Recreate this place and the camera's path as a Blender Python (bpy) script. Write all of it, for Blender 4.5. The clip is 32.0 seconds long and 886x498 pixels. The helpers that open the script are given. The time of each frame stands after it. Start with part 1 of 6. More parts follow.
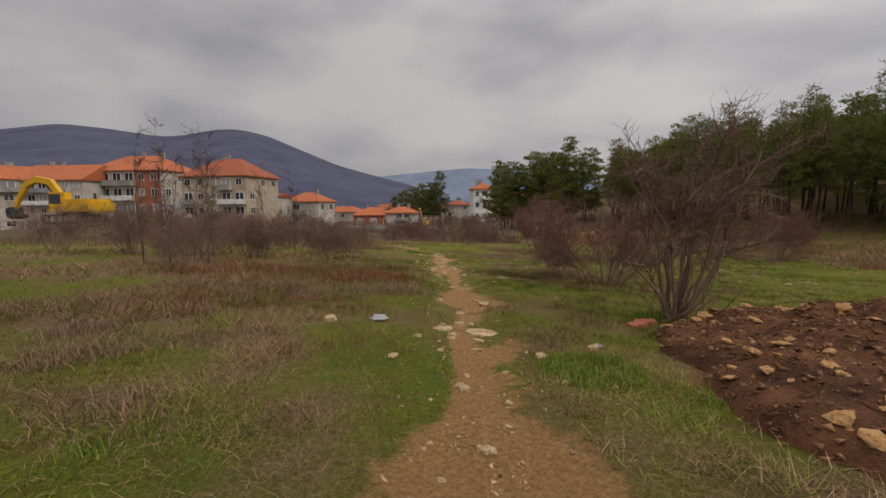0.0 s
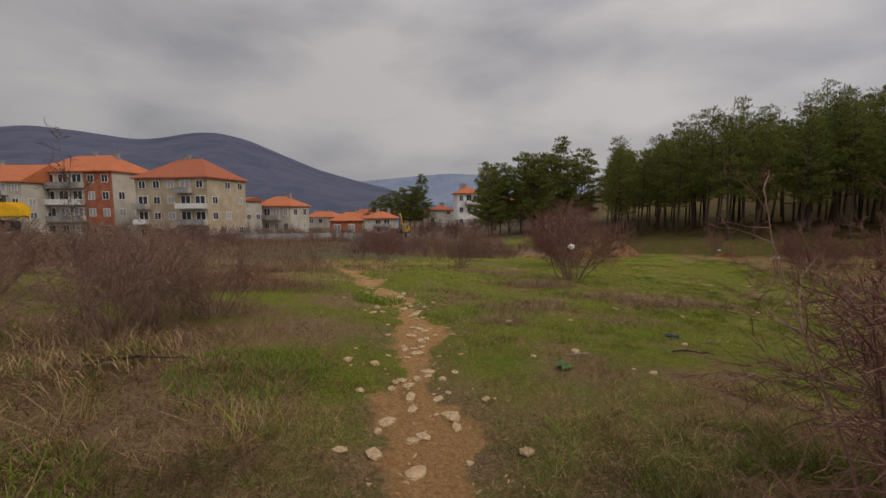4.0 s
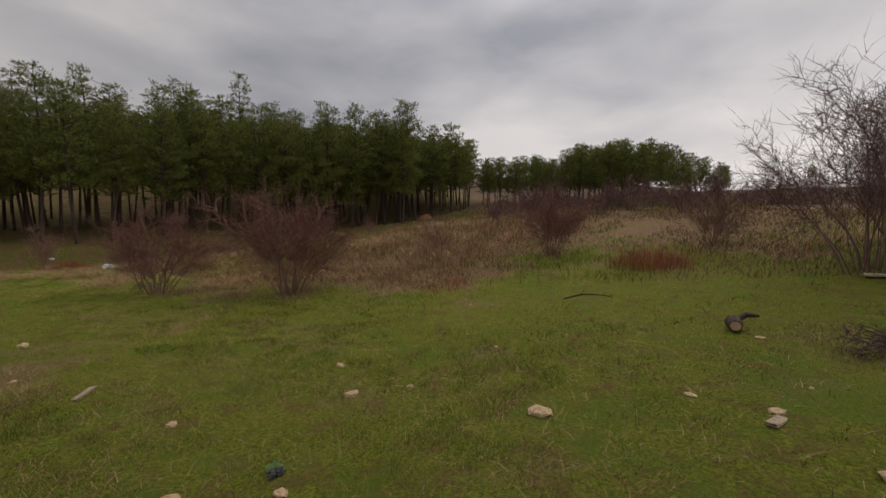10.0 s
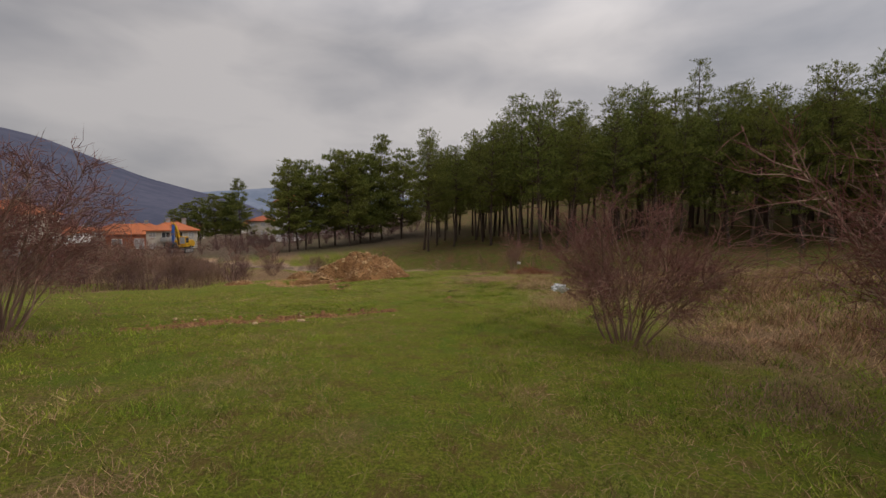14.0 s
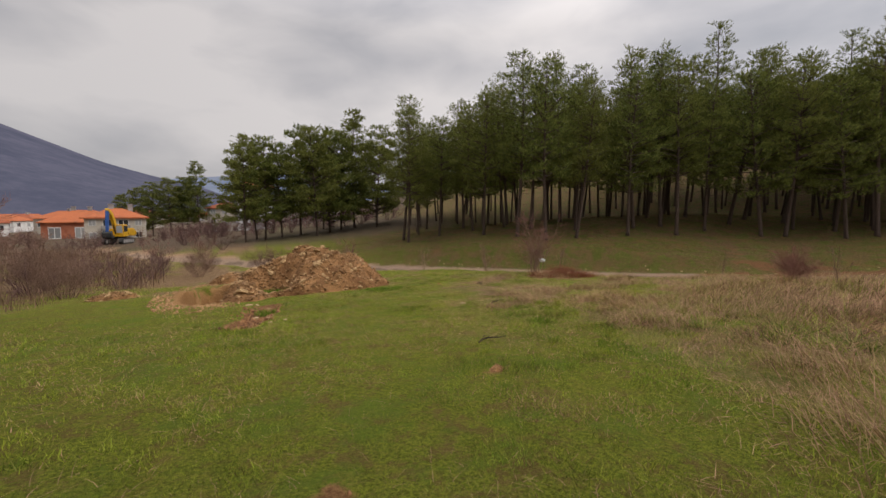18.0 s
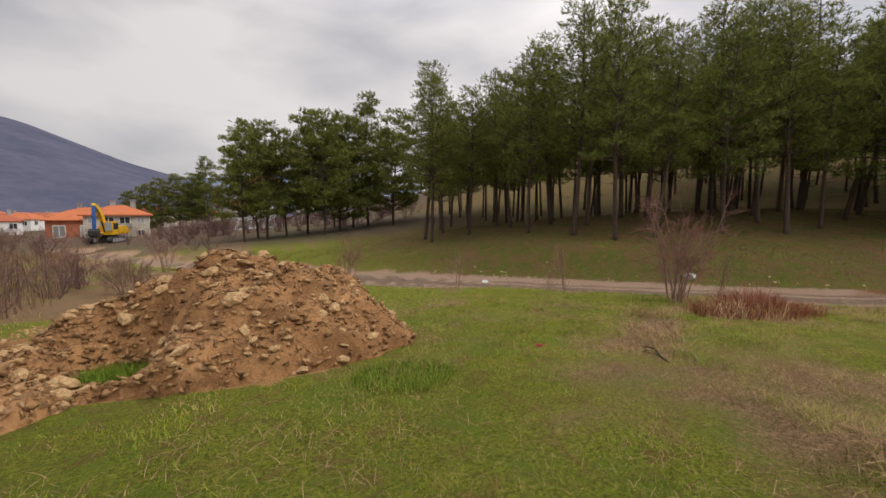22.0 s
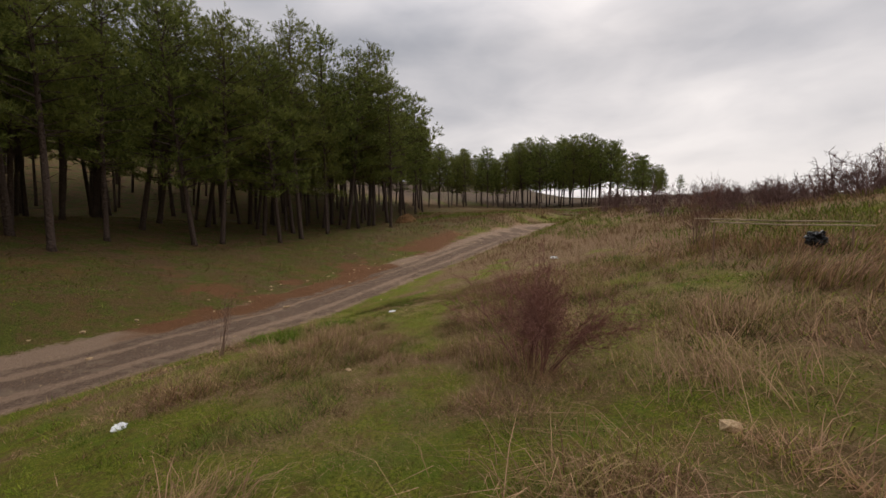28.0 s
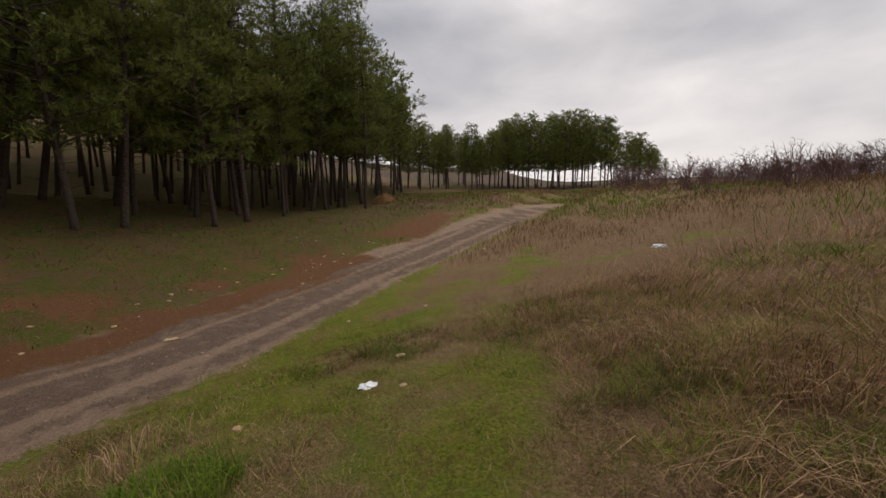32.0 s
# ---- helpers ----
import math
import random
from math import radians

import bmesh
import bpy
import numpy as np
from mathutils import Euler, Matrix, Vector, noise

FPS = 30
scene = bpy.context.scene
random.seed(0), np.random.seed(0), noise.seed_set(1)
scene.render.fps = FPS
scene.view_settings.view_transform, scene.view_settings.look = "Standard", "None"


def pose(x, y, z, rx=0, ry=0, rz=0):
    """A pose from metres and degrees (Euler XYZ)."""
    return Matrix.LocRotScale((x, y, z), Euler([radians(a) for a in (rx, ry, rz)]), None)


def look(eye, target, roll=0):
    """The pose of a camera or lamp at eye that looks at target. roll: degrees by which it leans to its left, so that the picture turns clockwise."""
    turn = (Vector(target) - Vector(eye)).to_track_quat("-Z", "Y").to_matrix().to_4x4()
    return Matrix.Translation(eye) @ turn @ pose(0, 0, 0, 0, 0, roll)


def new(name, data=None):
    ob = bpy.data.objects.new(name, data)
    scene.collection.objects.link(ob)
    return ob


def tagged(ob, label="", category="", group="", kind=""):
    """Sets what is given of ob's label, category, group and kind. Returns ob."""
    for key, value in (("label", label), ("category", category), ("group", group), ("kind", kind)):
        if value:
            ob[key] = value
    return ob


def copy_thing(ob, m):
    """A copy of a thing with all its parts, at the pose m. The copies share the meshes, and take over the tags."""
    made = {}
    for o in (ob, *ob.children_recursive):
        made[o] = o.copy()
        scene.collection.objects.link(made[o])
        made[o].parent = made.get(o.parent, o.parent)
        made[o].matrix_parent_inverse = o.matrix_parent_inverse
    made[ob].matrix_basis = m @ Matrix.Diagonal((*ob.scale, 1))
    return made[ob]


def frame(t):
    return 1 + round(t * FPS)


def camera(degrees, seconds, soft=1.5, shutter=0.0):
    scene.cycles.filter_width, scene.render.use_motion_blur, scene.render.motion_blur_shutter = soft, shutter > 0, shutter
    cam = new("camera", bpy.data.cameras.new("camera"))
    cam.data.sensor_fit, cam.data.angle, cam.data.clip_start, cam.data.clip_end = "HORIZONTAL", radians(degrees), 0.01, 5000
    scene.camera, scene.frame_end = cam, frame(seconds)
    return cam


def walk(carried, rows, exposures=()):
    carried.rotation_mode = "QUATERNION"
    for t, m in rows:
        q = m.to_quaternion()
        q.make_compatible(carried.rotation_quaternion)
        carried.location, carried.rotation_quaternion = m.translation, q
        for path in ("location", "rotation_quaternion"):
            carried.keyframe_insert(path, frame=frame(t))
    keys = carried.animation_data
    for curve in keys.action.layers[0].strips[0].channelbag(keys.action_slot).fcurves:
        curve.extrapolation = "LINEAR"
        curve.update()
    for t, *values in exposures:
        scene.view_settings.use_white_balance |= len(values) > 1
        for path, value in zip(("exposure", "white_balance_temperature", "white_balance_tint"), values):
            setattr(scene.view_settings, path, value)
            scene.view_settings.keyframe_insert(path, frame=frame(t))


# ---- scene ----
# camera: seconds, x, y, z, yaw, pitch, roll
cam = camera(92.81, 32.0)
PATH = [
    (0, -0.000, 0.000, -0.000, 0.39, -5.93, -0.27),
    (0.5, -0.143, 0.956, -0.071, 0.67, -5.69, -0.32),
    (1, -0.173, 1.868, -0.051, 0.16, -5.53, -0.20),
    (1.5, -0.264, 2.675, -0.037, -0.66, -5.63, 0.01),
    (2, -0.284, 3.419, 0.046, -2.34, -5.60, 0.19),
    (2.5, -0.234, 4.161, 0.096, -4.20, -5.54, 0.48),
    (4.5, 0.102, 8.005, -0.025, -0.37, -5.11, -0.38),
    (5, 0.139, 8.792, -0.020, 0.91, -4.84, -0.41),
    (5.5, 0.161, 9.636, -0.033, 0.32, -4.32, -0.38),
    (6, 0.501, 10.385, -0.077, -12.94, -3.91, -0.16),
    (6.5, 1.024, 11.002, -0.151, -37.98, -3.86, 0.14),
    (7, 1.735, 11.359, -0.182, -54.57, -3.40, 0.26),
    (7.5, 2.508, 11.644, -0.208, -63.98, -2.66, 0.18),
    (8, 3.289, 11.871, -0.169, -71.22, -2.70, 0.23),
    (8.5, 3.918, 12.075, -0.165, -73.63, -3.45, 0.28),
    (9, 4.625, 12.322, -0.298, -74.65, -4.22, 0.27),
    (9.5, 5.333, 12.519, -0.446, -75.42, -4.72, 0.27),
    (10, 6.097, 12.806, -0.604, -75.08, -4.87, 0.24),
    (10.5, 6.795, 13.072, -0.705, -71.13, -4.89, 0.23),
    (11, 7.503, 13.522, -0.809, -62.38, -4.85, 0.29),
    (11.5, 8.142, 13.977, -0.814, -53.01, -4.43, 0.22),
    (12, 8.610, 14.548, -0.917, -44.57, -3.71, 0.18),
    (12.5, 9.099, 15.317, -0.988, -35.75, -3.06, 0.13),
    (13, 9.386, 16.176, -1.003, -25.54, -2.61, 0.03),
    (13.5, 9.617, 17.002, -0.968, -21.03, -2.59, -0.14),
    (14, 9.863, 17.824, -0.944, -20.52, -3.34, -0.11),
    (14.5, 10.062, 18.733, -0.941, -20.34, -3.78, -0.09),
    (16.5, 10.786, 21.867, -1.138, -20.65, -4.10, -0.03),
    (17, 11.075, 22.706, -1.177, -21.67, -4.20, -0.00),
    (17.5, 11.346, 23.486, -1.200, -22.86, -4.57, 0.04),
    (18, 11.610, 24.322, -1.245, -23.81, -4.80, 0.06),
    (18.5, 11.925, 25.133, -1.277, -24.78, -4.95, 0.04),
    (19, 12.146, 26.008, -1.359, -24.65, -5.14, 0.04),
    (19.5, 12.329, 26.874, -1.436, -23.36, -5.31, 0.07),
    (20, 12.400, 27.729, -1.517, -21.26, -5.30, 0.03),
    (20.5, 12.467, 28.669, -1.596, -20.68, -5.08, 0.02),
    (21, 12.800, 29.554, -1.681, -20.54, -5.13, -0.11),
    (21.5, 13.147, 30.441, -1.758, -20.87, -4.88, 0.03),
    (22, 13.516, 31.188, -1.700, -21.55, -4.85, 0.07),
    (22.5, 13.965, 31.938, -1.722, -24.84, -4.38, 0.07),
    (23, 14.520, 32.571, -1.709, -33.19, -3.60, 0.04),
    (23.5, 15.131, 33.191, -1.774, -47.48, -3.09, 0.10),
    (24, 15.919, 33.549, -1.777, -68.51, -3.58, 0.22),
    (24.5, 16.818, 33.590, -1.805, -87.24, -4.06, 0.09),
    (25, 17.720, 33.506, -1.756, -97.57, -3.03, 0.04),
    (25.5, 18.581, 33.464, -1.735, -99.65, -3.29, -0.08),
    (27.5, 22.088, 33.256, -1.854, -97.50, -3.70, -0.20),
    (28, 22.857, 33.341, -1.891, -96.65, -3.37, -0.25),
    (28.5, 23.694, 33.466, -1.956, -95.32, -3.10, -0.26),
    (29, 24.540, 33.545, -2.006, -94.35, -2.91, -0.22),
    (29.5, 25.474, 33.583, -2.107, -93.73, -2.68, -0.18),
    (30, 26.346, 33.542, -2.209, -92.96, -2.41, -0.16),
    (30.5, 27.202, 33.496, -2.245, -97.13, -2.31, -0.32),
    (31, 27.905, 33.309, -2.269, -105.54, -3.08, -0.30),
    (31.5, 28.513, 33.298, -2.314, -104.43, -4.21, -0.29),
    (32, 29.255, 33.356, -2.326, -99.89, -5.21, -0.29),
]


def carried_pose(x, y, z, yaw, pitch, roll):
    ya, pa = radians(yaw), radians(pitch)
    ahead = Vector((-math.sin(ya) * math.cos(pa), math.cos(ya) * math.cos(pa), math.sin(pa)))
    eye = Vector((x, y, z))
    return look(eye, eye + ahead, roll)


EXPOSURES = [(0, -0.16), (5, -0.3), (7, -0.36), (9, -0.38), (13, -0.24), (17, 0.1), (19, 0.28), (21, 0.36), (23, 0.46), (24, 0.46), (25, -0.02), (28, -0.14), (32, -0.2)]
walk(cam, [(t, carried_pose(*row)) for t, *row in PATH], EXPOSURES)

# ---- sky, sun ----
SUN_YAW, SUN_UP = radians(-118), radians(38)


def build_world():
    world = bpy.data.worlds.new("overcast_sky")
    world.use_nodes = True
    scene.world = world
    nt = world.node_tree
    nodes, link = nt.nodes, nt.links.new
    back = nodes["Background"]
    sky = nodes.new("ShaderNodeTexSky")
    sky.sky_type, sky.sun_disc = "NISHITA", False
    sky.sun_elevation, sky.sun_rotation = SUN_UP, -SUN_YAW
    sky.dust_density = 3.0
    coord = nodes.new("ShaderNodeTexCoord")
    split = nodes.new("ShaderNodeSeparateXYZ")
    link(coord.outputs["Generated"], split.inputs[0])

    def calc(op, a, b=0.0):
        n = nodes.new("ShaderNodeMath")
        n.operation = op
        for k, v in enumerate((a, b)):
            if isinstance(v, (int, float)):
                n.inputs[k].default_value = v
            else:
                link(v, n.inputs[k])
        return n.outputs[0]

    up = calc("MAXIMUM", split.outputs[2], 0.0)
    flat = nodes.new("ShaderNodeCombineXYZ")
    link(split.outputs[0], flat.inputs[0])
    link(split.outputs[1], flat.inputs[1])
    link(calc("MULTIPLY", split.outputs[2], 2.5), flat.inputs[2])

    def noise_of(scale, detail, rough, warp):
        n = nodes.new("ShaderNodeTexNoise")
        n.inputs["Scale"].default_value, n.inputs["Detail"].default_value = scale, detail
        n.inputs["Roughness"].default_value, n.inputs["Distortion"].default_value = rough, warp
        link(flat.outputs[0], n.inputs["Vector"])
        return n.outputs["Fac"]

    big, fine = noise_of(1.75, 2.0, 0.45, 0.15), noise_of(4.6, 4.0, 0.5, 0.25)
    body = calc("ADD", calc("MULTIPLY", big, 0.7), calc("MULTIPLY", fine, 0.3))
    ramp = nodes.new("ShaderNodeValToRGB")
    ramp.color_ramp.elements[0].position, ramp.color_ramp.elements[0].color = 0.34, (0.29, 0.295, 0.325, 1)
    ramp.color_ramp.elements[1].position, ramp.color_ramp.elements[1].color = 0.64, (0.68, 0.64, 0.63, 1)
    mid = ramp.color_ramp.elements.new(0.48)
    mid.color = (0.46, 0.445, 0.46, 1)
    link(body, ramp.inputs[0])
    # the cloud is brighter round the hidden sun and overhead
    toward = nodes.new("ShaderNodeVectorMath")
    toward.operation = "DOT_PRODUCT"
    link(coord.outputs["Generated"], toward.inputs[0])
    toward.inputs[1].default_value = (-math.sin(SUN_YAW) * math.cos(SUN_UP), math.cos(SUN_YAW) * math.cos(SUN_UP), math.sin(SUN_UP))
    glow = calc("MULTIPLY", calc("POWER", calc("MAXIMUM", toward.outputs["Value"], 0.0), 2.0), 0.38)
    high = calc("MULTIPLY", calc("POWER", calc("MAXIMUM", calc("SUBTRACT", up, 0.38), 0.0), 1.0), 3.6)
    lean = calc("MULTIPLY", toward.outputs["Value"], 0.28)
    gain = calc("ADD", calc("ADD", calc("ADD", glow, high), lean), 0.97)
    bright = nodes.new("ShaderNodeVectorMath")
    bright.operation = "SCALE"
    link(ramp.outputs[0], bright.inputs[0])
    link(gain, bright.inputs["Scale"])
    blue = nodes.new("ShaderNodeVectorMath")
    blue.operation = "SCALE"
    link(sky.outputs[0], blue.inputs[0])
    blue.inputs["Scale"].default_value = 0.06
    both = nodes.new("ShaderNodeMix")
    both.data_type = "RGBA"
    both.inputs["Factor"].default_value = 0.9
    link(blue.outputs[0], both.inputs["A"])
    link(bright.outputs[0], both.inputs["B"])
    link(both.outputs["Result"], back.inputs["Color"])
    back.inputs["Strength"].default_value = 1.0


build_world()
sun = new("sun", bpy.data.lights.new("sun", "SUN"))
sun.data.energy, sun.data.angle, sun.data.color = 0.9, radians(24), (1.0, 0.95, 0.88)
sun.matrix_world = look((0, 0, 60), (math.sin(SUN_YAW), -math.cos(SUN_YAW), 60 - math.tan(SUN_UP)))


# ---- materials ----
class Nodes:
    """Short ways to write node trees."""

    def __init__(self, name, rough=0.9, metal=0.0):
        self.mat = bpy.data.materials.new(name)
        self.mat.use_nodes = True
        self.tree = self.mat.node_tree
        self.shader = self.tree.nodes["Principled BSDF"]
        self.shader.inputs["Roughness"].default_value = rough
        self.shader.inputs["Metallic"].default_value = metal
        self.shader.inputs["Specular IOR Level"].default_value = 0.25

    def add(self, kind):
        return self.tree.nodes.new(kind)

    def put(self, value, socket):
        if isinstance(value, (int, float)):
            socket.default_value = value
        elif isinstance(value, (tuple, list)):
            socket.default_value = (*value, 1) if len(value) == 3 and socket.type == "RGBA" else value
        else:
            self.tree.links.new(value, socket)

    def where(self):
        return self.add("ShaderNodeNewGeometry").outputs["Position"]

    def local(self):
        return self.add("ShaderNodeTexCoord").outputs["Object"]

    def noise(self, scale, detail=4.0, rough=0.6, at=None, warp=0.0):
        n = self.add("ShaderNodeTexNoise")
        n.inputs["Scale"].default_value, n.inputs["Detail"].default_value = scale, detail
        n.inputs["Roughness"].default_value, n.inputs["Distortion"].default_value = rough, warp
        self.put(at or self.where(), n.inputs["Vector"])
        return n.outputs["Fac"]

    def span(self, value, low, high, a=0.0, b=1.0):
        n = self.add("ShaderNodeMapRange")
        n.interpolation_type = "SMOOTHSTEP"
        for k, v in (("Value", value), ("From Min", low), ("From Max", high), ("To Min", a), ("To Max", b)):
            self.put(v, n.inputs[k])
        return n.outputs[0]

    def mix(self, fac, a, b):
        n = self.add("ShaderNodeMix")
        n.data_type = "RGBA"
        self.put(fac, n.inputs["Factor"])
        self.put(a, n.inputs["A"])
        self.put(b, n.inputs["B"])
        return n.outputs["Result"]

    def calc(self, op, a, b=0.0):
        n = self.add("ShaderNodeMath")
        n.operation = op
        self.put(a, n.inputs[0])
        self.put(b, n.inputs[1])
        return n.outputs[0]

    def attr(self, name):
        n = self.add("ShaderNodeAttribute")
        n.attribute_name = name
        return n.outputs["Fac"]

    def random(self):
        return self.add("ShaderNodeObjectInfo").outputs["Random"]

    def island(self):
        return self.add("ShaderNodeNewGeometry").outputs["Random Per Island"]

    def bump(self, height, strength=0.5, distance=0.02):
        n = self.add("ShaderNodeBump")
        n.inputs["Strength"].default_value, n.inputs["Distance"].default_value = strength, distance
        self.put(height, n.inputs["Height"])
        self.tree.links.new(n.outputs[0], self.shader.inputs["Normal"])

    def color(self, value, thin=0.0):
        self.put(value, self.shader.inputs["Base Color"])
        if thin:  # light passes through a blade or needle
            through_leaf, both = self.add("ShaderNodeBsdfTranslucent"), self.add("ShaderNodeMixShader")
            self.put(value, through_leaf.inputs["Color"])
            both.inputs[0].default_value = thin
            self.tree.links.new(self.shader.outputs[0], both.inputs[1])
            self.tree.links.new(through_leaf.outputs[0], both.inputs[2])
            self.tree.links.new(both.outputs[0], self.tree.nodes["Material Output"].inputs["Surface"])
        return self.mat


def grained(name, dark, light, scale=8.0, rough=0.85, metal=0.0, bump=0.3, deep=0.01, own=True):
    """A surface with broad stains and fine grain."""
    n = Nodes(name, rough, metal)
    at = n.local() if own else n.where()
    broad, fine = n.noise(scale * 0.3, 4, 0.6, at), n.noise(scale * 4, 5, 0.7, at)
    tone = n.calc("ADD", n.calc("MULTIPLY", broad, 0.6), n.calc("MULTIPLY", fine, 0.4))
    n.bump(fine, bump, deep)
    return n.color(n.mix(n.span(tone, 0.36, 0.64), dark, light))


def ground_material():
    n = Nodes("meadow_ground", 0.95)
    n.shader.inputs["Specular IOR Level"].default_value = 0.06
    soil, dry, wood, tar = n.attr("soil"), n.attr("dry"), n.attr("wood"), n.attr("tar")
    fine, mid, big, speck = n.noise(36, 6, 0.8), n.noise(5.5, 5, 0.65), n.noise(0.5, 4, 0.6), n.noise(150, 3, 0.7)
    strands = n.noise(21, 6, 0.85, warp=2.2)
    green = n.mix(n.span(fine, 0.4, 0.62), (0.066, 0.084, 0.009), (0.215, 0.25, 0.024))
    green = n.mix(n.span(mid, 0.48, 0.72, 0.0, 0.5), green, (0.2, 0.15, 0.035))
    green = n.mix(n.span(strands, 0.54, 0.68, 0.0, 0.55), green, (0.29, 0.215, 0.075))
    green = n.mix(n.span(n.noise(3.4, 7, 0.8), 0.48, 0.62, 0.0, 0.75), green, (0.135, 0.08, 0.034))
    straw = n.mix(n.span(strands, 0.4, 0.62), (0.11, 0.066, 0.034), (0.335, 0.224, 0.122))
    straw = n.mix(n.span(big, 0.4, 0.7, 0.0, 0.35), straw, (0.17, 0.095, 0.05))
    edge = n.calc("ADD", dry, n.calc("MULTIPLY", n.calc("SUBTRACT", strands, 0.5), 0.95))
    green = n.mix(n.span(n.noise(1.1, 6, 0.75), 0.5, 0.64, 0.0, 0.6), green, (0.085, 0.15, 0.015))
    green = n.mix(n.span(n.noise(95, 4, 0.8), 0.4, 0.66, 0.0, 0.35), green, (0.26, 0.235, 0.05))
    sward = n.mix(n.span(edge, 0.3, 0.68), green, straw)
    leaf = n.mix(n.span(fine, 0.38, 0.66), (0.06, 0.037, 0.019), (0.19, 0.115, 0.058))
    leaf = n.mix(n.span(n.noise(0.55, 5, 0.7), 0.5, 0.62, 0.0, 0.7), leaf, (0.15, 0.078, 0.034))
    leaf = n.mix(n.span(n.noise(1.3, 7, 0.8), 0.46, 0.56, 0.0, 0.85), leaf, n.mix(n.span(fine, 0.4, 0.62), (0.035, 0.05, 0.008), (0.11, 0.13, 0.025)))
    sward = n.mix(wood, sward, leaf)
    scrub = n.mix(n.span(strands, 0.35, 0.65), (0.05, 0.036, 0.028), (0.15, 0.11, 0.075))
    sward = n.mix(n.span(n.attr("scrub"), 0.2, 1.0, 0.0, 0.9), sward, scrub)
    red = n.attr("red")
    earth = n.mix(n.span(fine, 0.3, 0.7), (0.26, 0.132, 0.048), (0.53, 0.315, 0.135))
    dust = n.mix(n.span(fine, 0.3, 0.7), (0.19, 0.125, 0.085), (0.4, 0.285, 0.2))
    earth = n.mix(n.attr("lane"), earth, dust)
    earth = n.mix(n.span(speck, 0.6, 0.72, 0.0, 0.4), earth, (0.47, 0.34, 0.2))
    rust = n.mix(n.span(fine, 0.3, 0.7), (0.09, 0.042, 0.02), (0.235, 0.118, 0.057))
    earth = n.mix(red, earth, rust)
    bare = n.calc("ADD", soil, n.calc("MULTIPLY", n.calc("SUBTRACT", n.noise(4.2, 7, 0.75), 0.5), 1.5))
    land = n.mix(n.span(bare, 0.36, 0.66), sward, earth)
    pitch = n.mix(n.span(fine, 0.32, 0.68), (0.095, 0.063, 0.045), (0.235, 0.163, 0.115))
    pitch = n.mix(n.span(n.noise(2.6, 5, 0.7), 0.5, 0.66, 0.0, 0.6), pitch, (0.27, 0.2, 0.14))
    pitch = n.mix(n.span(speck, 0.6, 0.7, 0.0, 0.7), pitch, (0.3, 0.24, 0.18))
    worn = n.calc("ADD", tar, n.calc("MULTIPLY", n.calc("SUBTRACT", n.noise(3.2, 7, 0.8), 0.5), 1.3))
    land = n.mix(n.span(worn, 0.36, 0.66), land, pitch)
    n.bump(n.calc("ADD", n.calc("ADD", fine, strands), n.calc("MULTIPLY", mid, 1.5)), 0.9, 0.04)
    return n.color(land)


def blade_material():
    n = Nodes("grass_blades", 0.75)
    n.shader.inputs["Specular IOR Level"].default_value = 0.1
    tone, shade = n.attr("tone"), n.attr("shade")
    green = n.mix(shade, (0.07, 0.094, 0.01), (0.34, 0.385, 0.042))
    green = n.mix(n.attr("fresh"), green, n.mix(shade, (0.07, 0.13, 0.013), (0.27, 0.39, 0.042)))
    straw = n.mix(shade, (0.122, 0.062, 0.034), (0.59, 0.37, 0.222))
    return n.color(n.mix(tone, green, straw), 0.25)


def rusty_grass_material():
    n = Nodes("rust_red_stalks", 0.8)
    return n.color(n.mix(n.attr("shade"), (0.11, 0.036, 0.018), (0.35, 0.135, 0.07)), 0.4)


def dead_weed_material():
    n = Nodes("dead_weed_stalks", 0.85)
    return n.color(n.mix(n.attr("shade"), (0.085, 0.047, 0.029), (0.42, 0.265, 0.17)), 0.3)


def needle_material():
    n = Nodes("pine_needles", 0.7)
    n.shader.inputs["Specular IOR Level"].default_value = 0.12
    shade = n.calc("ADD", n.calc("MULTIPLY", n.attr("tuft"), 0.6), n.calc("MULTIPLY", n.island(), 0.4))
    tone = n.mix(n.span(shade, 0.1, 0.9), (0.05, 0.07, 0.016), (0.235, 0.262, 0.062))
    return n.color(n.mix(n.span(n.random(), 0, 1, 0.0, 0.55), tone, (0.19, 0.188, 0.044)), 0.35)


def bark_material():
    n = Nodes("pine_bark", 0.95)
    at = n.local()
    plates = n.add("ShaderNodeTexVoronoi")
    plates.inputs["Scale"].default_value = 7.0
    n.put(at, plates.inputs["Vector"])
    seam = n.span(plates.outputs["Distance"], 0.1, 0.6)
    fine = n.noise(30, 5, 0.7, at)
    n.bump(n.calc("ADD", seam, fine), 0.9, 0.04)
    return n.color(n.mix(n.span(fine, 0.3, 0.7), n.mix(seam, (0.075, 0.048, 0.035), (0.03, 0.02, 0.016)), (0.125, 0.088, 0.067)))


def twig_material(name, dark, light):
    n = Nodes(name, 0.85)
    grain = n.noise(9, 4, 0.7)
    tone = n.calc("ADD", n.calc("MULTIPLY", n.island(), 0.6), n.calc("MULTIPLY", grain, 0.4))
    return n.color(n.mix(tone, dark, light))


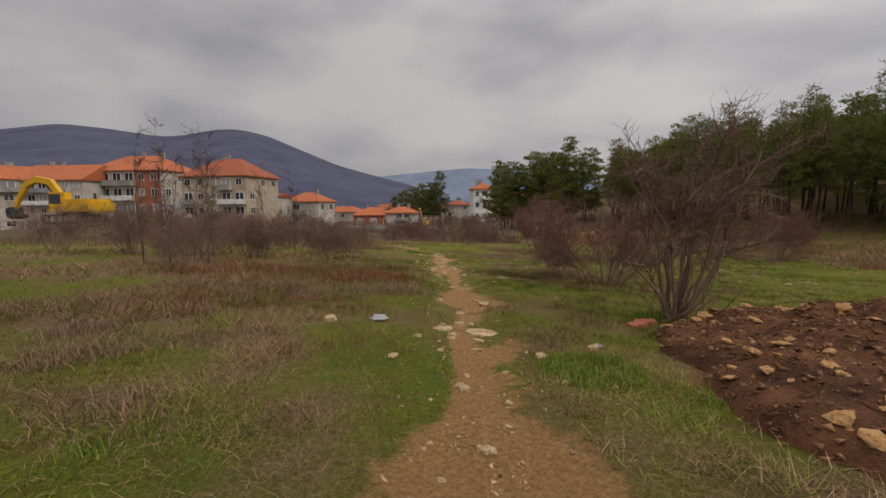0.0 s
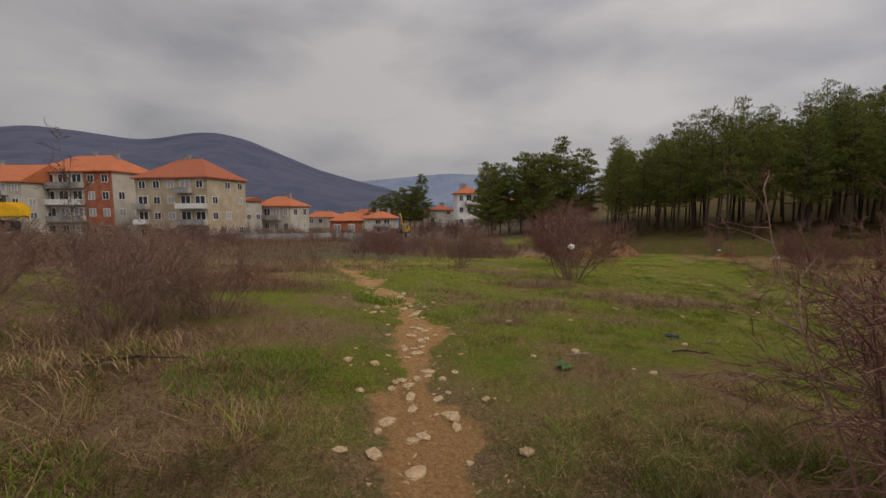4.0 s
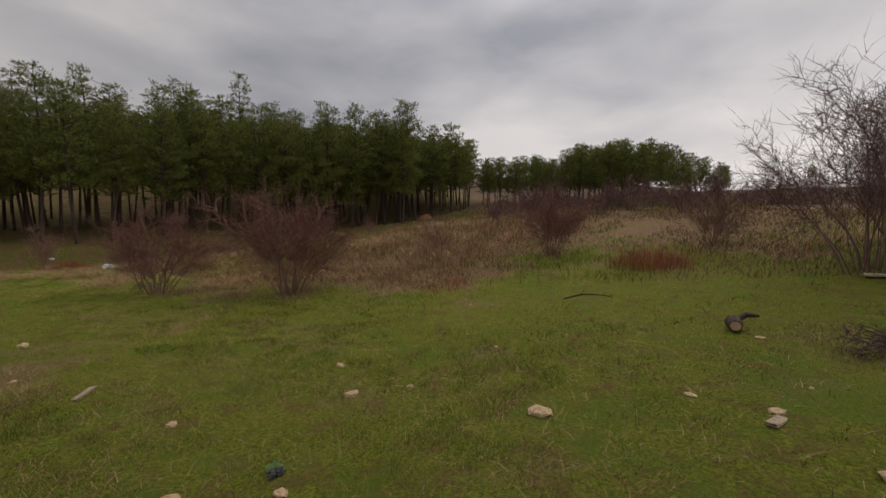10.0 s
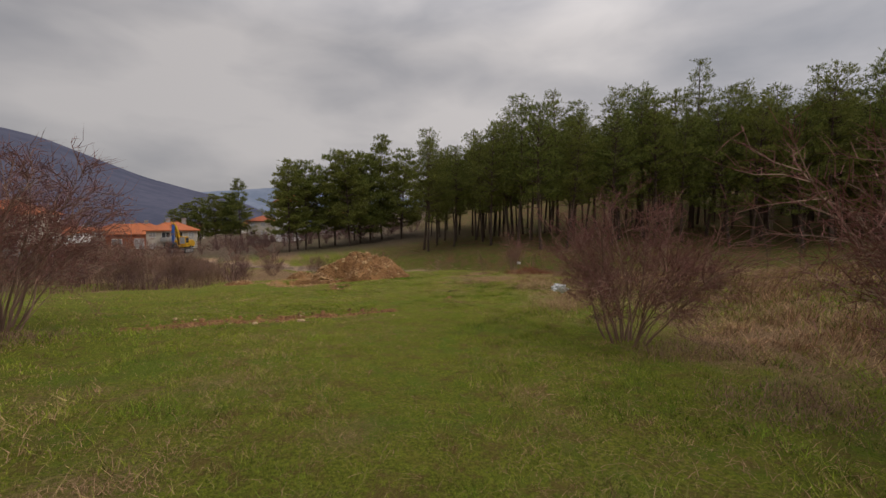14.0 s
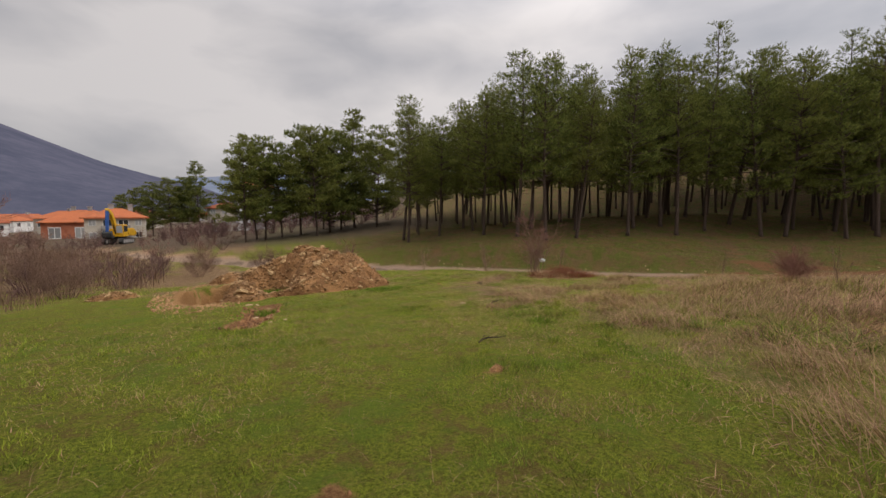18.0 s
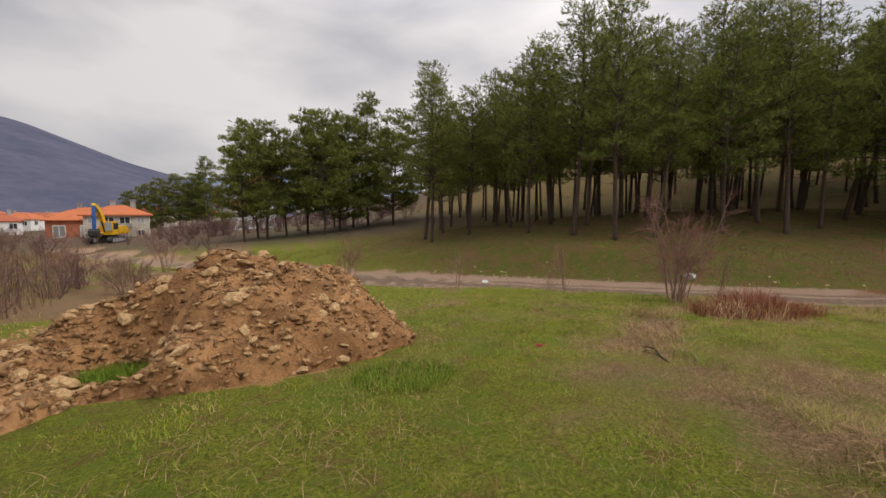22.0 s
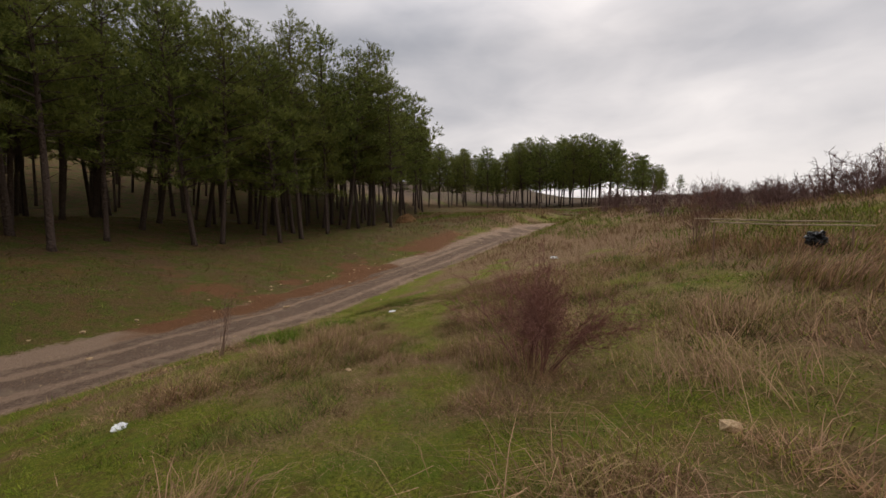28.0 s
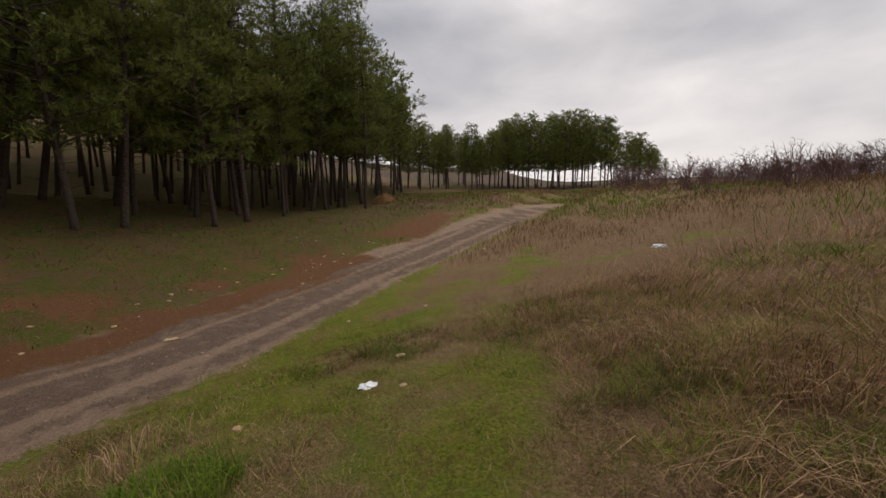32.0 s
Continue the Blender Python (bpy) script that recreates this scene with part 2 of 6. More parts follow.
def tile_material(name, dark, light):
    """Clay roof tiles in courses, weathered in patches."""
    n = Nodes(name, 0.85)
    at = n.local()
    wave = n.add("ShaderNodeTexWave")
    wave.bands_direction = "Z"
    wave.inputs["Scale"].default_value, wave.inputs["Distortion"].default_value = 1.3, 1.0
    n.put(at, wave.inputs["Vector"])
    patch, fine = n.noise(0.7, 5, 0.7, at), n.noise(9, 4, 0.7, at)
    tone = n.mix(n.span(fine, 0.3, 0.7), dark, light)
    tone = n.mix(n.span(patch, 0.5, 0.72, 0.0, 0.65), tone, (0.17, 0.075, 0.045))
    n.bump(wave.outputs["Fac"], 0.6, 0.06)
    return n.color(tone)


def glass_material():
    n = Nodes("window_glass", 0.08)
    n.shader.inputs["Specular IOR Level"].default_value = 0.5
    return n.color(n.mix(n.span(n.random(), 0.55, 0.75), (0.03, 0.035, 0.04), (0.35, 0.35, 0.34)))


M = {
    "ground": ground_material(),
    "blade": blade_material(),
    "rusty": rusty_grass_material(),
    "dead_weed": dead_weed_material(),
    "needle": needle_material(),
    "bark": bark_material(),
    "twig_red": twig_material("reddish_twigs", (0.12, 0.05, 0.043), (0.35, 0.175, 0.142)),
    "twig_rose": twig_material("dog_rose_stems", (0.125, 0.052, 0.042), (0.42, 0.215, 0.165)),
    "twig_brown": twig_material("brown_twigs", (0.11, 0.064, 0.047), (0.36, 0.23, 0.165)),
    "twig_plum": twig_material("plum_brown_shoots", (0.085, 0.047, 0.042), (0.27, 0.165, 0.14)),
    "twig_grey": twig_material("grey_branches", (0.075, 0.045, 0.033), (0.27, 0.175, 0.125)),
    "heap_stone": grained("tan_broken_stone", (0.25, 0.145, 0.06), (0.52, 0.35, 0.175), 14, 0.9, 0, 0.6, 0.01),
    "stone": grained("pale_limestone", (0.28, 0.18, 0.085), (0.6, 0.44, 0.26), 14, 0.9, 0, 0.6, 0.01),
    "ochre_stone": grained("ochre_broken_stone", (0.3, 0.14, 0.045), (0.62, 0.37, 0.16), 12, 0.9, 0, 0.6, 0.01),
    "clod": grained("loose_earth", (0.15, 0.07, 0.026), (0.36, 0.19, 0.078), 9, 0.95, 0, 0.8, 0.03, own=False),
    "crumb": twig_material("broken_stone_and_clods", (0.15, 0.072, 0.03), (0.46, 0.275, 0.125)),
    "grit": twig_material("pale_path_grit", (0.27, 0.15, 0.065), (0.58, 0.4, 0.22)),
    "crumb_red": twig_material("red_brown_clods", (0.06, 0.025, 0.011), (0.38, 0.19, 0.08)),
    "clod_red": grained("red_brown_earth", (0.055, 0.022, 0.01), (0.17, 0.072, 0.03), 9, 0.95, 0, 0.8, 0.03, own=False),
    "roof": tile_material("orange_roof_tiles", (0.32, 0.085, 0.033), (0.54, 0.175, 0.068)),
    "roof_old": tile_material("weathered_red_tiles", (0.23, 0.06, 0.03), (0.42, 0.13, 0.058)),
    "beige": grained("beige_render", (0.33, 0.26, 0.17), (0.5, 0.41, 0.29), 1.2, 0.9),
    "cream": grained("cream_render", (0.37, 0.325, 0.265), (0.53, 0.48, 0.4), 1.2, 0.9),
    "brick": grained("red_brick_wall", (0.27, 0.085, 0.045), (0.42, 0.16, 0.09), 3.0, 0.9),
    "white": grained("white_paint", (0.62, 0.6, 0.57), (0.8, 0.79, 0.77), 4, 0.7),
    "grey": grained("grey_concrete", (0.2, 0.19, 0.18), (0.38, 0.36, 0.34), 2.0, 0.9),
    "pale_grey": grained("pale_grey_stone", (0.36, 0.35, 0.35), (0.56, 0.55, 0.54), 6, 0.85),
    "glass": glass_material(),
    "dark": grained("dark_metal", (0.018, 0.018, 0.02), (0.06, 0.058, 0.055), 8, 0.6),
    "yellow": grained("yellow_machine_paint", (0.55, 0.3, 0.012), (0.78, 0.46, 0.02), 1.5, 0.45),
    "blue": grained("blue_paint", (0.02, 0.06, 0.2), (0.05, 0.13, 0.38), 3, 0.5),
    "plastic": grained("white_plastic_bag", (0.6, 0.6, 0.6), (0.85, 0.85, 0.84), 9, 0.4),
    "black_bag": grained("black_plastic", (0.008, 0.008, 0.008), (0.03, 0.03, 0.03), 9, 0.4),
    "timber": grained("weathered_timber", (0.2, 0.15, 0.1), (0.45, 0.35, 0.23), 10, 0.85),
    "rot": grained("charred_wood", (0.02, 0.014, 0.011), (0.12, 0.078, 0.055), 9, 0.9, 0, 0.8, 0.03),
    "cut": grained("cut_wood", (0.25, 0.17, 0.1), (0.45, 0.33, 0.2), 12, 0.85),
    "sapling_bark": twig_material("dark_sapling_bark", (0.05, 0.034, 0.027), (0.16, 0.105, 0.08)),
    "weed": grained("dark_green_leaves", (0.03, 0.07, 0.012), (0.1, 0.16, 0.035), 10, 0.6),
    "cloth": grained("red_cloth", (0.22, 0.025, 0.025), (0.34, 0.05, 0.045), 5, 0.8),
}


# ---- the lie of the land ----
def hashed(i, j, seed):
    v = np.sin(i * 127.1 + j * 311.7 + seed * 74.7) * 43758.5453
    return v - np.floor(v)


def value_noise(x, y, scale, seed=0):
    """Smooth noise from 0 to 1; scale is the size of its grains in metres."""
    x, y = np.asarray(x, float) / scale, np.asarray(y, float) / scale
    i, j = np.floor(x), np.floor(y)
    u, v = x - i, y - j
    u, v = u * u * (3 - 2 * u), v * v * (3 - 2 * v)
    a = hashed(i, j, seed) * (1 - u) + hashed(i + 1, j, seed) * u
    b = hashed(i, j + 1, seed) * (1 - u) + hashed(i + 1, j + 1, seed) * u
    return a * (1 - v) + b * v


def fractal(x, y, scale, seed=0):
    return 0.55 * value_noise(x, y, scale, seed) + 0.3 * value_noise(x, y, scale * 0.47, seed + 3) + 0.15 * value_noise(x, y, scale * 0.2, seed + 7)


def smooth(v, low, high):
    t = np.clip((np.asarray(v, float) - low) / (high - low), 0, 1)
    return t * t * (3 - 2 * t)


# broad swells every 45 m and lesser ones every 13 m, in rows from south to north
BROAD = [0.22, 0.67, 0.71, 1.06, 1.22, 2.43, 1.18, 0.93, 2.87, 2.07, 1.55, -0.16, 0.8, 0.74, 1.15, 2.1, 0.21, -1.05, -1.91, 0.1, 0.53, 1.42, 1.61, -1.13, 0.31, 2.78, 5.03, 2.76, 0.81, 1.17, -0.52, 0.7, 2.69, 4.41, 2.77, 0.09, -0.3, -1.24, -0.43, 0.32, 0.75, 0.51]
LESSER = [-0.22, -0.09, 0.16, 0.24, -0.38, 0.13, -0.07, 0.41, -0.12, -1.01, 1.47, -0.04, 0.5, 0.18, -0.27, 0.75, -0.42, 0.67, -0.79, -0.01, 0.45, 0.48, -0.88, 1, -1.46, -1.66, 0.04, -1.37, 0.62, 0.16, -0.86, 1.01, 1.39, 0.2, -0.77, 0.18, 0.01, -0.39, 0.33, -0.99, -0.92, -0.15]
# the track: x, y, z of its middle
ROAD = [(-6, 82, -5.6), (4, 68, -5.3), (11, 59.2, -5.0), (16.5, 53, -4.9), (21.5, 48.5, -4.85), (26.5, 44.3, -4.8), (31.8, 40.5, -4.8),
        (37, 37.2, -4.72), (43, 34.2, -4.45), (47.5, 30.8, -3.85), (52, 26.8, -2.95), (57.5, 22, -2.15), (65, 15, -1.4), (80, 4, 0.4), (120, -30, 4)]
FOOTPATH = [(0.35, -3), (0.28, 1.6), (0.13, 2.8), (0.2, 4.2), (0.34, 5.8), (0.2, 8.4), (-0.1, 11), (-0.15, 13.2), (-0.8, 16), (-2.2, 20), (-5.4, 26), (-9, 36), (-12, 50)]
TRAIL = [(19, 33.2), (23, 32.9), (27, 33.0), (31, 32.8), (36, 31.2), (42, 28.6), (48, 25)]
FOREST = [(23, 58.5), (28, 53.5), (31, 48.8), (40.5, 46), (46.5, 42.6), (51, 40), (60, 37.3), (65.5, 35), (75, 31), (88, 27), (106, 40), (106, 82), (72, 97), (36, 88), (27, 72)]
TRENCHES = [((7.6, 25.7), (10.1, 26.1), 0.26), ((10.1, 26.1), (11.9, 26.3), 0.16), ((11.35, 31.7), (11.8, 33.7), 0.27)]
WALKED = [(0, -2), (-0.2, 4), (0.1, 9), (0.6, 10.8), (4, 12), (7.5, 13.5), (9.3, 15.8), (10, 19), (12.2, 26.5), (13.5, 32), (15.2, 33.5), (18.5, 33.5), (23, 33.3), (29, 33.3), (36, 32)]


def along(x, y, line):
    """Distance from a line of points, and the third value of the nearest place on it."""
    x, y = np.asarray(x, float), np.asarray(y, float)
    best, third = np.full(x.shape, 1e9), np.zeros(x.shape)
    for a, b in zip(line[:-1], line[1:]):
        dx, dy = b[0] - a[0], b[1] - a[1]
        t = np.clip(((x - a[0]) * dx + (y - a[1]) * dy) / (dx * dx + dy * dy), 0, 1)
        d = np.hypot(x - a[0] - t * dx, y - a[1] - t * dy)
        near = d < best
        best = np.where(near, d, best)
        if len(a) > 2:
            third = np.where(near, a[2] + t * (b[2] - a[2]), third)
    return best, third


def swell(x, y):
    z = -3.2 + 7.5 * np.tanh((x - 30) / 110.0)
    for k, w in enumerate(BROAD):
        z = z + w * np.exp(-((x - (k % 7 * 45 - 90)) ** 2 + (y - (k // 7 * 45 - 60)) ** 2) / (2 * 34.0**2))
    for k, w in enumerate(LESSER):
        z = z + w * np.exp(-((x - (k % 7 * 13 - 8)) ** 2 + (y - k // 7 * 13) ** 2) / (2 * 9.5**2))
    return z


def pit_depth(x, y):
    """The dug pit beside the heap, as a share of its depth."""
    u, v = x - 10.35, y - 38.4
    a, b = u * 0.99 + v * 0.05, v * 0.99 - u * 0.05
    r = np.hypot(a / 0.8, b / 3.1) + 0.25 * (fractal(x, y, 0.7, 5) - 0.5)
    return 1 - smooth(r, 0.78, 1.0)


def height(x, y):
    x, y = np.asarray(x, float), np.asarray(y, float)
    z = swell(x, y) + 0.14 * (fractal(x, y, 4.0, 1) - 0.5) + 0.075 * (fractal(x, y, 0.8, 2) - 0.5)
    z = z + 1.3 * np.exp(-((x + 44.5) ** 2 + (y - 50.5) ** 2) / 72.0)
    d, low = along(x, y, ROAD)
    bank = smooth(x, 8, 14) * (1 - smooth(x, 26, 31)) * (1 - smooth(y + 0.85 * x, 66, 68.5))
    keep = smooth(d, 1.7, 4.6 + 3.6 * bank)
    deep, _ = along(x, y, FOREST[:10])
    z = z + 6.0 * smooth(deep, 22, 85) * smooth(y - (62 - 0.52 * x), 0, 18) * smooth(x, 34, 62)
    z = z * keep + (low + 0.05 * (value_noise(x, y, 0.9, 4) - 0.5)) * (1 - keep)
    d, _ = along(x, y, FOOTPATH)
    z = z - 0.05 * (1 - smooth(d, 0.25, 0.6))
    for a, b, w in TRENCHES:
        t, _ = along(x, y, [a, b])
        z = z - (0.07 + 0.12 * (fractal(x, y, 0.4, 9) - 0.5)) * (1 - smooth(t, w * 0.5, w * 1.3))
    return z - 1.0 * pit_depth(x, y)


def ground_z(x, y):
    return float(height(np.array([x]), np.array([y]))[0])


def soil_of(x, y):
    """How bare the earth is, how red, how tarred."""
    d, _ = along(x, y, FOOTPATH)
    wide = 0.25 - 0.06 * smooth(y, 3.2, 5) + 1.0 * (fractal(x, y, 0.9, 11) - 0.5) - 0.08 * smooth(y, 15, 22) + 0.16 * (1 - smooth(y, 1.4, 2.6))
    wide = np.maximum(wide, 0.1)
    bare = (1 - smooth(d, wide * 0.3, wide * 1.9)) * (1 - 0.75 * smooth(y, 18, 30))
    r, _ = along(x, y, ROAD)
    r = r + 4 * smooth(x, 58, 63)
    bare = np.maximum(bare, 1 - smooth(r, 1.35, 2.6))
    q = along(x, y, [(a - 0.3, b - 0.42) for a, b, c in ROAD])[0] + 4 * smooth(x, 57, 61)
    tar = (1 - smooth(q + 0.7 * (fractal(x, y, 1.3, 17) - 0.5), 0.7, 1.9)) * (0.55 + 0.75 * (fractal(x, y, 3.0, 18) - 0.1)) * (1 - 0.75 * np.exp(-(((q - 0.65) / 0.2) ** 2)))
    side = y - (36.6 - 0.55 * (x - 38))
    verge = (1 - smooth(r, 2.4, 6.5)) * smooth(side, 0, 1.5) * smooth(x, 33, 38) * (1 - smooth(x, 58, 66)) * smooth(fractal(x, y, 3.0, 12), 0.36, 0.6)
    red = smooth(verge, 0.0, 0.3)
    bare = np.maximum(bare, verge)
    for a, b, w in TRENCHES:
        t, _ = along(x, y, [a, b])
        cut = 1 - smooth(t + 0.35 * (fractal(x, y, 0.5, 16) - 0.5), w * 0.5, w * 1.5)
        bare, red = np.maximum(bare, cut), np.maximum(red, cut)
    cut = 1 - smooth(np.hypot(x - 13.72, y - 27.9), 0.04, 0.24)
    bare, red = np.maximum(bare, cut), np.maximum(red, cut)
    pit = 1 - smooth(np.hypot((x - 10.4) / 1.3, (y - 38.3) / 3.7) + 0.5 * (fractal(x, y, 0.8, 15) - 0.5), 0.75, 1.05)
    bare, red = np.maximum(bare, pit), np.maximum(red, 0.3 * pit)
    heap = 1 - smooth(np.hypot((x - 4.4) / 2.8, (y - 2.75) / 3.1) + 0.5 * (fractal(x, y, 0.7, 13) - 0.5), 0.72, 1.0)
    bare, red = np.maximum(bare, heap), np.maximum(red, heap)
    heap = 1 - smooth(np.hypot((x - 12.9) / 2.6, (y - 37.2) / 2.1) + 0.4 * (fractal(x, y, 0.6, 14) - 0.5), 0.75, 1.0)
    bare = np.maximum(bare, heap)
    return bare, red, tar




def inside(x, y, ring):
    x, y = np.asarray(x, float), np.asarray(y, float)
    odd = np.zeros(x.shape, bool)
    for a, b in zip(ring, ring[1:] + ring[:1]):
        cross = (a[1] > y) != (b[1] > y)
        at = (b[0] - a[0]) * (y - a[1]) / (b[1] - a[1] + 1e-12) + a[0]
        odd ^= cross & (x < at)
    return odd


def dry_of(x, y):
    """How far the grass is dry, from 0 to 1, and how tall it stands, in metres."""
    n, m = fractal(x, y, 3.2, 21), fractal(x, y, 9.0, 22)
    start = (1 - smooth(y, 24, 40)) * (1 - smooth(x, -1.6, -0.4)) * smooth(y, 1.5, 5.0)
    d = 0.25 + 0.2 * start
    d = np.maximum(d, 0.48 * (1 - smooth(np.hypot((x - 3.4) / 3.6, (y - 19.5) / 5.0), 0.6, 1.1)))
    east = smooth(x + 5 * (m - 0.5), 13.5, 20) * (1 - smooth(y + 3 * (n - 0.5), 29, 34.0)) * (1 - smooth(x, 60, 80))
    d = np.maximum(d, 0.82 * east * (1 - 0.28 * smooth(x, 24, 29) * smooth(y, 23, 28) * (1 - smooth(x, 40, 46))))
    last = smooth(x, 18.5, 21.5) * (1 - smooth(y, 35, 38.5))
    d = np.maximum(d, 0.52 * last)
    d = np.maximum(d, 0.44 * smooth(x, 14.5, 17.5) * (1 - smooth(y, 36, 39)))
    d = np.maximum(d, 0.6 * smooth(x, 40, 55) * (1 - smooth(y, 30, 40)))
    d = np.maximum(d, 0.6 * smooth(y, 38.5, 43) * (1 - smooth(x, 9, 16)))
    d = np.maximum(d, 0.85 * smooth(y - (62 - 0.52 * x), 20, 34) * smooth(x, 30, 40))
    lawn = smooth(x, 2.5, 5.0) * (1 - smooth(x, 13.0, 16.5)) * smooth(y, 7, 10) * (1 - smooth(y, 34, 38))
    d = d * (1 - 0.45 * lawn)
    t, _ = along(x, y, TRAIL)
    d = d * (1 - 0.42 * (1 - smooth(t + 0.5 * (n - 0.5), 0.05, 0.7)))
    r, _ = along(x, y, ROAD)
    d = d * (1 - 0.45 * (1 - smooth(r, 2.0, 3.6)))
    d = np.clip(d + (1.0 * (n - 0.5) + 0.7 * (m - 0.5)) * (1 - 0.65 * lawn) + 0.9 * (fractal(x, y, 0.8, 23) - 0.5), 0, 1)
    tall = 0.03 + 0.03 * m + 0.3 * smooth(d, 0.45, 0.85) * (0.22 + 0.78 * np.maximum(east * (0.45 + 0.4 * smooth(x, 17, 23)), 0.62 * last) * (1 - 0.35 * smooth(x, 28, 33))) + 0.05 * start * smooth(n, 0.45, 0.7)
    w, _ = along(x, y, WALKED)
    return d, tall * (0.65 + 0.35 * smooth(w, 0.25, 0.9))


def forest_floor(x, y):
    w = inside(x, y, FOREST).astype(float) * (1 - smooth(along(x, y, FOREST[:10])[0], 26, 36))
    near = 0.85 * smooth(y - (62 - 0.52 * x), -9, -1) * smooth(x, 14, 24) * (1 - smooth(x, 80, 100))
    return np.maximum(w, near)


# ---- mesh helpers ----
def mesh_object(name, verts, faces, material, parent=None, label=""):
    me = bpy.data.meshes.new(name)
    me.from_pydata([tuple(v) for v in verts], [], faces)
    me.materials.append(material)
    ob = new(name, me)
    if parent:
        ob.parent = parent
    if label:
        ob["label"] = label
    return ob


def part(name, bm, material, parent, label="", soft=False):
    """Links a bmesh as one mesh object under a thing or a part."""
    me = bpy.data.meshes.new(name)
    bm.to_mesh(me)
    bm.free()
    me.materials.append(material)
    if soft:
        for p in me.polygons:
            p.use_smooth = True
    ob = new(name, me)
    if parent:
        ob.parent = parent
    if label:
        ob["label"] = label
    return ob


def thing(name, x, y, z=None, turn=0.0, label="", category="", group="", kind=""):
    ob = new(name)
    ob.empty_display_size = 0.2
    ob.matrix_world = pose(x, y, ground_z(x, y) if z is None else z, 0, 0, turn)
    return tagged(ob, label, category, group, kind)


def numbered(ob, attribute, values):
    a = ob.data.attributes.new(attribute, "FLOAT", "POINT")
    a.data.foreach_set("value", np.asarray(values, np.float32))


def flat_mesh(name, verts, corners, per, material):
    """A mesh from arrays, all faces with the same number of corners or in given counts."""
    me = bpy.data.meshes.new(name)
    me.vertices.add(len(verts))
    me.vertices.foreach_set("co", np.asarray(verts, np.float32).ravel())
    corners, per = np.asarray(corners, np.int32), np.asarray(per, np.int32)
    me.loops.add(len(corners))
    me.loops.foreach_set("vertex_index", corners)
    me.polygons.add(len(per))
    me.polygons.foreach_set("loop_start", np.r_[0, np.cumsum(per)[:-1]].astype(np.int32))
    me.polygons.foreach_set("loop_total", per)
    me.materials.append(material)
    me.update(calc_edges=True)
    return new(name, me)


def tube(verts, faces, points, radii, sides=6):
    """Adds a tapering tube along points."""
    points = [Vector(p) for p in points]
    first = len(verts)
    for k, p in enumerate(points):
        ahead = (points[min(k + 1, len(points) - 1)] - points[max(k - 1, 0)]).normalized()
        side = ahead.cross(Vector((0.3, 0.9, 0.2))).normalized()
        other = ahead.cross(side)
        for s in range(sides):
            a = 2 * math.pi * s / sides
            verts.append(p + radii[k] * (math.cos(a) * side + math.sin(a) * other))
    for k in range(len(points) - 1):
        for s in range(sides):
            a, b = first + k * sides + s, first + k * sides + (s + 1) % sides
            faces.append((a, b, b + sides, a + sides))
    if sides > 3:
        faces.append(tuple(first + s for s in range(sides))[::-1])
        faces.append(tuple(first + (len(points) - 1) * sides + s for s in range(sides)))


def spike(verts, faces, a, b, wide):
    """A thin twig as two crossed slivers."""
    ahead = (b - a).normalized()
    side = ahead.cross(Vector((0.31, 0.2, 0.93))).normalized() * wide
    other = ahead.cross(side).normalized() * wide
    k = len(verts)
    verts += [a + side, a - side, b, a + other, a - other, b]
    faces += [(k, k + 1, k + 2), (k + 3, k + 4, k + 5)]


def turned(rng, way, spread):
    return (way + Vector((rng.gauss(0, spread), rng.gauss(0, spread), rng.gauss(0, spread)))).normalized()


def box(bm, x0, x1, y0, y1, z0, z1, bevel=0.0):
    made = bmesh.ops.create_cube(bm, size=1.0, matrix=Matrix.Translation(((x0 + x1) / 2, (y0 + y1) / 2, (z0 + z1) / 2)) @ Matrix.Diagonal((x1 - x0, y1 - y0, z1 - z0, 1)))
    if bevel:
        edges = {e for v in made["verts"] for e in v.link_edges}
        bmesh.ops.bevel(bm, geom=list(edges), offset=bevel, segments=2, affect="EDGES")
    return bm


# ---- ground ----
def ground_lines(low, high, step, far):
    core = np.arange(low, high, step)
    grow = step * 1.28 ** np.arange(1, 60)
    out = np.cumsum(grow)
    out = out[out < far]
    return np.r_[(low - out)[::-1], core, core[-1] + out]


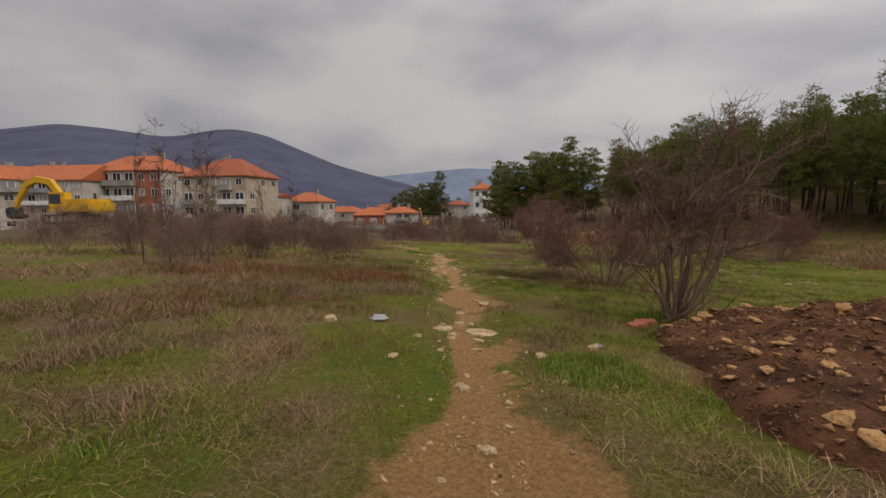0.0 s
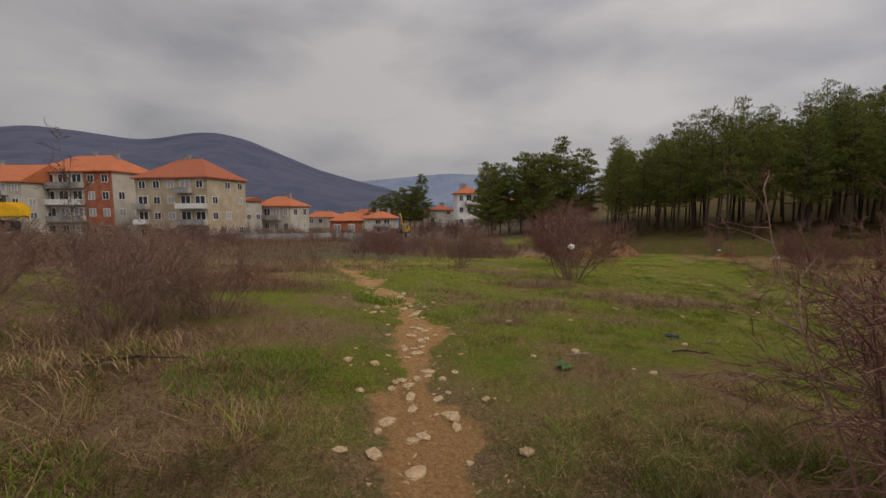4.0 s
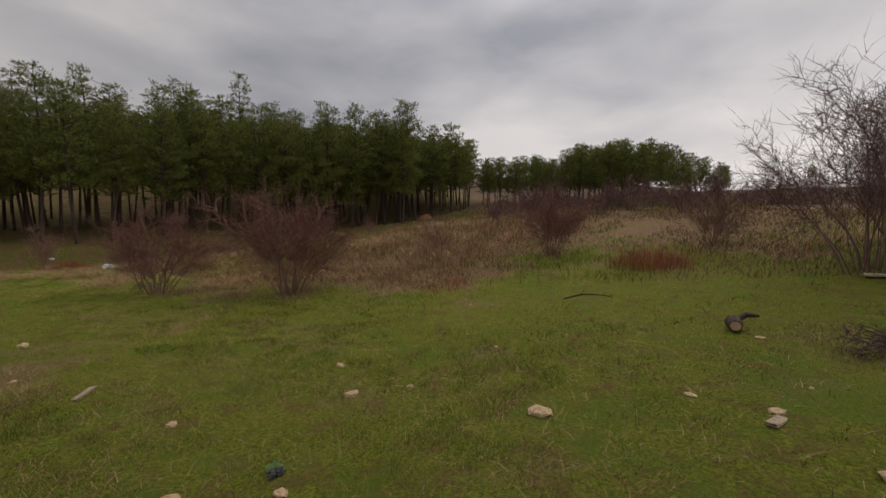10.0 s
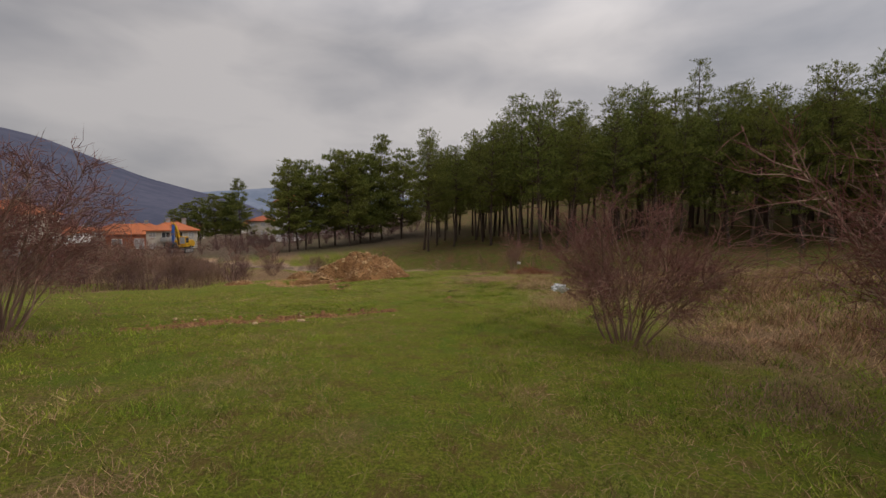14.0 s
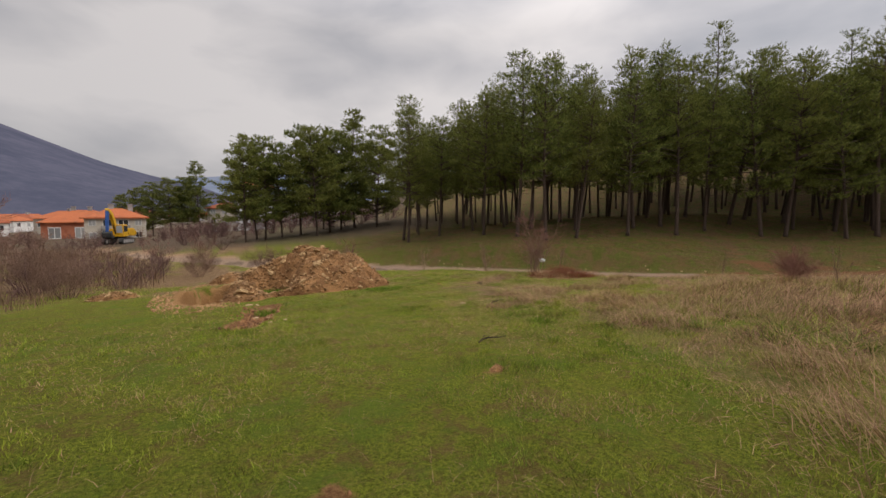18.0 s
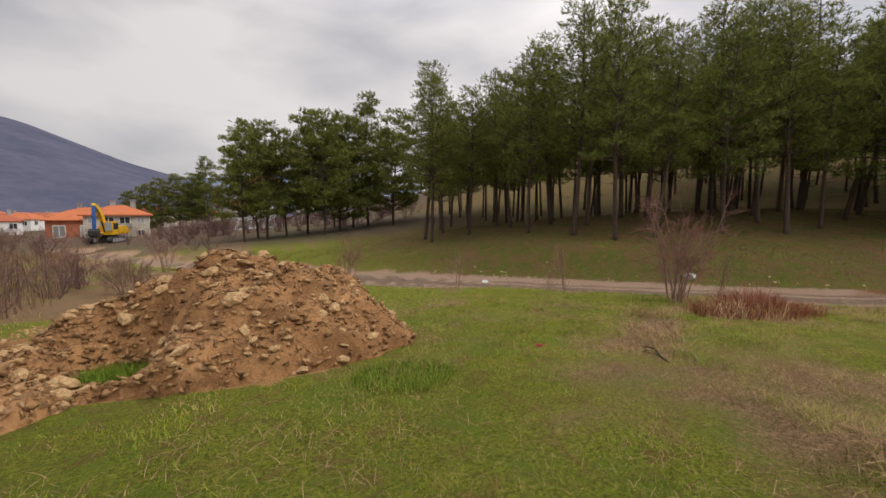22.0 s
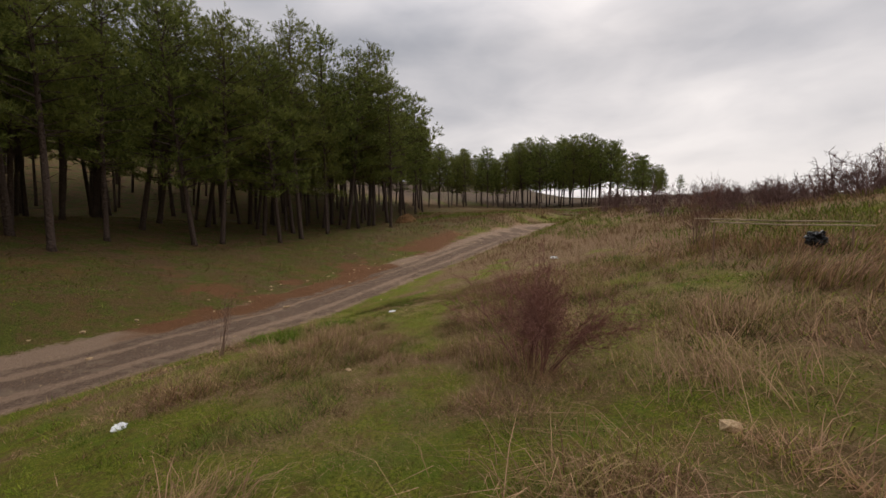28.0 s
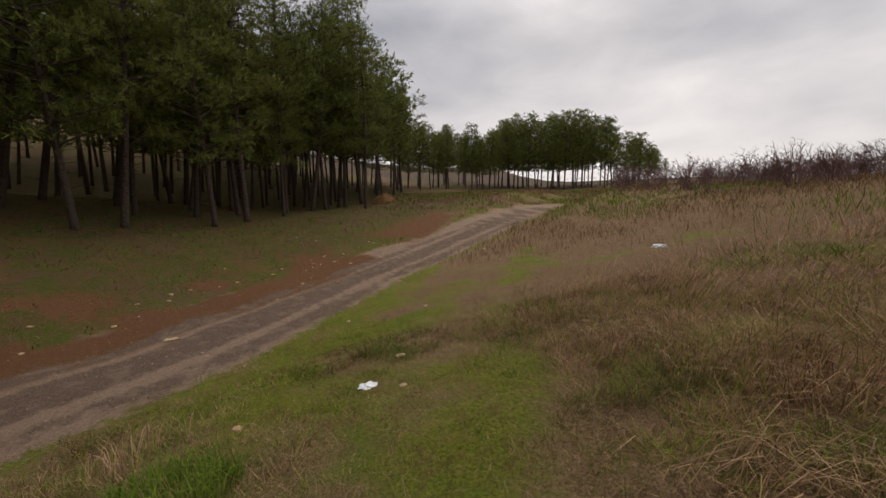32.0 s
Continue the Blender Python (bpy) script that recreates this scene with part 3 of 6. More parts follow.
def build_ground():
    xs, ys = ground_lines(-8, 50, 0.24, 3400), ground_lines(-3, 48, 0.24, 3400)
    # closer lines where the pit is dug
    xs, ys = np.union1d(xs, np.arange(9.2, 11.6, 0.07)), np.union1d(ys, np.arange(34.9, 41.9, 0.08))
    gx, gy = np.meshgrid(xs, ys)
    x, y = gx.ravel(), gy.ravel()
    z = height(x, y)
    far = np.hypot(x - 20, y - 30)
    z = z * (1 - smooth(far, 220, 500)) + smooth(far, 220, 500) * (-9 + 18 * smooth(x, 0, 500))
    nx, ny = len(xs), len(ys)
    i, j = np.meshgrid(np.arange(nx - 1), np.arange(ny - 1))
    a = (j * nx + i).ravel()
    corners = np.stack([a, a + 1, a + nx + 1, a + nx], 1).ravel()
    ob = flat_mesh("ground", np.stack([x, y, z], 1), corners, np.full(len(a), 4), M["ground"])
    ob.data.polygons.foreach_set("use_smooth", np.ones(len(a), bool))
    bare, red, tar = soil_of(x, y)
    dry, _ = dry_of(x, y)
    numbered(ob, "soil", bare)
    numbered(ob, "red", red)
    numbered(ob, "tar", tar)
    numbered(ob, "dry", dry)
    numbered(ob, "scrub", np.max([smooth(far, 60, 110) , 0.85 * smooth(y, 24, 34) * (1 - smooth(x, -3, 4)), 0.65 * smooth(x, 22, 30) * (1 - smooth(y, 12, 20)), 0.9 * smooth(y, 64, 78) * (1 - smooth(x, 30, 44))], axis=0))
    numbered(ob, "wood", forest_floor(x, y))
    numbered(ob, "lane", 1 - smooth(along(x, y, ROAD)[0], 2.2, 3.2))
    tagged(ob, "rough meadow with green and dry grass, a stony footpath and a dirt track", "ground", kind="structure")


build_ground()


# ---- hills ----
def build_ridge(name, distance, profile, depth, dark, light, label, seed):
    """A wooded ridge, its haze mixed into dark and light; profile gives bearing to the left of north and the height of
    its skyline, in degrees.
    """
    bear, rise = np.array(sorted(profile)).T
    steps = np.arange(bear.min(), bear.max(), 0.25)
    top = np.interp(steps, bear, rise)
    top = np.convolve(np.pad(top, 4, "edge"), np.ones(9) / 9, "valid")
    rows = 26
    verts = []
    for k in range(rows):
        s = k / (rows - 1)
        r = distance + depth * (s - 1)
        for az, e in zip(steps, top):
            wob = fractal(np.array([az * 0.9]), np.array([k * 0.55]), 4.0, seed)[0] - 0.5
            crest = distance * math.tan(radians(e))
            h = crest * (s**0.8) + wob * crest * 0.06 * math.sin(math.pi * s)
            a = radians(az)
            verts.append((-math.sin(a) * r, math.cos(a) * r, -12 + h + 12 * s))
    n = len(steps)
    faces = [(k * n + i, k * n + i + 1, (k + 1) * n + i + 1, (k + 1) * n + i) for k in range(rows - 1) for i in range(n - 1)]
    nn = Nodes(name + "_hazed_woods", 1.0)
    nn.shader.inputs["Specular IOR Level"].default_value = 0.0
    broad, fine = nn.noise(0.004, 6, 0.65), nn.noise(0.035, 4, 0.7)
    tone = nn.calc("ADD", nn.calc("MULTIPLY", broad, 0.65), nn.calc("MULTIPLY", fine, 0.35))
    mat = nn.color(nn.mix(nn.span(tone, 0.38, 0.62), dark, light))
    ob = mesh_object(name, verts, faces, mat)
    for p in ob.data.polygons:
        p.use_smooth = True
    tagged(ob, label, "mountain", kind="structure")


# distance haze is painted into both ridges' colours, paler on the far one
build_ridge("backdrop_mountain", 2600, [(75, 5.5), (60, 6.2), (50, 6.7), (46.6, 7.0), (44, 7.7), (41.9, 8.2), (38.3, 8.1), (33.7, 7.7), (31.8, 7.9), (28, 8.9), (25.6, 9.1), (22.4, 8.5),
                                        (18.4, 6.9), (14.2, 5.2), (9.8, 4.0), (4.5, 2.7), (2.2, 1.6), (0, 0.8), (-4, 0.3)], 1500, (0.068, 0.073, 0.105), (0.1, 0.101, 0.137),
            "wooded mountain ridge, winter haze painted in as dark blue grey", 31)
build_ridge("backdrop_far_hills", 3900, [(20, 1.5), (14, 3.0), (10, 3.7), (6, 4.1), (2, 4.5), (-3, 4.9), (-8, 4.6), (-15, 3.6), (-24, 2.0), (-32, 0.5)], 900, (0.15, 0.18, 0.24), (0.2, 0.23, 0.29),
            "far hills under low cloud, pale blue with painted haze", 32)


# ---- grass ----
def grass_points(count, rng, spreads):
    line = np.array(WALKED, float)
    seg = np.hypot(*np.diff(line, axis=0).T)
    k = rng.choice(len(seg), count, p=seg / seg.sum())
    t = rng.random(count)
    p = line[k] + (line[k + 1] - line[k]) * t[:, None]
    way = (line[k + 1] - line[k]) / seg[k][:, None]
    reach = np.choose(rng.choice(len(spreads), count, p=[s[1] for s in spreads]), [s[0] for s in spreads])
    off = rng.uniform(-1, 1, count) * reach
    x = p[:, 0] - way[:, 1] * off + rng.normal(0, 0.7, count)
    y = p[:, 1] + way[:, 0] * off + rng.normal(0, 0.7, count)
    return x, y, along(x, y, WALKED)[0]


def heap_free(x, y):
    edge = 0.3 * (fractal(x, y, 1.1, 73) - 0.5) + 0.25 * (fractal(x, y, 0.3, 74) - 0.5)
    return (np.hypot((x - 4.4) / 2.6, (y - 2.75) / 2.85) * (1 + edge) > 0.97) & (np.hypot((x - 12.9) / 2.35, (y - 37.2) / 1.85) > 1.0)


def build_short_grass():
    """Blades in clumps of a hand's breadth, some of them fresh green, some dead, over hollows of bare thatch."""
    rng = np.random.default_rng(4)
    x, y, d = grass_points(1080000, rng, [(2.6, 0.48), (5.5, 0.34), (14, 0.18)])
    bare, red, tar = soil_of(x, y)
    dry, tall = dry_of(x, y)
    clump, knot = fractal(x, y, 0.34, 41), fractal(x, y, 0.13, 45)
    body = 0.62 * clump + 0.38 * knot
    keep = (rng.random(len(x)) > 1.05 * smooth(bare + 0.5 * (knot - 0.5), 0.15, 0.9)) & heap_free(x, y) & (rng.random(len(x)) < smooth(body, 0.3, 0.56) + 0.07)
    x, y, d, dry, tall, body = (v[keep] for v in (x, y, d, dry, tall, body))
    n = len(x)
    patch, spot = fractal(x, y, 1.5, 46), fractal(x, y, 0.42, 47)
    tone = np.clip((dry + rng.normal(0, 0.36, n) + 1.3 * (spot - 0.5) + 0.8 * (patch - 0.5) - 0.24) * 2.0, 0, 1)
    fresh = np.clip(smooth(fractal(x, y, 0.6, 48), 0.54, 0.68) * 0.8 + 0.4 * smooth(body, 0.6, 0.74), 0, 1) * rng.uniform(0.5, 1, n)
    tone = tone * (1 - 0.75 * fresh)
    high = np.minimum(tall, 0.13) * rng.uniform(0.4, 1.3, n) * (1 + 0.03 * d) * (0.4 + 1.15 * smooth(body, 0.36, 0.72)) * (1 + 0.2 * fresh)
    wide = 0.0015 + 0.0008 * d + 0.0013 * rng.random(n)
    a, lean = rng.uniform(0, 2 * np.pi, n), rng.uniform(0.2, 1.5, n) * high * (0.8 + 0.9 * dry)
    turn = rng.uniform(0, 2 * np.pi, n)
    z = height(x, y) - 0.012
    v = np.empty((n, 3, 3), np.float32)
    v[:, 0] = np.stack([x + np.cos(turn) * wide, y + np.sin(turn) * wide, z], 1)
    v[:, 1] = np.stack([x - np.cos(turn) * wide, y - np.sin(turn) * wide, z], 1)
    v[:, 2] = np.stack([x + np.cos(a) * lean, y + np.sin(a) * lean, z + high], 1)
    ob = flat_mesh("meadow_grass", v.reshape(-1, 3), np.arange(3 * n), np.full(n, 3), M["blade"])
    numbered(ob, "tone", np.repeat(tone, 3))
    numbered(ob, "fresh", np.repeat(fresh, 3))
    numbered(ob, "shade", np.repeat(np.clip(-0.08 + 0.36 * smooth(y, 13, 25) * (1 - smooth(x, 22, 28)) + 0.95 * (rng.random(n) - 0.18) + 1.1 * (fractal(x, y, 0.3, 43) - 0.5) + 1.0 * (patch - 0.5), 0, 1), 3))
    tagged(ob, "short meadow grass, green with dry blades", "grass", kind="stuff")


def bent_blades(name, x, y, high, wide, a, lean, tone, rng, material, label, light=(0.0, 1.0), fresh=0.0):
    n = len(x)
    z = height(x, y) - 0.02
    turn = a + np.pi / 2 + rng.normal(0, 0.6, n)
    cx, cy = np.cos(turn) * wide, np.sin(turn) * wide
    mx, my, mz = x + np.cos(a) * lean * 0.32, y + np.sin(a) * lean * 0.32, z + high * 0.62
    v = np.empty((n, 5, 3), np.float32)
    v[:, 0], v[:, 1] = np.stack([x + cx, y + cy, z], 1), np.stack([x - cx, y - cy, z], 1)
    v[:, 2], v[:, 3] = np.stack([mx + cx * 0.75, my + cy * 0.75, mz], 1), np.stack([mx - cx * 0.75, my - cy * 0.75, mz], 1)
    v[:, 4] = np.stack([x + np.cos(a) * lean, y + np.sin(a) * lean, z + high * (1 - 0.25 * np.minimum(lean / high, 1))], 1)
    base = (np.arange(n) * 5)[:, None]
    corners = (base + np.array([[0, 1, 3, 2, 2, 3, 4]])).ravel()
    ob = flat_mesh(name, v.reshape(-1, 3), corners, np.tile([4, 3], n), material)
    numbered(ob, "tone", np.repeat(tone, 5))
    numbered(ob, "shade", np.repeat(rng.uniform(*light, n), 5))
    numbered(ob, "fresh", np.repeat(np.full(n, fresh, np.float32), 5))
    return tagged(ob, label, "grass", kind="stuff")


def build_tall_grass():
    rng = np.random.default_rng(5)
    x, y, d = grass_points(640000, rng, [(3.0, 0.42), (8, 0.38), (20, 0.2)])
    bare, red, tar = soil_of(x, y)
    dry, tall = dry_of(x, y)
    clump = fractal(x, y, 0.55, 51)
    want = smooth(tall, 0.09, 0.25) * smooth(clump, 0.4, 0.6) + 0.05
    keep = (rng.random(len(x)) < want) & (rng.random(len(x)) > bare * 1.2) & heap_free(x, y)
    x, y, d, dry, tall, clump = (v[keep][:170000] for v in (x, y, d, dry, tall, clump))
    n = len(x)
    high = tall * rng.uniform(0.5, 1.5, n) * (0.65 + 0.8 * clump)
    wide = 0.0014 + 0.0006 * d + 0.0011 * rng.random(n)
    wind = 2 * np.pi * fractal(x, y, 3.5, 52) * 1.6
    a = wind + rng.normal(0, 0.75, n)
    lean = high * rng.uniform(0.4, 1.7, n)
    tone = np.clip((dry + rng.normal(0, 0.3, n) - 0.3) * 2.0, 0, 1)
    bent_blades("tall_grass", x, y, high, wide, a, lean, tone, rng, M["blade"], "tall dry straw-coloured grass, bent and matted", (0.0, 0.85))


def build_far_grass():
    rng = np.random.default_rng(7)
    x, y = np.r_[rng.uniform(33, 78, 60000), rng.uniform(16, 34, 42000)], np.r_[rng.uniform(2, 36, 60000), rng.uniform(3, 28, 42000)]
    bare, red, tar = soil_of(x, y)
    keep = (rng.random(len(x)) > bare * 1.3) & (fractal(x, y, 1.6, 61) > 0.36) & (along(x, y, WALKED)[0] > 5 + 4 * rng.random(len(x))) & ~inside(x, y, FOREST) & (rng.random(len(x)) > smooth(y, 27, 36))
    x, y = x[keep], y[keep]
    n = len(x)
    far = along(x, y, WALKED)[0]
    high = rng.uniform(0.12, 0.42, n) * (0.5 + fractal(x, y, 3.0, 62)) * (0.55 + 0.45 * smooth(x, 26, 36))
    bent_blades("distant_grass", x, y, high, 0.003 + 0.0005 * far, rng.uniform(0, 6.28, n), high * rng.uniform(0.5, 1.6, n), np.clip(rng.normal(0.85, 0.25, n) - 1.1 * smooth(fractal(x, y, 4.5, 75), 0.52, 0.66), 0, 1), rng, M["blade"], "dry straw-coloured grass on the rising field", (0.0, 0.36))
    # thin grass and litter under the edge of the wood
    x, y = rng.uniform(10, 72, 110000), rng.uniform(34, 66, 110000)
    bare, red, tar = soil_of(x, y)
    side = along(x, y, ROAD)[0]
    keep = (rng.random(len(x)) > bare * 1.3) & (y > 59 - 0.62 * x) & (side < 22) & (fractal(x, y, 1.1, 63) > 0.4)
    x, y = x[keep], y[keep]
    n = len(x)
    high = rng.uniform(0.04, 0.14, n)
    bent_blades("verge_grass", x, y, high, 0.005 + 0.006 * rng.random(n), rng.uniform(0, 6.28, n), high * rng.uniform(0.6, 1.8, n), np.clip(rng.normal(0.62, 0.25, n) + 1.6 * (fractal(x, y, 2.2, 64) - 0.5), 0, 1), rng, M["blade"], "thin short grass and litter on the verge under the pines", (0.0, 0.3))


build_short_grass()
build_tall_grass()
build_far_grass()


def build_tufts():
    """Rust-red dry stalks in low thickets."""
    rng = np.random.default_rng(6)
    for cx, cy, rx, ry, high, count in ((21.3, 36.0, 1.25, 0.7, 0.44, 3600), (17.9, 10.4, 0.9, 0.9, 0.55, 1500), (16.1, 15.4, 0.9, 0.6, 0.32, 420), (-4.2, 16.5, 1.4, 0.5, 0.5, 1400), (-3.6, 8.4, 2.2, 0.9, 0.22, 3000), (-1.4, 7.7, 0.9, 0.5, 0.26, 1400), (-3.4, 5.4, 1.4, 0.7, 0.14, 1200), (-1.7, 5.6, 1.0, 0.45, 0.12, 700), (-2.6, 7.4, 1.2, 0.7, 0.13, 800)):
        r, t = np.sqrt(rng.random(count)), rng.uniform(0, 2 * np.pi, count)
        x, y = cx + rx * r * np.cos(t) + rng.normal(0, 0.12, count), cy + ry * r * np.sin(t) + rng.normal(0, 0.12, count)
        h = high * rng.uniform(0.3, 1.25, count) * (1.15 - 0.6 * r) * (0.6 + 0.8 * fractal(x, y, 0.4, 66))
        a = t + rng.normal(0, 0.8, count)
        ob = bent_blades("rust_red_tuft", x, y, h, 0.0025 + 0.002 * rng.random(count), a, h * rng.uniform(0.2, 0.9, count) * (3.0 if high < 0.2 else 1.0), np.ones(count), rng, M["rusty"], "thicket of dry rust-red stalks in the meadow")
        ob["group"] = "rust red tufts"


build_tufts()


def build_green_tufts():
    rng = np.random.default_rng(8)
    for cx, cy, r, high, count in ((12.0, 36.35, 0.42, 0.2, 1900), (14.6, 34.9, 0.5, 0.1, 1400), (1.1, 3.1, 0.4, 0.09, 1100), (2.7, 5.2, 0.3, 0.1, 800), (-1.6, 10.9, 0.7, 0.085, 2200), (-2.2, 9.0, 0.6, 0.09, 1600), (10.5, 18.0, 0.25, 0.08, 500), (11.7, 32.9, 0.2, 0.12, 400), (-0.9, 15.0, 0.5, 0.12, 1000), (32.0, 34.6, 0.4, 0.2, 900), (31.0, 35.6, 0.5, 0.22, 900)):
        t, q = rng.uniform(0, 2 * np.pi, count), np.sqrt(rng.random(count))
        x, y = cx + r * q * np.cos(t), cy + r * q * np.sin(t)
        h = high * rng.uniform(0.5, 1.2, count)
        ob = bent_blades("green_tuft", x, y, h, 0.003 + 0.002 * rng.random(count), rng.uniform(0, 6.28, count), h * rng.uniform(0.2, 1.0, count), np.zeros(count), rng, M["blade"], "dense tuft of fresh green grass", (0.0, 0.6), 0.7)
        ob["group"] = "green tufts"


build_green_tufts()


def build_straw_tufts():
    """Matted tussocks of long dry grass, combed one way by the wind."""
    rng = np.random.default_rng(9)
    spots = ((19.1, 36.2, 0.5, 0.3), (21.6, 33.8, 0.55, 0.32), (20.8, 32.8, 0.45, 0.3), (19.7, 32.4, 0.5, 0.3), (17.9, 35.0, 0.4, 0.26),
             (18.8, 32.3, 0.5, 0.28), (20.6, 35.8, 0.7, 0.34), (21.9, 32.3, 0.6, 0.34), (19.4, 28.4, 1.1, 0.45), (16.8, 26.5, 0.8, 0.4), (15.6, 25.6, 0.7, 0.36), (24.8, 32.3, 0.7, 0.4), (16.8, 32.2, 0.4, 0.24), (17.9, 32.2, 0.5, 0.28), (16.6, 31.4, 0.45, 0.24), (15.7, 31.0, 0.4, 0.2),
             (18.0, 30.2, 0.8, 0.34), (17.2, 28.8, 0.7, 0.34), (21.0, 30.6, 0.9, 0.4), (23.2, 31.2, 0.8, 0.38), (26.0, 30.6, 0.8, 0.4), (25.2, 34.6, 0.5, 0.28), (28.6, 31.0, 0.9, 0.42), (30.6, 31.4, 0.8, 0.36), (33.0, 30.6, 0.9, 0.4), (29.6, 35.2, 0.5, 0.3), (31.6, 29.4, 1.0, 0.45), (27.4, 29.2, 1.0, 0.45))
    for cx, cy, r, high in spots:
        count = int(560 * r + 160)
        t, q = rng.uniform(0, 2 * np.pi, count), np.sqrt(rng.random(count))
        x, y = cx + rng.normal(0, 0.5 * r, count), cy + rng.normal(0, 0.42 * r, count)
        h = high * rng.uniform(0.25, 1.1, count) * (0.4 + 1.0 * fractal(x, y, 0.35, 65))
        a = rng.uniform(0, 6.28) + rng.normal(0, 0.95, count)
        ob = bent_blades("straw_tussock", x, y, h, 0.0022 + 0.002 * rng.random(count), a, h * rng.uniform(0.6, 2.6, count), np.clip(rng.normal(0.9, 0.2, count), 0, 1), rng, M["blade"], "matted tussock of long dry pinkish straw", (0.1, 0.85))
        ob["group"] = "straw tussocks"
    # single dead strands lying on the lawn
    x, y, d = grass_points(110000, rng, [(2.6, 0.45), (5.5, 0.35), (14, 0.2)])
    keep = (rng.random(len(x)) > soil_of(x, y)[0] * 1.2) & (rng.random(len(x)) < smooth(fractal(x, y, 1.4, 67), 0.3, 0.62)) & heap_free(x, y)
    x, y, d = x[keep], y[keep], d[keep]
    n = len(x)
    h = rng.uniform(0.035, 0.075, n)
    bent_blades("dead_strands", x, y, h, 0.0012 + 0.0005 * d, rng.uniform(0, 6.28, n), rng.uniform(0.08, 0.28, n), np.clip(rng.normal(0.95, 0.1, n), 0, 1), rng, M["blade"], "dead straw strands lying on the lawn", (0.25, 1.0))
    # brown reeds between the meadow and the town
    x, y = rng.uniform(-34, 8, 60000), rng.uniform(21, 64, 60000)
    keep = (along(x, y, ROAD)[0] > 3.2) & ((y > 37) | (x < -3 - 0.3 * (y - 21))) & (fractal(x, y, 3.0, 68) > 0.4) & (x < 11 - 0.35 * (y - 37)) & ((x < 6.5) | (y > 41))
    x, y = x[keep], y[keep]
    n = len(x)
    h = rng.uniform(0.25, 0.95, n) * (0.5 + 0.8 * fractal(x, y, 2.0, 69)) * (0.5 + 0.5 * smooth(y, 38, 44))
    bent_blades("brown_reeds", x, y, h, 0.006 + 0.005 * rng.random(n), rng.uniform(0, 6.28, n), h * rng.uniform(0.1, 0.7, n), np.ones(n), rng, M["dead_weed"], "brown dry reeds and stalks on the slope to the town", (0.0, 0.7))


build_straw_tufts()


def build_weed_mounds():
    """Low mounds of last year's stalks, brown and tangled, fallen over one another."""
    rng = np.random.default_rng(10)
    spots = ((2.5, 17.7, 0.75, 0.32), (3.3, 18.0, 0.5, 0.3), (1.5, 14.4, 0.6, 0.22), (2.2, 14.9, 0.5, 0.2), (1.2, 13.3, 0.45, 0.16), (4.1, 16.0, 0.6, 0.24), (5.3, 16.0, 0.75, 0.24), (3.2, 13.8, 0.55, 0.14), (6.7, 15.8, 0.5, 0.13), (4.7, 15.4, 0.6, 0.22), (5.8, 15.8, 0.5, 0.22),
             (-4.1, 20.2, 0.9, 0.5), (-4.9, 19.6, 0.7, 0.45), (-2.9, 16.2, 0.8, 0.34), (-3.9, 15.8, 0.7, 0.34), (-3.4, 13.6, 0.8, 0.28), (-3.5, 4.0, 0.35, 0.24), (-3.1, 3.3, 0.5, 0.2), (-2.4, 3.8, 0.5, 0.15), (-1.85, 2.3, 0.45, 0.13), (-1.7, 6.3, 0.7, 0.2), (-0.7, 6.4, 0.4, 0.24), (-2.7, 6.6, 0.8, 0.2), (-3.9, 6.8, 0.8, 0.24), (-4.6, 5.2, 0.7, 0.24),
             (15.0, 22.0, 0.7, 0.2), (14.3, 20.3, 0.7, 0.2), (15.2, 19.0, 0.8, 0.2), (6.2, 24.9, 0.8, 0.2), (19.4, 16.2, 0.7, 0.3), (18.3, 35.4, 0.3, 0.2), (11.6, 9.4, 0.9, 0.16))
    for cx, cy, r, high in spots:
        count = int(1500 * r + 150)
        q, t = np.sqrt(rng.random(count)), rng.uniform(0, 6.28, count)
        x, y = cx + 1.25 * r * q * np.cos(t) + rng.normal(0, 0.1, count), cy + 0.8 * r * q * np.sin(t) + rng.normal(0, 0.1, count)
        h = 1.2 * high * rng.uniform(0.3, 1.15, count) * (1.1 - 0.7 * q) * (0.5 + fractal(x, y, 0.3, 70))
        ob = bent_blades("weed_mound", x, y, h, 0.002 + 0.0016 * rng.random(count), rng.uniform(0, 6.28, count), h * rng.uniform(0.4, 1.8, count), np.ones(count), rng, M["dead_weed"], "low tangled mound of dead brown weed stalks")
        ob["group"] = "mounds of dead weeds"


build_weed_mounds()


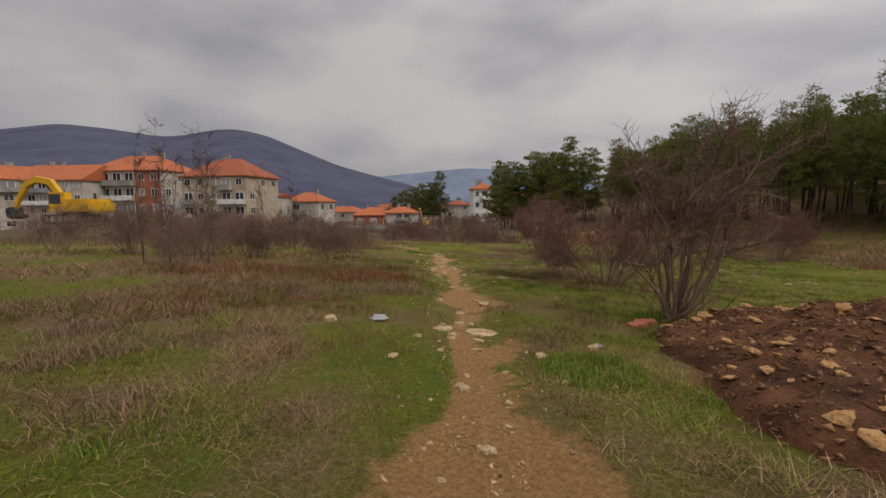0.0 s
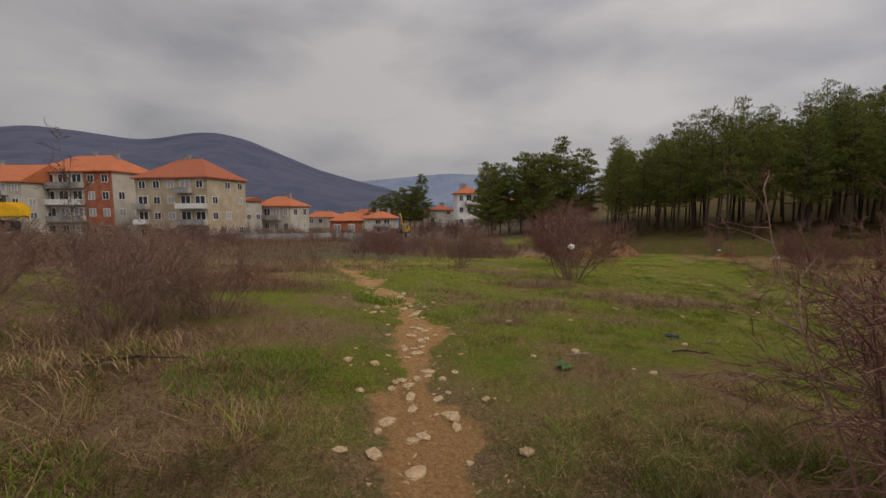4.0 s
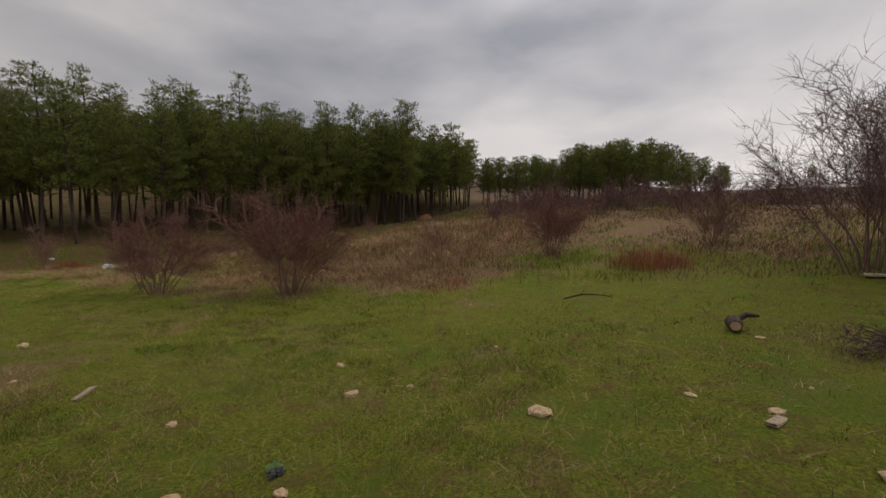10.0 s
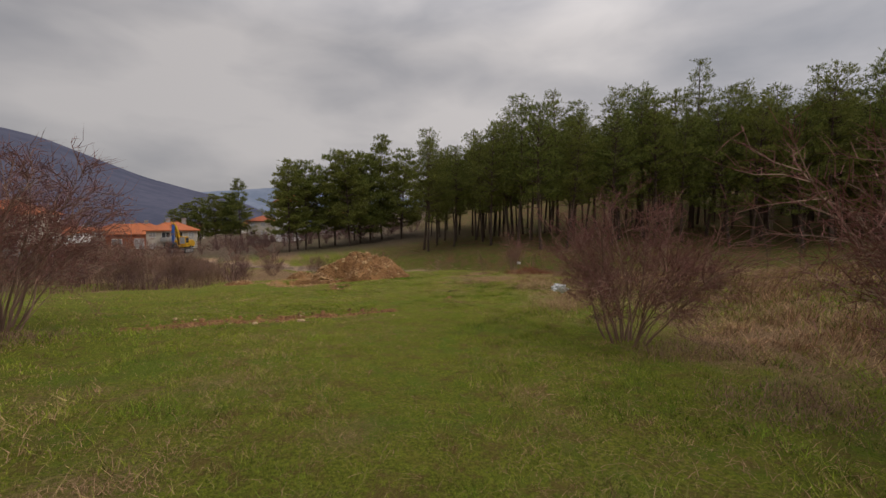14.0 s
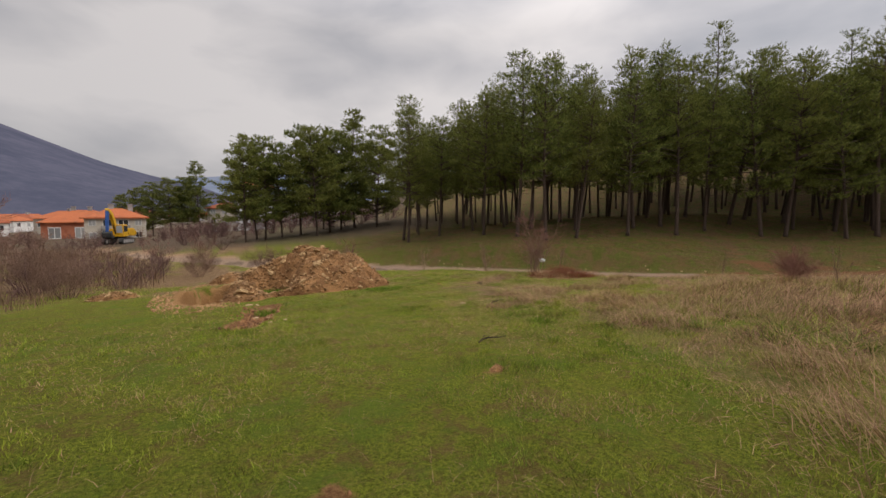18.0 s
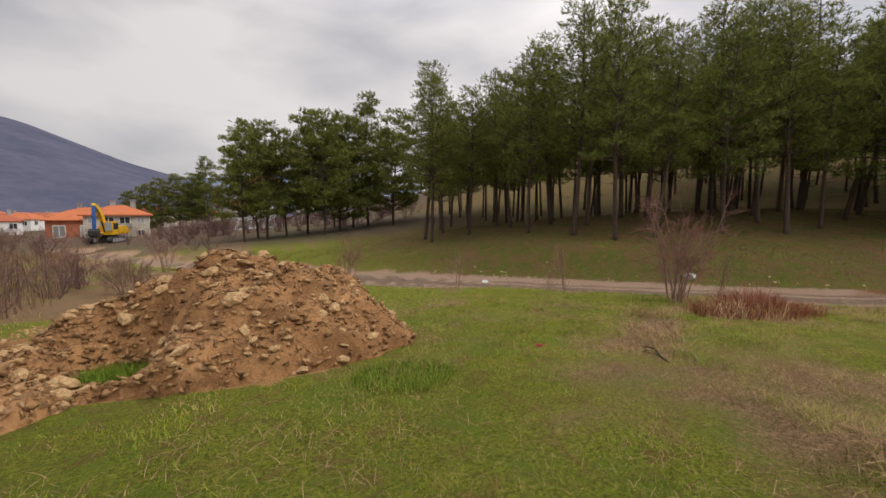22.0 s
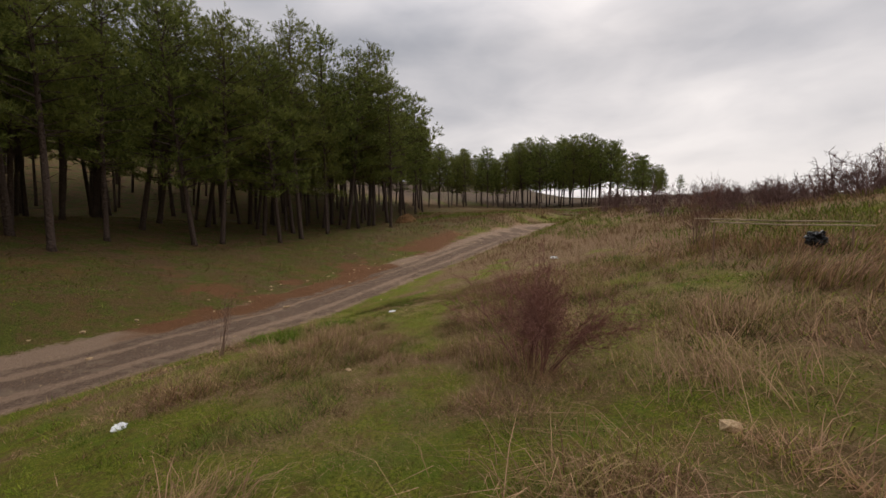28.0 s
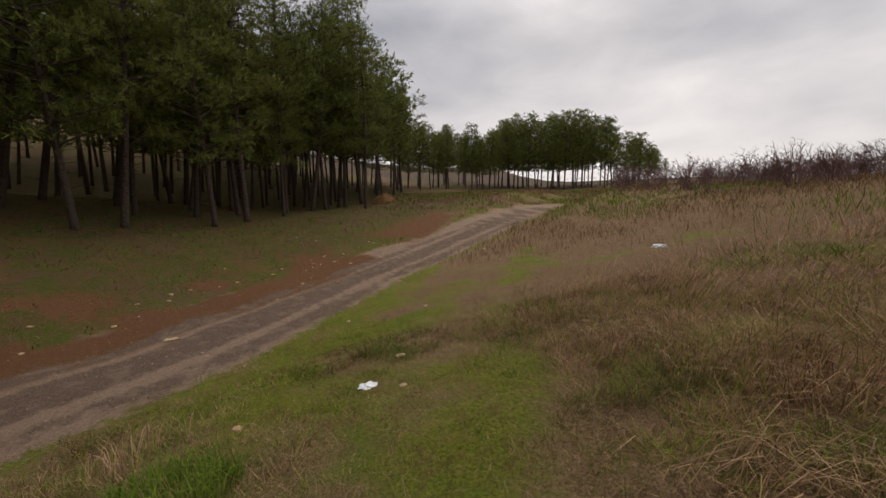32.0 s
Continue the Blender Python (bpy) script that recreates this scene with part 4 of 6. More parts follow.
# ---- pines ----
def make_pine(seed, tall, crown_from, reach, tufts, bushy=1.0, needles=8, slim=0.08, fine=True, layer=0.1, step=0.48, airy=0.0):
    """One black pine at the origin: trunk, limbs and crown."""
    rng = random.Random(seed)
    root = new("pine_tree")
    tagged(root, "tall black pine with a bare trunk and dark green crown", "tree", "pines of the wood")
    verts, faces = [], []
    bend = [rng.uniform(-0.035, 0.035) * tall for _ in range(4)]

    def stem(h):
        u = h / tall
        return Vector((bend[0] * math.sin(2.2 * u) + bend[1] * u * u, bend[2] * math.sin(2.6 * u) + bend[3] * u, h))

    levels = [0, 0.25, 0.7, 1.5, 3, 4.5, 6, 8, 10, 12, 14, 16, 18]
    levels = [h - (0.15 if h == 0 else 0) for h in levels if h < tall * 0.96] + [tall]
    wide = 0.0108 * tall
    tube(verts, faces, [stem(h) for h in levels], [wide * (1.3 if h <= 0 else 1.0) * max(0.06, 1 - max(h, 0) / tall) ** 0.75 for h in levels], 8)
    trunk = mesh_object("trunk", verts, faces, M["bark"], root)
    for p in trunk.data.polygons:
        p.use_smooth = True
    limb_v, limb_f, leaf_v, leaf_f, leaf_tone = [], [], [], [], []
    low, h = crown_from * tall, crown_from * tall
    for _ in range(7):
        hh = rng.uniform(0.35, 1.0) * low
        a, ln = rng.uniform(0, 6.28), rng.uniform(0.3, 1.3)
        s = stem(hh)
        tube(limb_v, limb_f, [s, s + Vector((math.cos(a) * ln, math.sin(a) * ln, rng.uniform(-0.1, 0.25)))], [0.022, 0.006], 3)
    while h < tall * 0.985:
        u = (h - low) / (tall - low)
        count = rng.choice((3, 4, 4, 5)) if u < 0.85 else 3
        turn = rng.uniform(0, 6.28)
        for b in range(count):
            a = turn + b * 6.283 / count + rng.uniform(-0.4, 0.4)
            ln = (reach * min(1.0, 0.62 + 1.3 * u) * (1 - u) ** 0.72 + 0.35) * rng.uniform(0.55, 1.15)
            s = stem(h + rng.uniform(-0.15, 0.15))
            lift = rng.uniform(-0.05, 0.28) + 0.35 * u
            mid = s + Vector((math.cos(a) * ln * 0.55, math.sin(a) * ln * 0.55, ln * 0.55 * lift + 0.05 * ln))
            end = s + Vector((math.cos(a) * ln, math.sin(a) * ln, ln * lift + 0.1 * ln))
            tube(limb_v, limb_f, [s, end], [0.02 + 0.012 * ln, 0.006], 3)
            out = Vector((math.cos(a), math.sin(a), 0.0))
            across = Vector((-math.sin(a), math.cos(a), 0.0))
            for c in range(2 + int(ln * 1.7) if u < 1 - airy else 2 + int(ln * 1.3)):
                t = rng.uniform(0.3, 1.0) ** 0.75
                pad = (s.lerp(mid, t / 0.55) if t < 0.55 else mid.lerp(end, (t - 0.55) / 0.45)) + across * rng.uniform(-0.32, 0.32) * (0.35 + ln * 0.5) + Vector((0, 0, rng.uniform(-0.05, 0.12)))
                if fine:
                    limb_k = s.lerp(end, t * 0.8)
                    spike(limb_v, limb_f, limb_k, pad, 0.008)
                for _ in range(tufts):
                    at = pad + Vector((rng.gauss(0, 0.24), rng.gauss(0, 0.24), rng.gauss(0, layer * 1.2)))
                    shoot = (out * rng.uniform(0.1, 0.7) + (at - pad) * 1.8 + Vector((0, 0, rng.uniform(0.35, 1.0)))).normalized()
                    tuft_tone = rng.random()
                    for q in range(needles):
                        to = turned(rng, shoot, 0.62)
                        side = to.cross(Vector((rng.gauss(0, 1), rng.gauss(0, 1), rng.gauss(0, 1)))).normalized()
                        size = rng.uniform(0.15, 0.27) * bushy
                        foot = at + shoot * rng.uniform(-0.05, 0.14) * bushy
                        k = len(leaf_v)
                        leaf_v += [foot + side * size * slim, foot - side * size * slim, foot + to * size]
                        leaf_f.append((k, k + 1, k + 2))
                        leaf_tone += [tuft_tone] * 3
        h += rng.uniform(0.75, 1.25) * step * (1 if u < 1 - airy else 1.4)
    mesh_object("branchwork", limb_v, limb_f, M["bark"], root)["kind"] = "stuff"
    crown = mesh_object("crown", leaf_v, leaf_f, M["needle"], root)
    crown["kind"] = "stuff"
    numbered(crown, "tuft", leaf_tone)
    return root


def scatter_forest():
    rng = random.Random(12)
    spots = [(23.5, 58.6, 0), (28.4, 54.2, 0), (30.5, 48.9, 1), (34.5, 50.5, 2), (37, 47.6, 0), (40.8, 46.5, 1), (44, 46.5, 2), (46.7, 43.9, 3), (48.3, 43.1, 0), (51.0, 40.6, 3), (55.5, 40.8, 1), (58.9, 38.8, 0),
             (61.3, 37.4, 1), (62.6, 36.6, 2), (65.4, 35.3, 0), (69, 34, 1), (73, 32.5, 0), (78, 30.5, 2)]
    spots = [(x, y, k, rng.uniform(0.92, 1.08) * (0.82 if x < 33 else 1.15 if x > 57 else 0.93)) for x, y, k in spots]
    tries = 0
    while len(spots) < 225 and tries < 9000:
        tries += 1
        x, y = rng.uniform(22, 106), rng.uniform(26, 97)
        if not inside(np.array([x]), np.array([y]), FOREST)[0]:
            continue
        deep = along(np.array([x]), np.array([y]), FOREST[:10])[0][0]
        gap = 2.35 + 0.03 * deep
        if deep > 33 + 6 * math.sin(x * 0.21):
            continue
        if min(math.hypot(x - a, y - b) for a, b, *_ in spots) > gap:
            spots.append((x, y, rng.choice((0, 1, 1, 2, 2, 3, 4) if deep < 14 else (1, 2, 4, 5, 5)), rng.uniform(0.78, 1.0) * (0.84 + 0.16 * min(1.0, max(0.0, (x - 26) / 14)))))
    return spots


# trees of the wood's edge with fine needles, then those that stand behind or far off
PINES = [make_pine(1, 13.5, 0.28, 3.5, 6, 1.1), make_pine(2, 14.5, 0.33, 3.2, 6, 1.1), make_pine(3, 12.5, 0.31, 3.1, 6, 1.1), make_pine(4, 13.0, 0.24, 3.7, 6, 1.1), make_pine(5, 15.5, 0.36, 2.9, 6, 1.1)]
BACK_PINES = [make_pine(6, 13.5, 0.34, 3.0, 3, 1.55, 8, 0.1, False), make_pine(11, 14.5, 0.34, 3.1, 3, 1.55, 8, 0.1, False), make_pine(12, 12.5, 0.32, 3.0, 3, 1.55, 8, 0.1, False), make_pine(13, 13.0, 0.26, 3.5, 3, 1.55, 8, 0.1, False), make_pine(14, 15.5, 0.4, 2.8, 3, 1.55, 8, 0.1, False)]
DEEP_PINES = [make_pine(15, 13.5, 0.36, 3.0, 3, 1.9, 6, 0.12, False), make_pine(16, 14.5, 0.34, 3.1, 3, 1.9, 6, 0.12, False)]
LOW_PINES = [make_pine(7, 11.5, 0.17, 4.1, 8, 1.4, 6, 0.13, False, 0.07, 0.6), make_pine(8, 16.5, 0.2, 3.6, 8, 1.4, 6, 0.13, False, 0.07, 0.62), make_pine(9, 9.5, 0.1, 3.7, 8, 1.4, 6, 0.13, False, 0.07, 0.55)]

TALL_PINES = [make_pine(17, 17.0, 0.3, 3.3, 6, 1.1, airy=0.3), make_pine(18, 18.5, 0.34, 3.0, 6, 1.1, airy=0.36)]


def plant_pines():
    rng = random.Random(13)
    used = set()

    def plant(source, x, y, scale, group):
        m = pose(x, y, ground_z(x, y), rng.gauss(0, 1.6), rng.gauss(0, 1.6), rng.uniform(0, 360)) @ Matrix.Scale(scale, 4)
        if id(source) in used:
            ob = copy_thing(source, m)
            ob.matrix_basis = m
        else:
            used.add(id(source))
            ob = source
            ob.matrix_basis = m
        ob["group"] = group
        return ob

    for x, y, k, scale in scatter_forest():
        near = along(np.array([x]), np.array([y]), FOREST[:9])[0][0] < 8 and x < 76
        deep = along(np.array([x]), np.array([y]), FOREST[:10])[0][0] > 24
        plant(DEEP_PINES[k % 2] if deep else (PINES if near else BACK_PINES)[k % 5], x, y, scale, "pines of the wood")
    # those whose tops stand out above the others
    for x, y, k, top in ((51.4, 51.7, 1, 16.4), (36.2, 54.4, 0, 12.8), (65.6, 35.8, 1, 15.8), (44.0, 52.0, 0, 12.8), (48.5, 58.0, 1, 15.2), (33.0, 58.0, 0, 11.6), (60.5, 45.5, 1, 14.6), (70.0, 40.0, 0, 15.4), (62.2, 33.6, 0, 11.4)):
        plant(TALL_PINES[k], x, y, (top - ground_z(x, y)) / (17.0, 18.5)[k], "pines of the wood")
    # the clump at the wood's north end
    for x, y, k, scale in ((10.4, 79, 0, 0.95), (11.6, 83, 0, 1.1), (12.6, 80.5, 0, 1.05), (14.6, 82.5, 0, 0.95), (18.6, 79.6, 0, 1.15), (17, 84, 0, 1.2), (20.6, 82.5, 2, 1.4), (22.6, 85, 0, 1.15), (24.6, 85.5, 1, 1.0), (26.8, 81.5, 0, 1.15), (28.5, 88, 2, 1.3), (21, 91, 0, 1.1)):
        plant(LOW_PINES[k], x, y, scale, "pines at the end of the wood")
    for x, y, k, scale in ((-1.6, 148, 1, 1.1), (-4.6, 150, 0, 1.2), (-8.0, 149, 0, 1.2), (-11.5, 147, 0, 1.1), (-14.5, 150, 2, 1.25), (-17.5, 147, 2, 1.05), (-6.2, 153, 0, 1.25), (1.5, 149, 2, 0.7)):
        plant(LOW_PINES[k], x, y, scale, "lone pines by the town")
    # the separate grove on the rise
    spots = []
    for _ in range(900):
        t, r = rng.uniform(-98.5, -124), rng.uniform(74, 98)
        a = radians(t)
        x, y = 22.9 - math.sin(a) * r, 33.3 + math.cos(a) * r
        if len(spots) < 70 and all(math.hypot(x - p, y - q) > 2.7 for p, q in spots):
            spots.append((x, y))
            plant(BACK_PINES[rng.choice((0, 2, 3, 3))], x, y, rng.uniform(0.86, 1.06) * float(np.interp(-t, (97.6, 101, 104, 108, 114, 118, 121, 124.5), (0.7, 0.8, 0.72, 0.98, 0.96, 0.84, 0.68, 0.45))), "pines of the far grove")
    for x, y in ((90, 26), (93, 27.5), (96, 25.5), (99, 27), (102, 25), (94, 24), (98, 23), (104, 28)):
        plant(BACK_PINES[rng.choice((0, 2, 3))], x, y, rng.uniform(0.6, 0.78), "pines of the far grove")
    plant(BACK_PINES[2], 142.8, -53.2, 0.5, "pines of the far grove")


plant_pines()


# ---- bare shrubs ----
def wander(rng, start, way, ln, steps, bend, lift=0.0):
    """A crooked line that sets out one way and strays."""
    pts, d = [start], way.normalized()
    for k in range(steps):
        d = (d + Vector((rng.gauss(0, bend), rng.gauss(0, bend), rng.gauss(0, bend * 0.7) + lift))).normalized()
        pts.append(pts[-1] + d * ln / steps)
    return pts


def make_shrub(seed, tall, spread, stems, boughs, twigs, material, name="shrub", label="", category="bush", droop=0.25, upright=0.5, thick=1.0):
    """A leafless shrub: crooked stems from the ground, boughs on the stems, a haze of short bent twigs on the boughs."""
    rng = random.Random(seed)
    root = new(name)
    tagged(root, label or "leafless reddish-brown shrub with dense thin twigs", category, "bare shrubs of the meadow")
    sv, sf, tv, tf = [], [], [], []
    far = thick > 1.9
    for s in range(stems):
        a, out = rng.uniform(0, 6.28), rng.uniform(0.05, 1.0) ** 0.7
        outward = Vector((math.cos(a), math.sin(a), 0.0))
        foot = outward * 0.1 * spread * out + Vector((0, 0, -0.06))
        high = tall * rng.uniform(0.6, 0.95) * (1 - 0.25 * out * (1 - upright))
        lean = 0.5 * spread * out / tall
        pts = wander(rng, foot, outward * lean * (1.25 - 0.45 * upright) + Vector((0, 0, 1)), high * math.hypot(1, lean), 6, 0.04 + 0.09 * min(1.0, spread / tall), -droop * 0.16 * out)
        r = (0.006 + 0.006 * tall * rng.random() ** 1.5) * thick
        tube(sv, sf, pts, [r * (1 - 0.8 * k / 6) for k in range(7)], 3 if far else 5)
        for b in range(boughs):
            u = rng.uniform(0.22, 1.0) ** 0.8
            k = min(5, int(u * 6))
            at, way = pts[k].lerp(pts[k + 1], u * 6 - k), (pts[k + 1] - pts[k]).normalized()
            ln = tall * rng.uniform(0.14, 0.36) * (1.2 - 0.5 * u) * min(1.0, 0.2 + 1.1 * spread / tall)
            d = turned(rng, way + outward * 0.45, 0.6)
            line = wander(rng, at, d, ln, 3, 0.28, 0.05 - 0.25 * droop)
            w = (0.003 + 0.0011 * tall) * thick
            if far:
                spike(tv, tf, at, line[-1], w)
            else:
                tube(sv, sf, line, [w, w * 0.75, w * 0.5, w * 0.25], 3)
            for t in range(twigs):
                q = rng.uniform(0.15, 1.0) * 3
                k = min(2, int(q))
                p = line[k].lerp(line[k + 1], q - k)
                way_t = turned(rng, d, 0.9)
                size = ln * rng.uniform(0.18, 0.6)
                knee = p + way_t * size * 0.55
                thin = 0.0018 * thick + 0.0009 * tall
                if far:
                    spike(tv, tf, p, p + way_t * size, thin)
                else:
                    spike(tv, tf, p, knee, thin)
                    spike(tv, tf, knee - way_t * size * 0.12, knee + turned(rng, way_t + Vector((0, 0, 0.2)), 0.5) * size * 0.6, thin * 0.8)
    mesh_object("branchwork", sv, sf, M["twig_brown"] if material is M["twig_red"] else material, root)["kind"] = "stuff"
    mesh_object("twigwork", tv, tf, material, root)["kind"] = "stuff"
    return root


def place(source, used, x, y, turn, scale, z=None):
    m = pose(x, y, ground_z(x, y) if z is None else z, 0, 0, turn) @ Matrix.Scale(scale, 4)
    ob = copy_thing(source, m) if id(source) in used else source
    used.add(id(source))
    ob.matrix_basis = m
    return ob


RED = M["twig_red"]
SHRUBS = {
    "round": make_shrub(21, 2.6, 3.0, 28, 18, 12, RED, droop=0.35, label="dense leafless rosehip shrub with reddish twigs"),
    "round_b": make_shrub(22, 3.0, 2.8, 28, 18, 12, RED, label="dense leafless rosehip shrub with reddish twigs", upright=0.5),
    "loose": make_shrub(23, 2.5, 1.7, 12, 11, 8, RED, upright=0.9, label="loose leafless shrub with thin red twigs"),
    "brown": make_shrub(24, 1.7, 2.3, 26, 15, 11, M["twig_brown"], label="low leafless brown shrub in dry grass"),
    "brown_b": make_shrub(25, 2.0, 2.5, 26, 15, 11, M["twig_brown"], upright=0.8, label="leafless brown shrub in dry grass"),
    "sapling": make_shrub(26, 3.9, 0.7, 3, 20, 4, M["sapling_bark"], "sapling", "slender leafless sapling with short side twigs", "tree", 0.02, 1.0),
    "hawthorn": make_shrub(27, 4.7, 4.2, 20, 18, 11, M["twig_plum"], "hawthorn_tree", "tall leafless hawthorn with upright thorny branches", "tree", 0.08, 0.9),
    "arching": make_shrub(28, 2.3, 3.8, 34, 16, 12, RED, "arching_shrub", "leafless tangled shrub with arching reddish-brown branches", "bush", 0.62, 0.1, 1.25),
    "rose": make_shrub(29, 1.4, 1.5, 30, 15, 11, M["twig_rose"], "rose_shrub", "small leafless dog-rose shrub with red stems", "bush", 0.18, 0.65, 0.75),
    "thin": make_shrub(30, 1.6, 1.0, 6, 6, 5, M["twig_brown"], "young_shrub", "thin young leafless shrub by the track", "bush", 0.1, 0.9),
    "far": make_shrub(31, 1.9, 2.8, 12, 8, 3, M["twig_plum"], thick=2.2, label="leafless reddish shrub of the thicket"),
    "far_b": make_shrub(32, 2.2, 2.6, 12, 8, 3, M["twig_brown"], thick=2.2, label="leafless brown shrub of the thicket"),
    "heap": make_shrub(33, 0.6, 2.0, 18, 8, 7, M["sapling_bark"], "brush_pile", "low heap of cut dead branches on the grass", "branches", 0.7, 0.0, 1.4),
}


def plant_shrubs():
    rng = random.Random(14)
    used = set()
    near = [
        ("arching", 3.2, 8.4, 0.88), ("loose", 2.3, 8.9, 0.8),
        ("sapling", -6.6, 10.0, 1.0), ("sapling", -6.0, 10.3, 0.95), ("sapling", -6.5, 11.6, 1.02), ("sapling", -7.4, 10.9, 0.85), ("sapling", -5.2, 11.9, 0.7), ("sapling", -5.5, 9.7, 0.85), ("sapling", -7.0, 9.6, 0.9), ("sapling", -4.6, 12.8, 0.75),
        ("brown", -4.9, 11.4, 0.75), ("brown", -3.5, 11.8, 0.65), ("brown", -5.8, 9.4, 0.75), ("brown_b", -5.2, 11.0, 0.7), ("brown_b", -3.7, 12.7, 0.7), ("brown", -3.0, 13.1, 0.7),
        ("brown", -7.2, 12.6, 0.9), ("brown_b", -9.0, 12.0, 0.85), ("brown", -8.0, 15.0, 0.95), ("brown_b", -5.6, 15.0, 0.7), ("brown", -11.0, 16.0, 1.1), ("brown_b", -7.0, 18.0, 0.8), ("brown", -10.0, 20.0, 1.1), ("brown_b", -13.0, 14.0, 0.9),
        ("round", 4.4, 19.8, 1.0), ("brown_b", 1.2, 22.3, 0.85), ("round", -2.3, 29.0, 0.75), ("loose", 0.6, 30.0, 0.75),
        ("round", 14.6, 22.7, 0.92), ("round_b", 15.2, 19.2, 1.0), ("heap", 15.6, 24.2, 0.6), ("loose", 19.7, 16.6, 0.7), ("round_b", 19.9, 12.9, 0.75), ("brown_b", 19.8, 8.4, 0.8), ("hawthorn", 15.9, 7.0, 0.85), ("hawthorn", 17.6, 5.4, 0.8), ("round_b", 15.0, 5.6, 0.8),
        ("heap", 11.2, 9.0, 1.0), ("heap", 12.0, 8.4, 1.0), ("heap", 10.6, 8.6, 0.8),
        ("round", 5.9, 25.7, 1.12), ("brown_b", 4.6, 42.6, 0.9), ("brown", 6.3, 40.6, 0.8), ("loose", 4.0, 40.0, 1.3), ("loose", 21.4, 37.6, 1.0), ("loose", 21.0, 37.3, 0.7), ("thin", 22.2, 37.3, 0.8), ("loose", 16.4, 50.0, 0.95), ("thin", 20.0, 46.0, 1.2), ("thin", 21.2, 41.0, 1.05), ("thin", 23.0, 44.3, 0.9),
        ("rose", 27.0, 31.9, 0.9), ("sapling", 26.0, 27.8, 0.9), ("sapling", 27.0, 27.4, 0.6), ("thin", 30.3, 36.3, 0.75), ("thin", 24.0, 29.5, 0.7), ("loose", 33.4, 25.2, 0.75),
        ("brown", 9.0, 47.0, 0.8), ("loose", 7.0, 50.0, 0.8), ("brown_b", 12.0, 52.0, 0.8), ("loose", 8.5, 55.0, 0.9), ("brown", 4.5, 44.0, 1.0), ("brown_b", 3.0, 40.0, 1.0),
    ]
    for kind, x, y, scale in near:
        place(SHRUBS[kind], used, x, y, rng.uniform(0, 360), scale)
    # thickets: east of the meadow, and towards the town
    for low, high, south, north, count, small, large in ((29, 66, -6, 16, 150, 0.8, 1.3), (26, 44, 6, 17, 40, 0.5, 0.95), (24, 34, 4, 14, 10, 0.6, 0.9), (-6, 7.5, 38, 50, 60, 0.4, 0.75), (-4, 34, 90, 126, 70, 1.2, 1.9), (-8, 4, 62, 100, 30, 0.7, 1.2), (-30, -8, 84, 104, 24, 0.8, 1.3), (-62, -24, 40, 96, 44, 1.0, 1.6), (-36, -3, 24, 62, 62, 0.7, 1.1), (-9, 9, 52, 86, 30, 0.7, 1.05), (-48, -14, 8, 26, 22, 0.8, 1.2), (-30, -6, 60, 90, 26, 0.9, 1.3)):
        spots = []
        for _ in range(count):
            x, y = rng.uniform(low, high), rng.uniform(south, north)
            if along(np.array([x]), np.array([y]), ROAD)[0][0] > 3.5 and along(np.array([x]), np.array([y]), FOOTPATH)[0][0] > 2.5 and not (0.72 < -x / max(y, 1.0) < 1.08 and 18 < y < 52):
                spots.append((x, y, rng.choice(("far", "far_b", "far")), rng.uniform(0, 360), rng.uniform(small, large)))
        if count < 40:
            for x, y, kind, turn, scale in spots:
                place(SHRUBS[kind], used, x, y, turn, scale)
        else:
            join_thicket(spots)


def join_thicket(spots):
    """A far thicket, whose shrubs run into one another, as one tangle."""
    verts, loops, per, base = [], [], [], 0
    for x, y, kind, turn, scale in spots:
        m = np.array(pose(x, y, ground_z(x, y), 0, 0, turn) @ Matrix.Scale(scale, 4))
        for child in SHRUBS[kind].children:
            me = child.data
            co, li, tot = np.empty(len(me.vertices) * 3), np.empty(len(me.loops), int), np.empty(len(me.polygons), int)
            me.vertices.foreach_get("co", co)
            me.loops.foreach_get("vertex_index", li)
            me.polygons.foreach_get("loop_total", tot)
            verts.append(co.reshape(-1, 3) @ m[:3, :3].T + m[:3, 3])
            loops.append(li + base)
            per.append(tot)
            base += len(me.vertices)
    ob = flat_mesh("thicket", np.concatenate(verts), np.concatenate(loops), np.concatenate(per), M["twig_plum"])
    tagged(ob, "far thicket of tangled leafless reddish shrubs", "bushes", kind="stuff")


plant_shrubs()


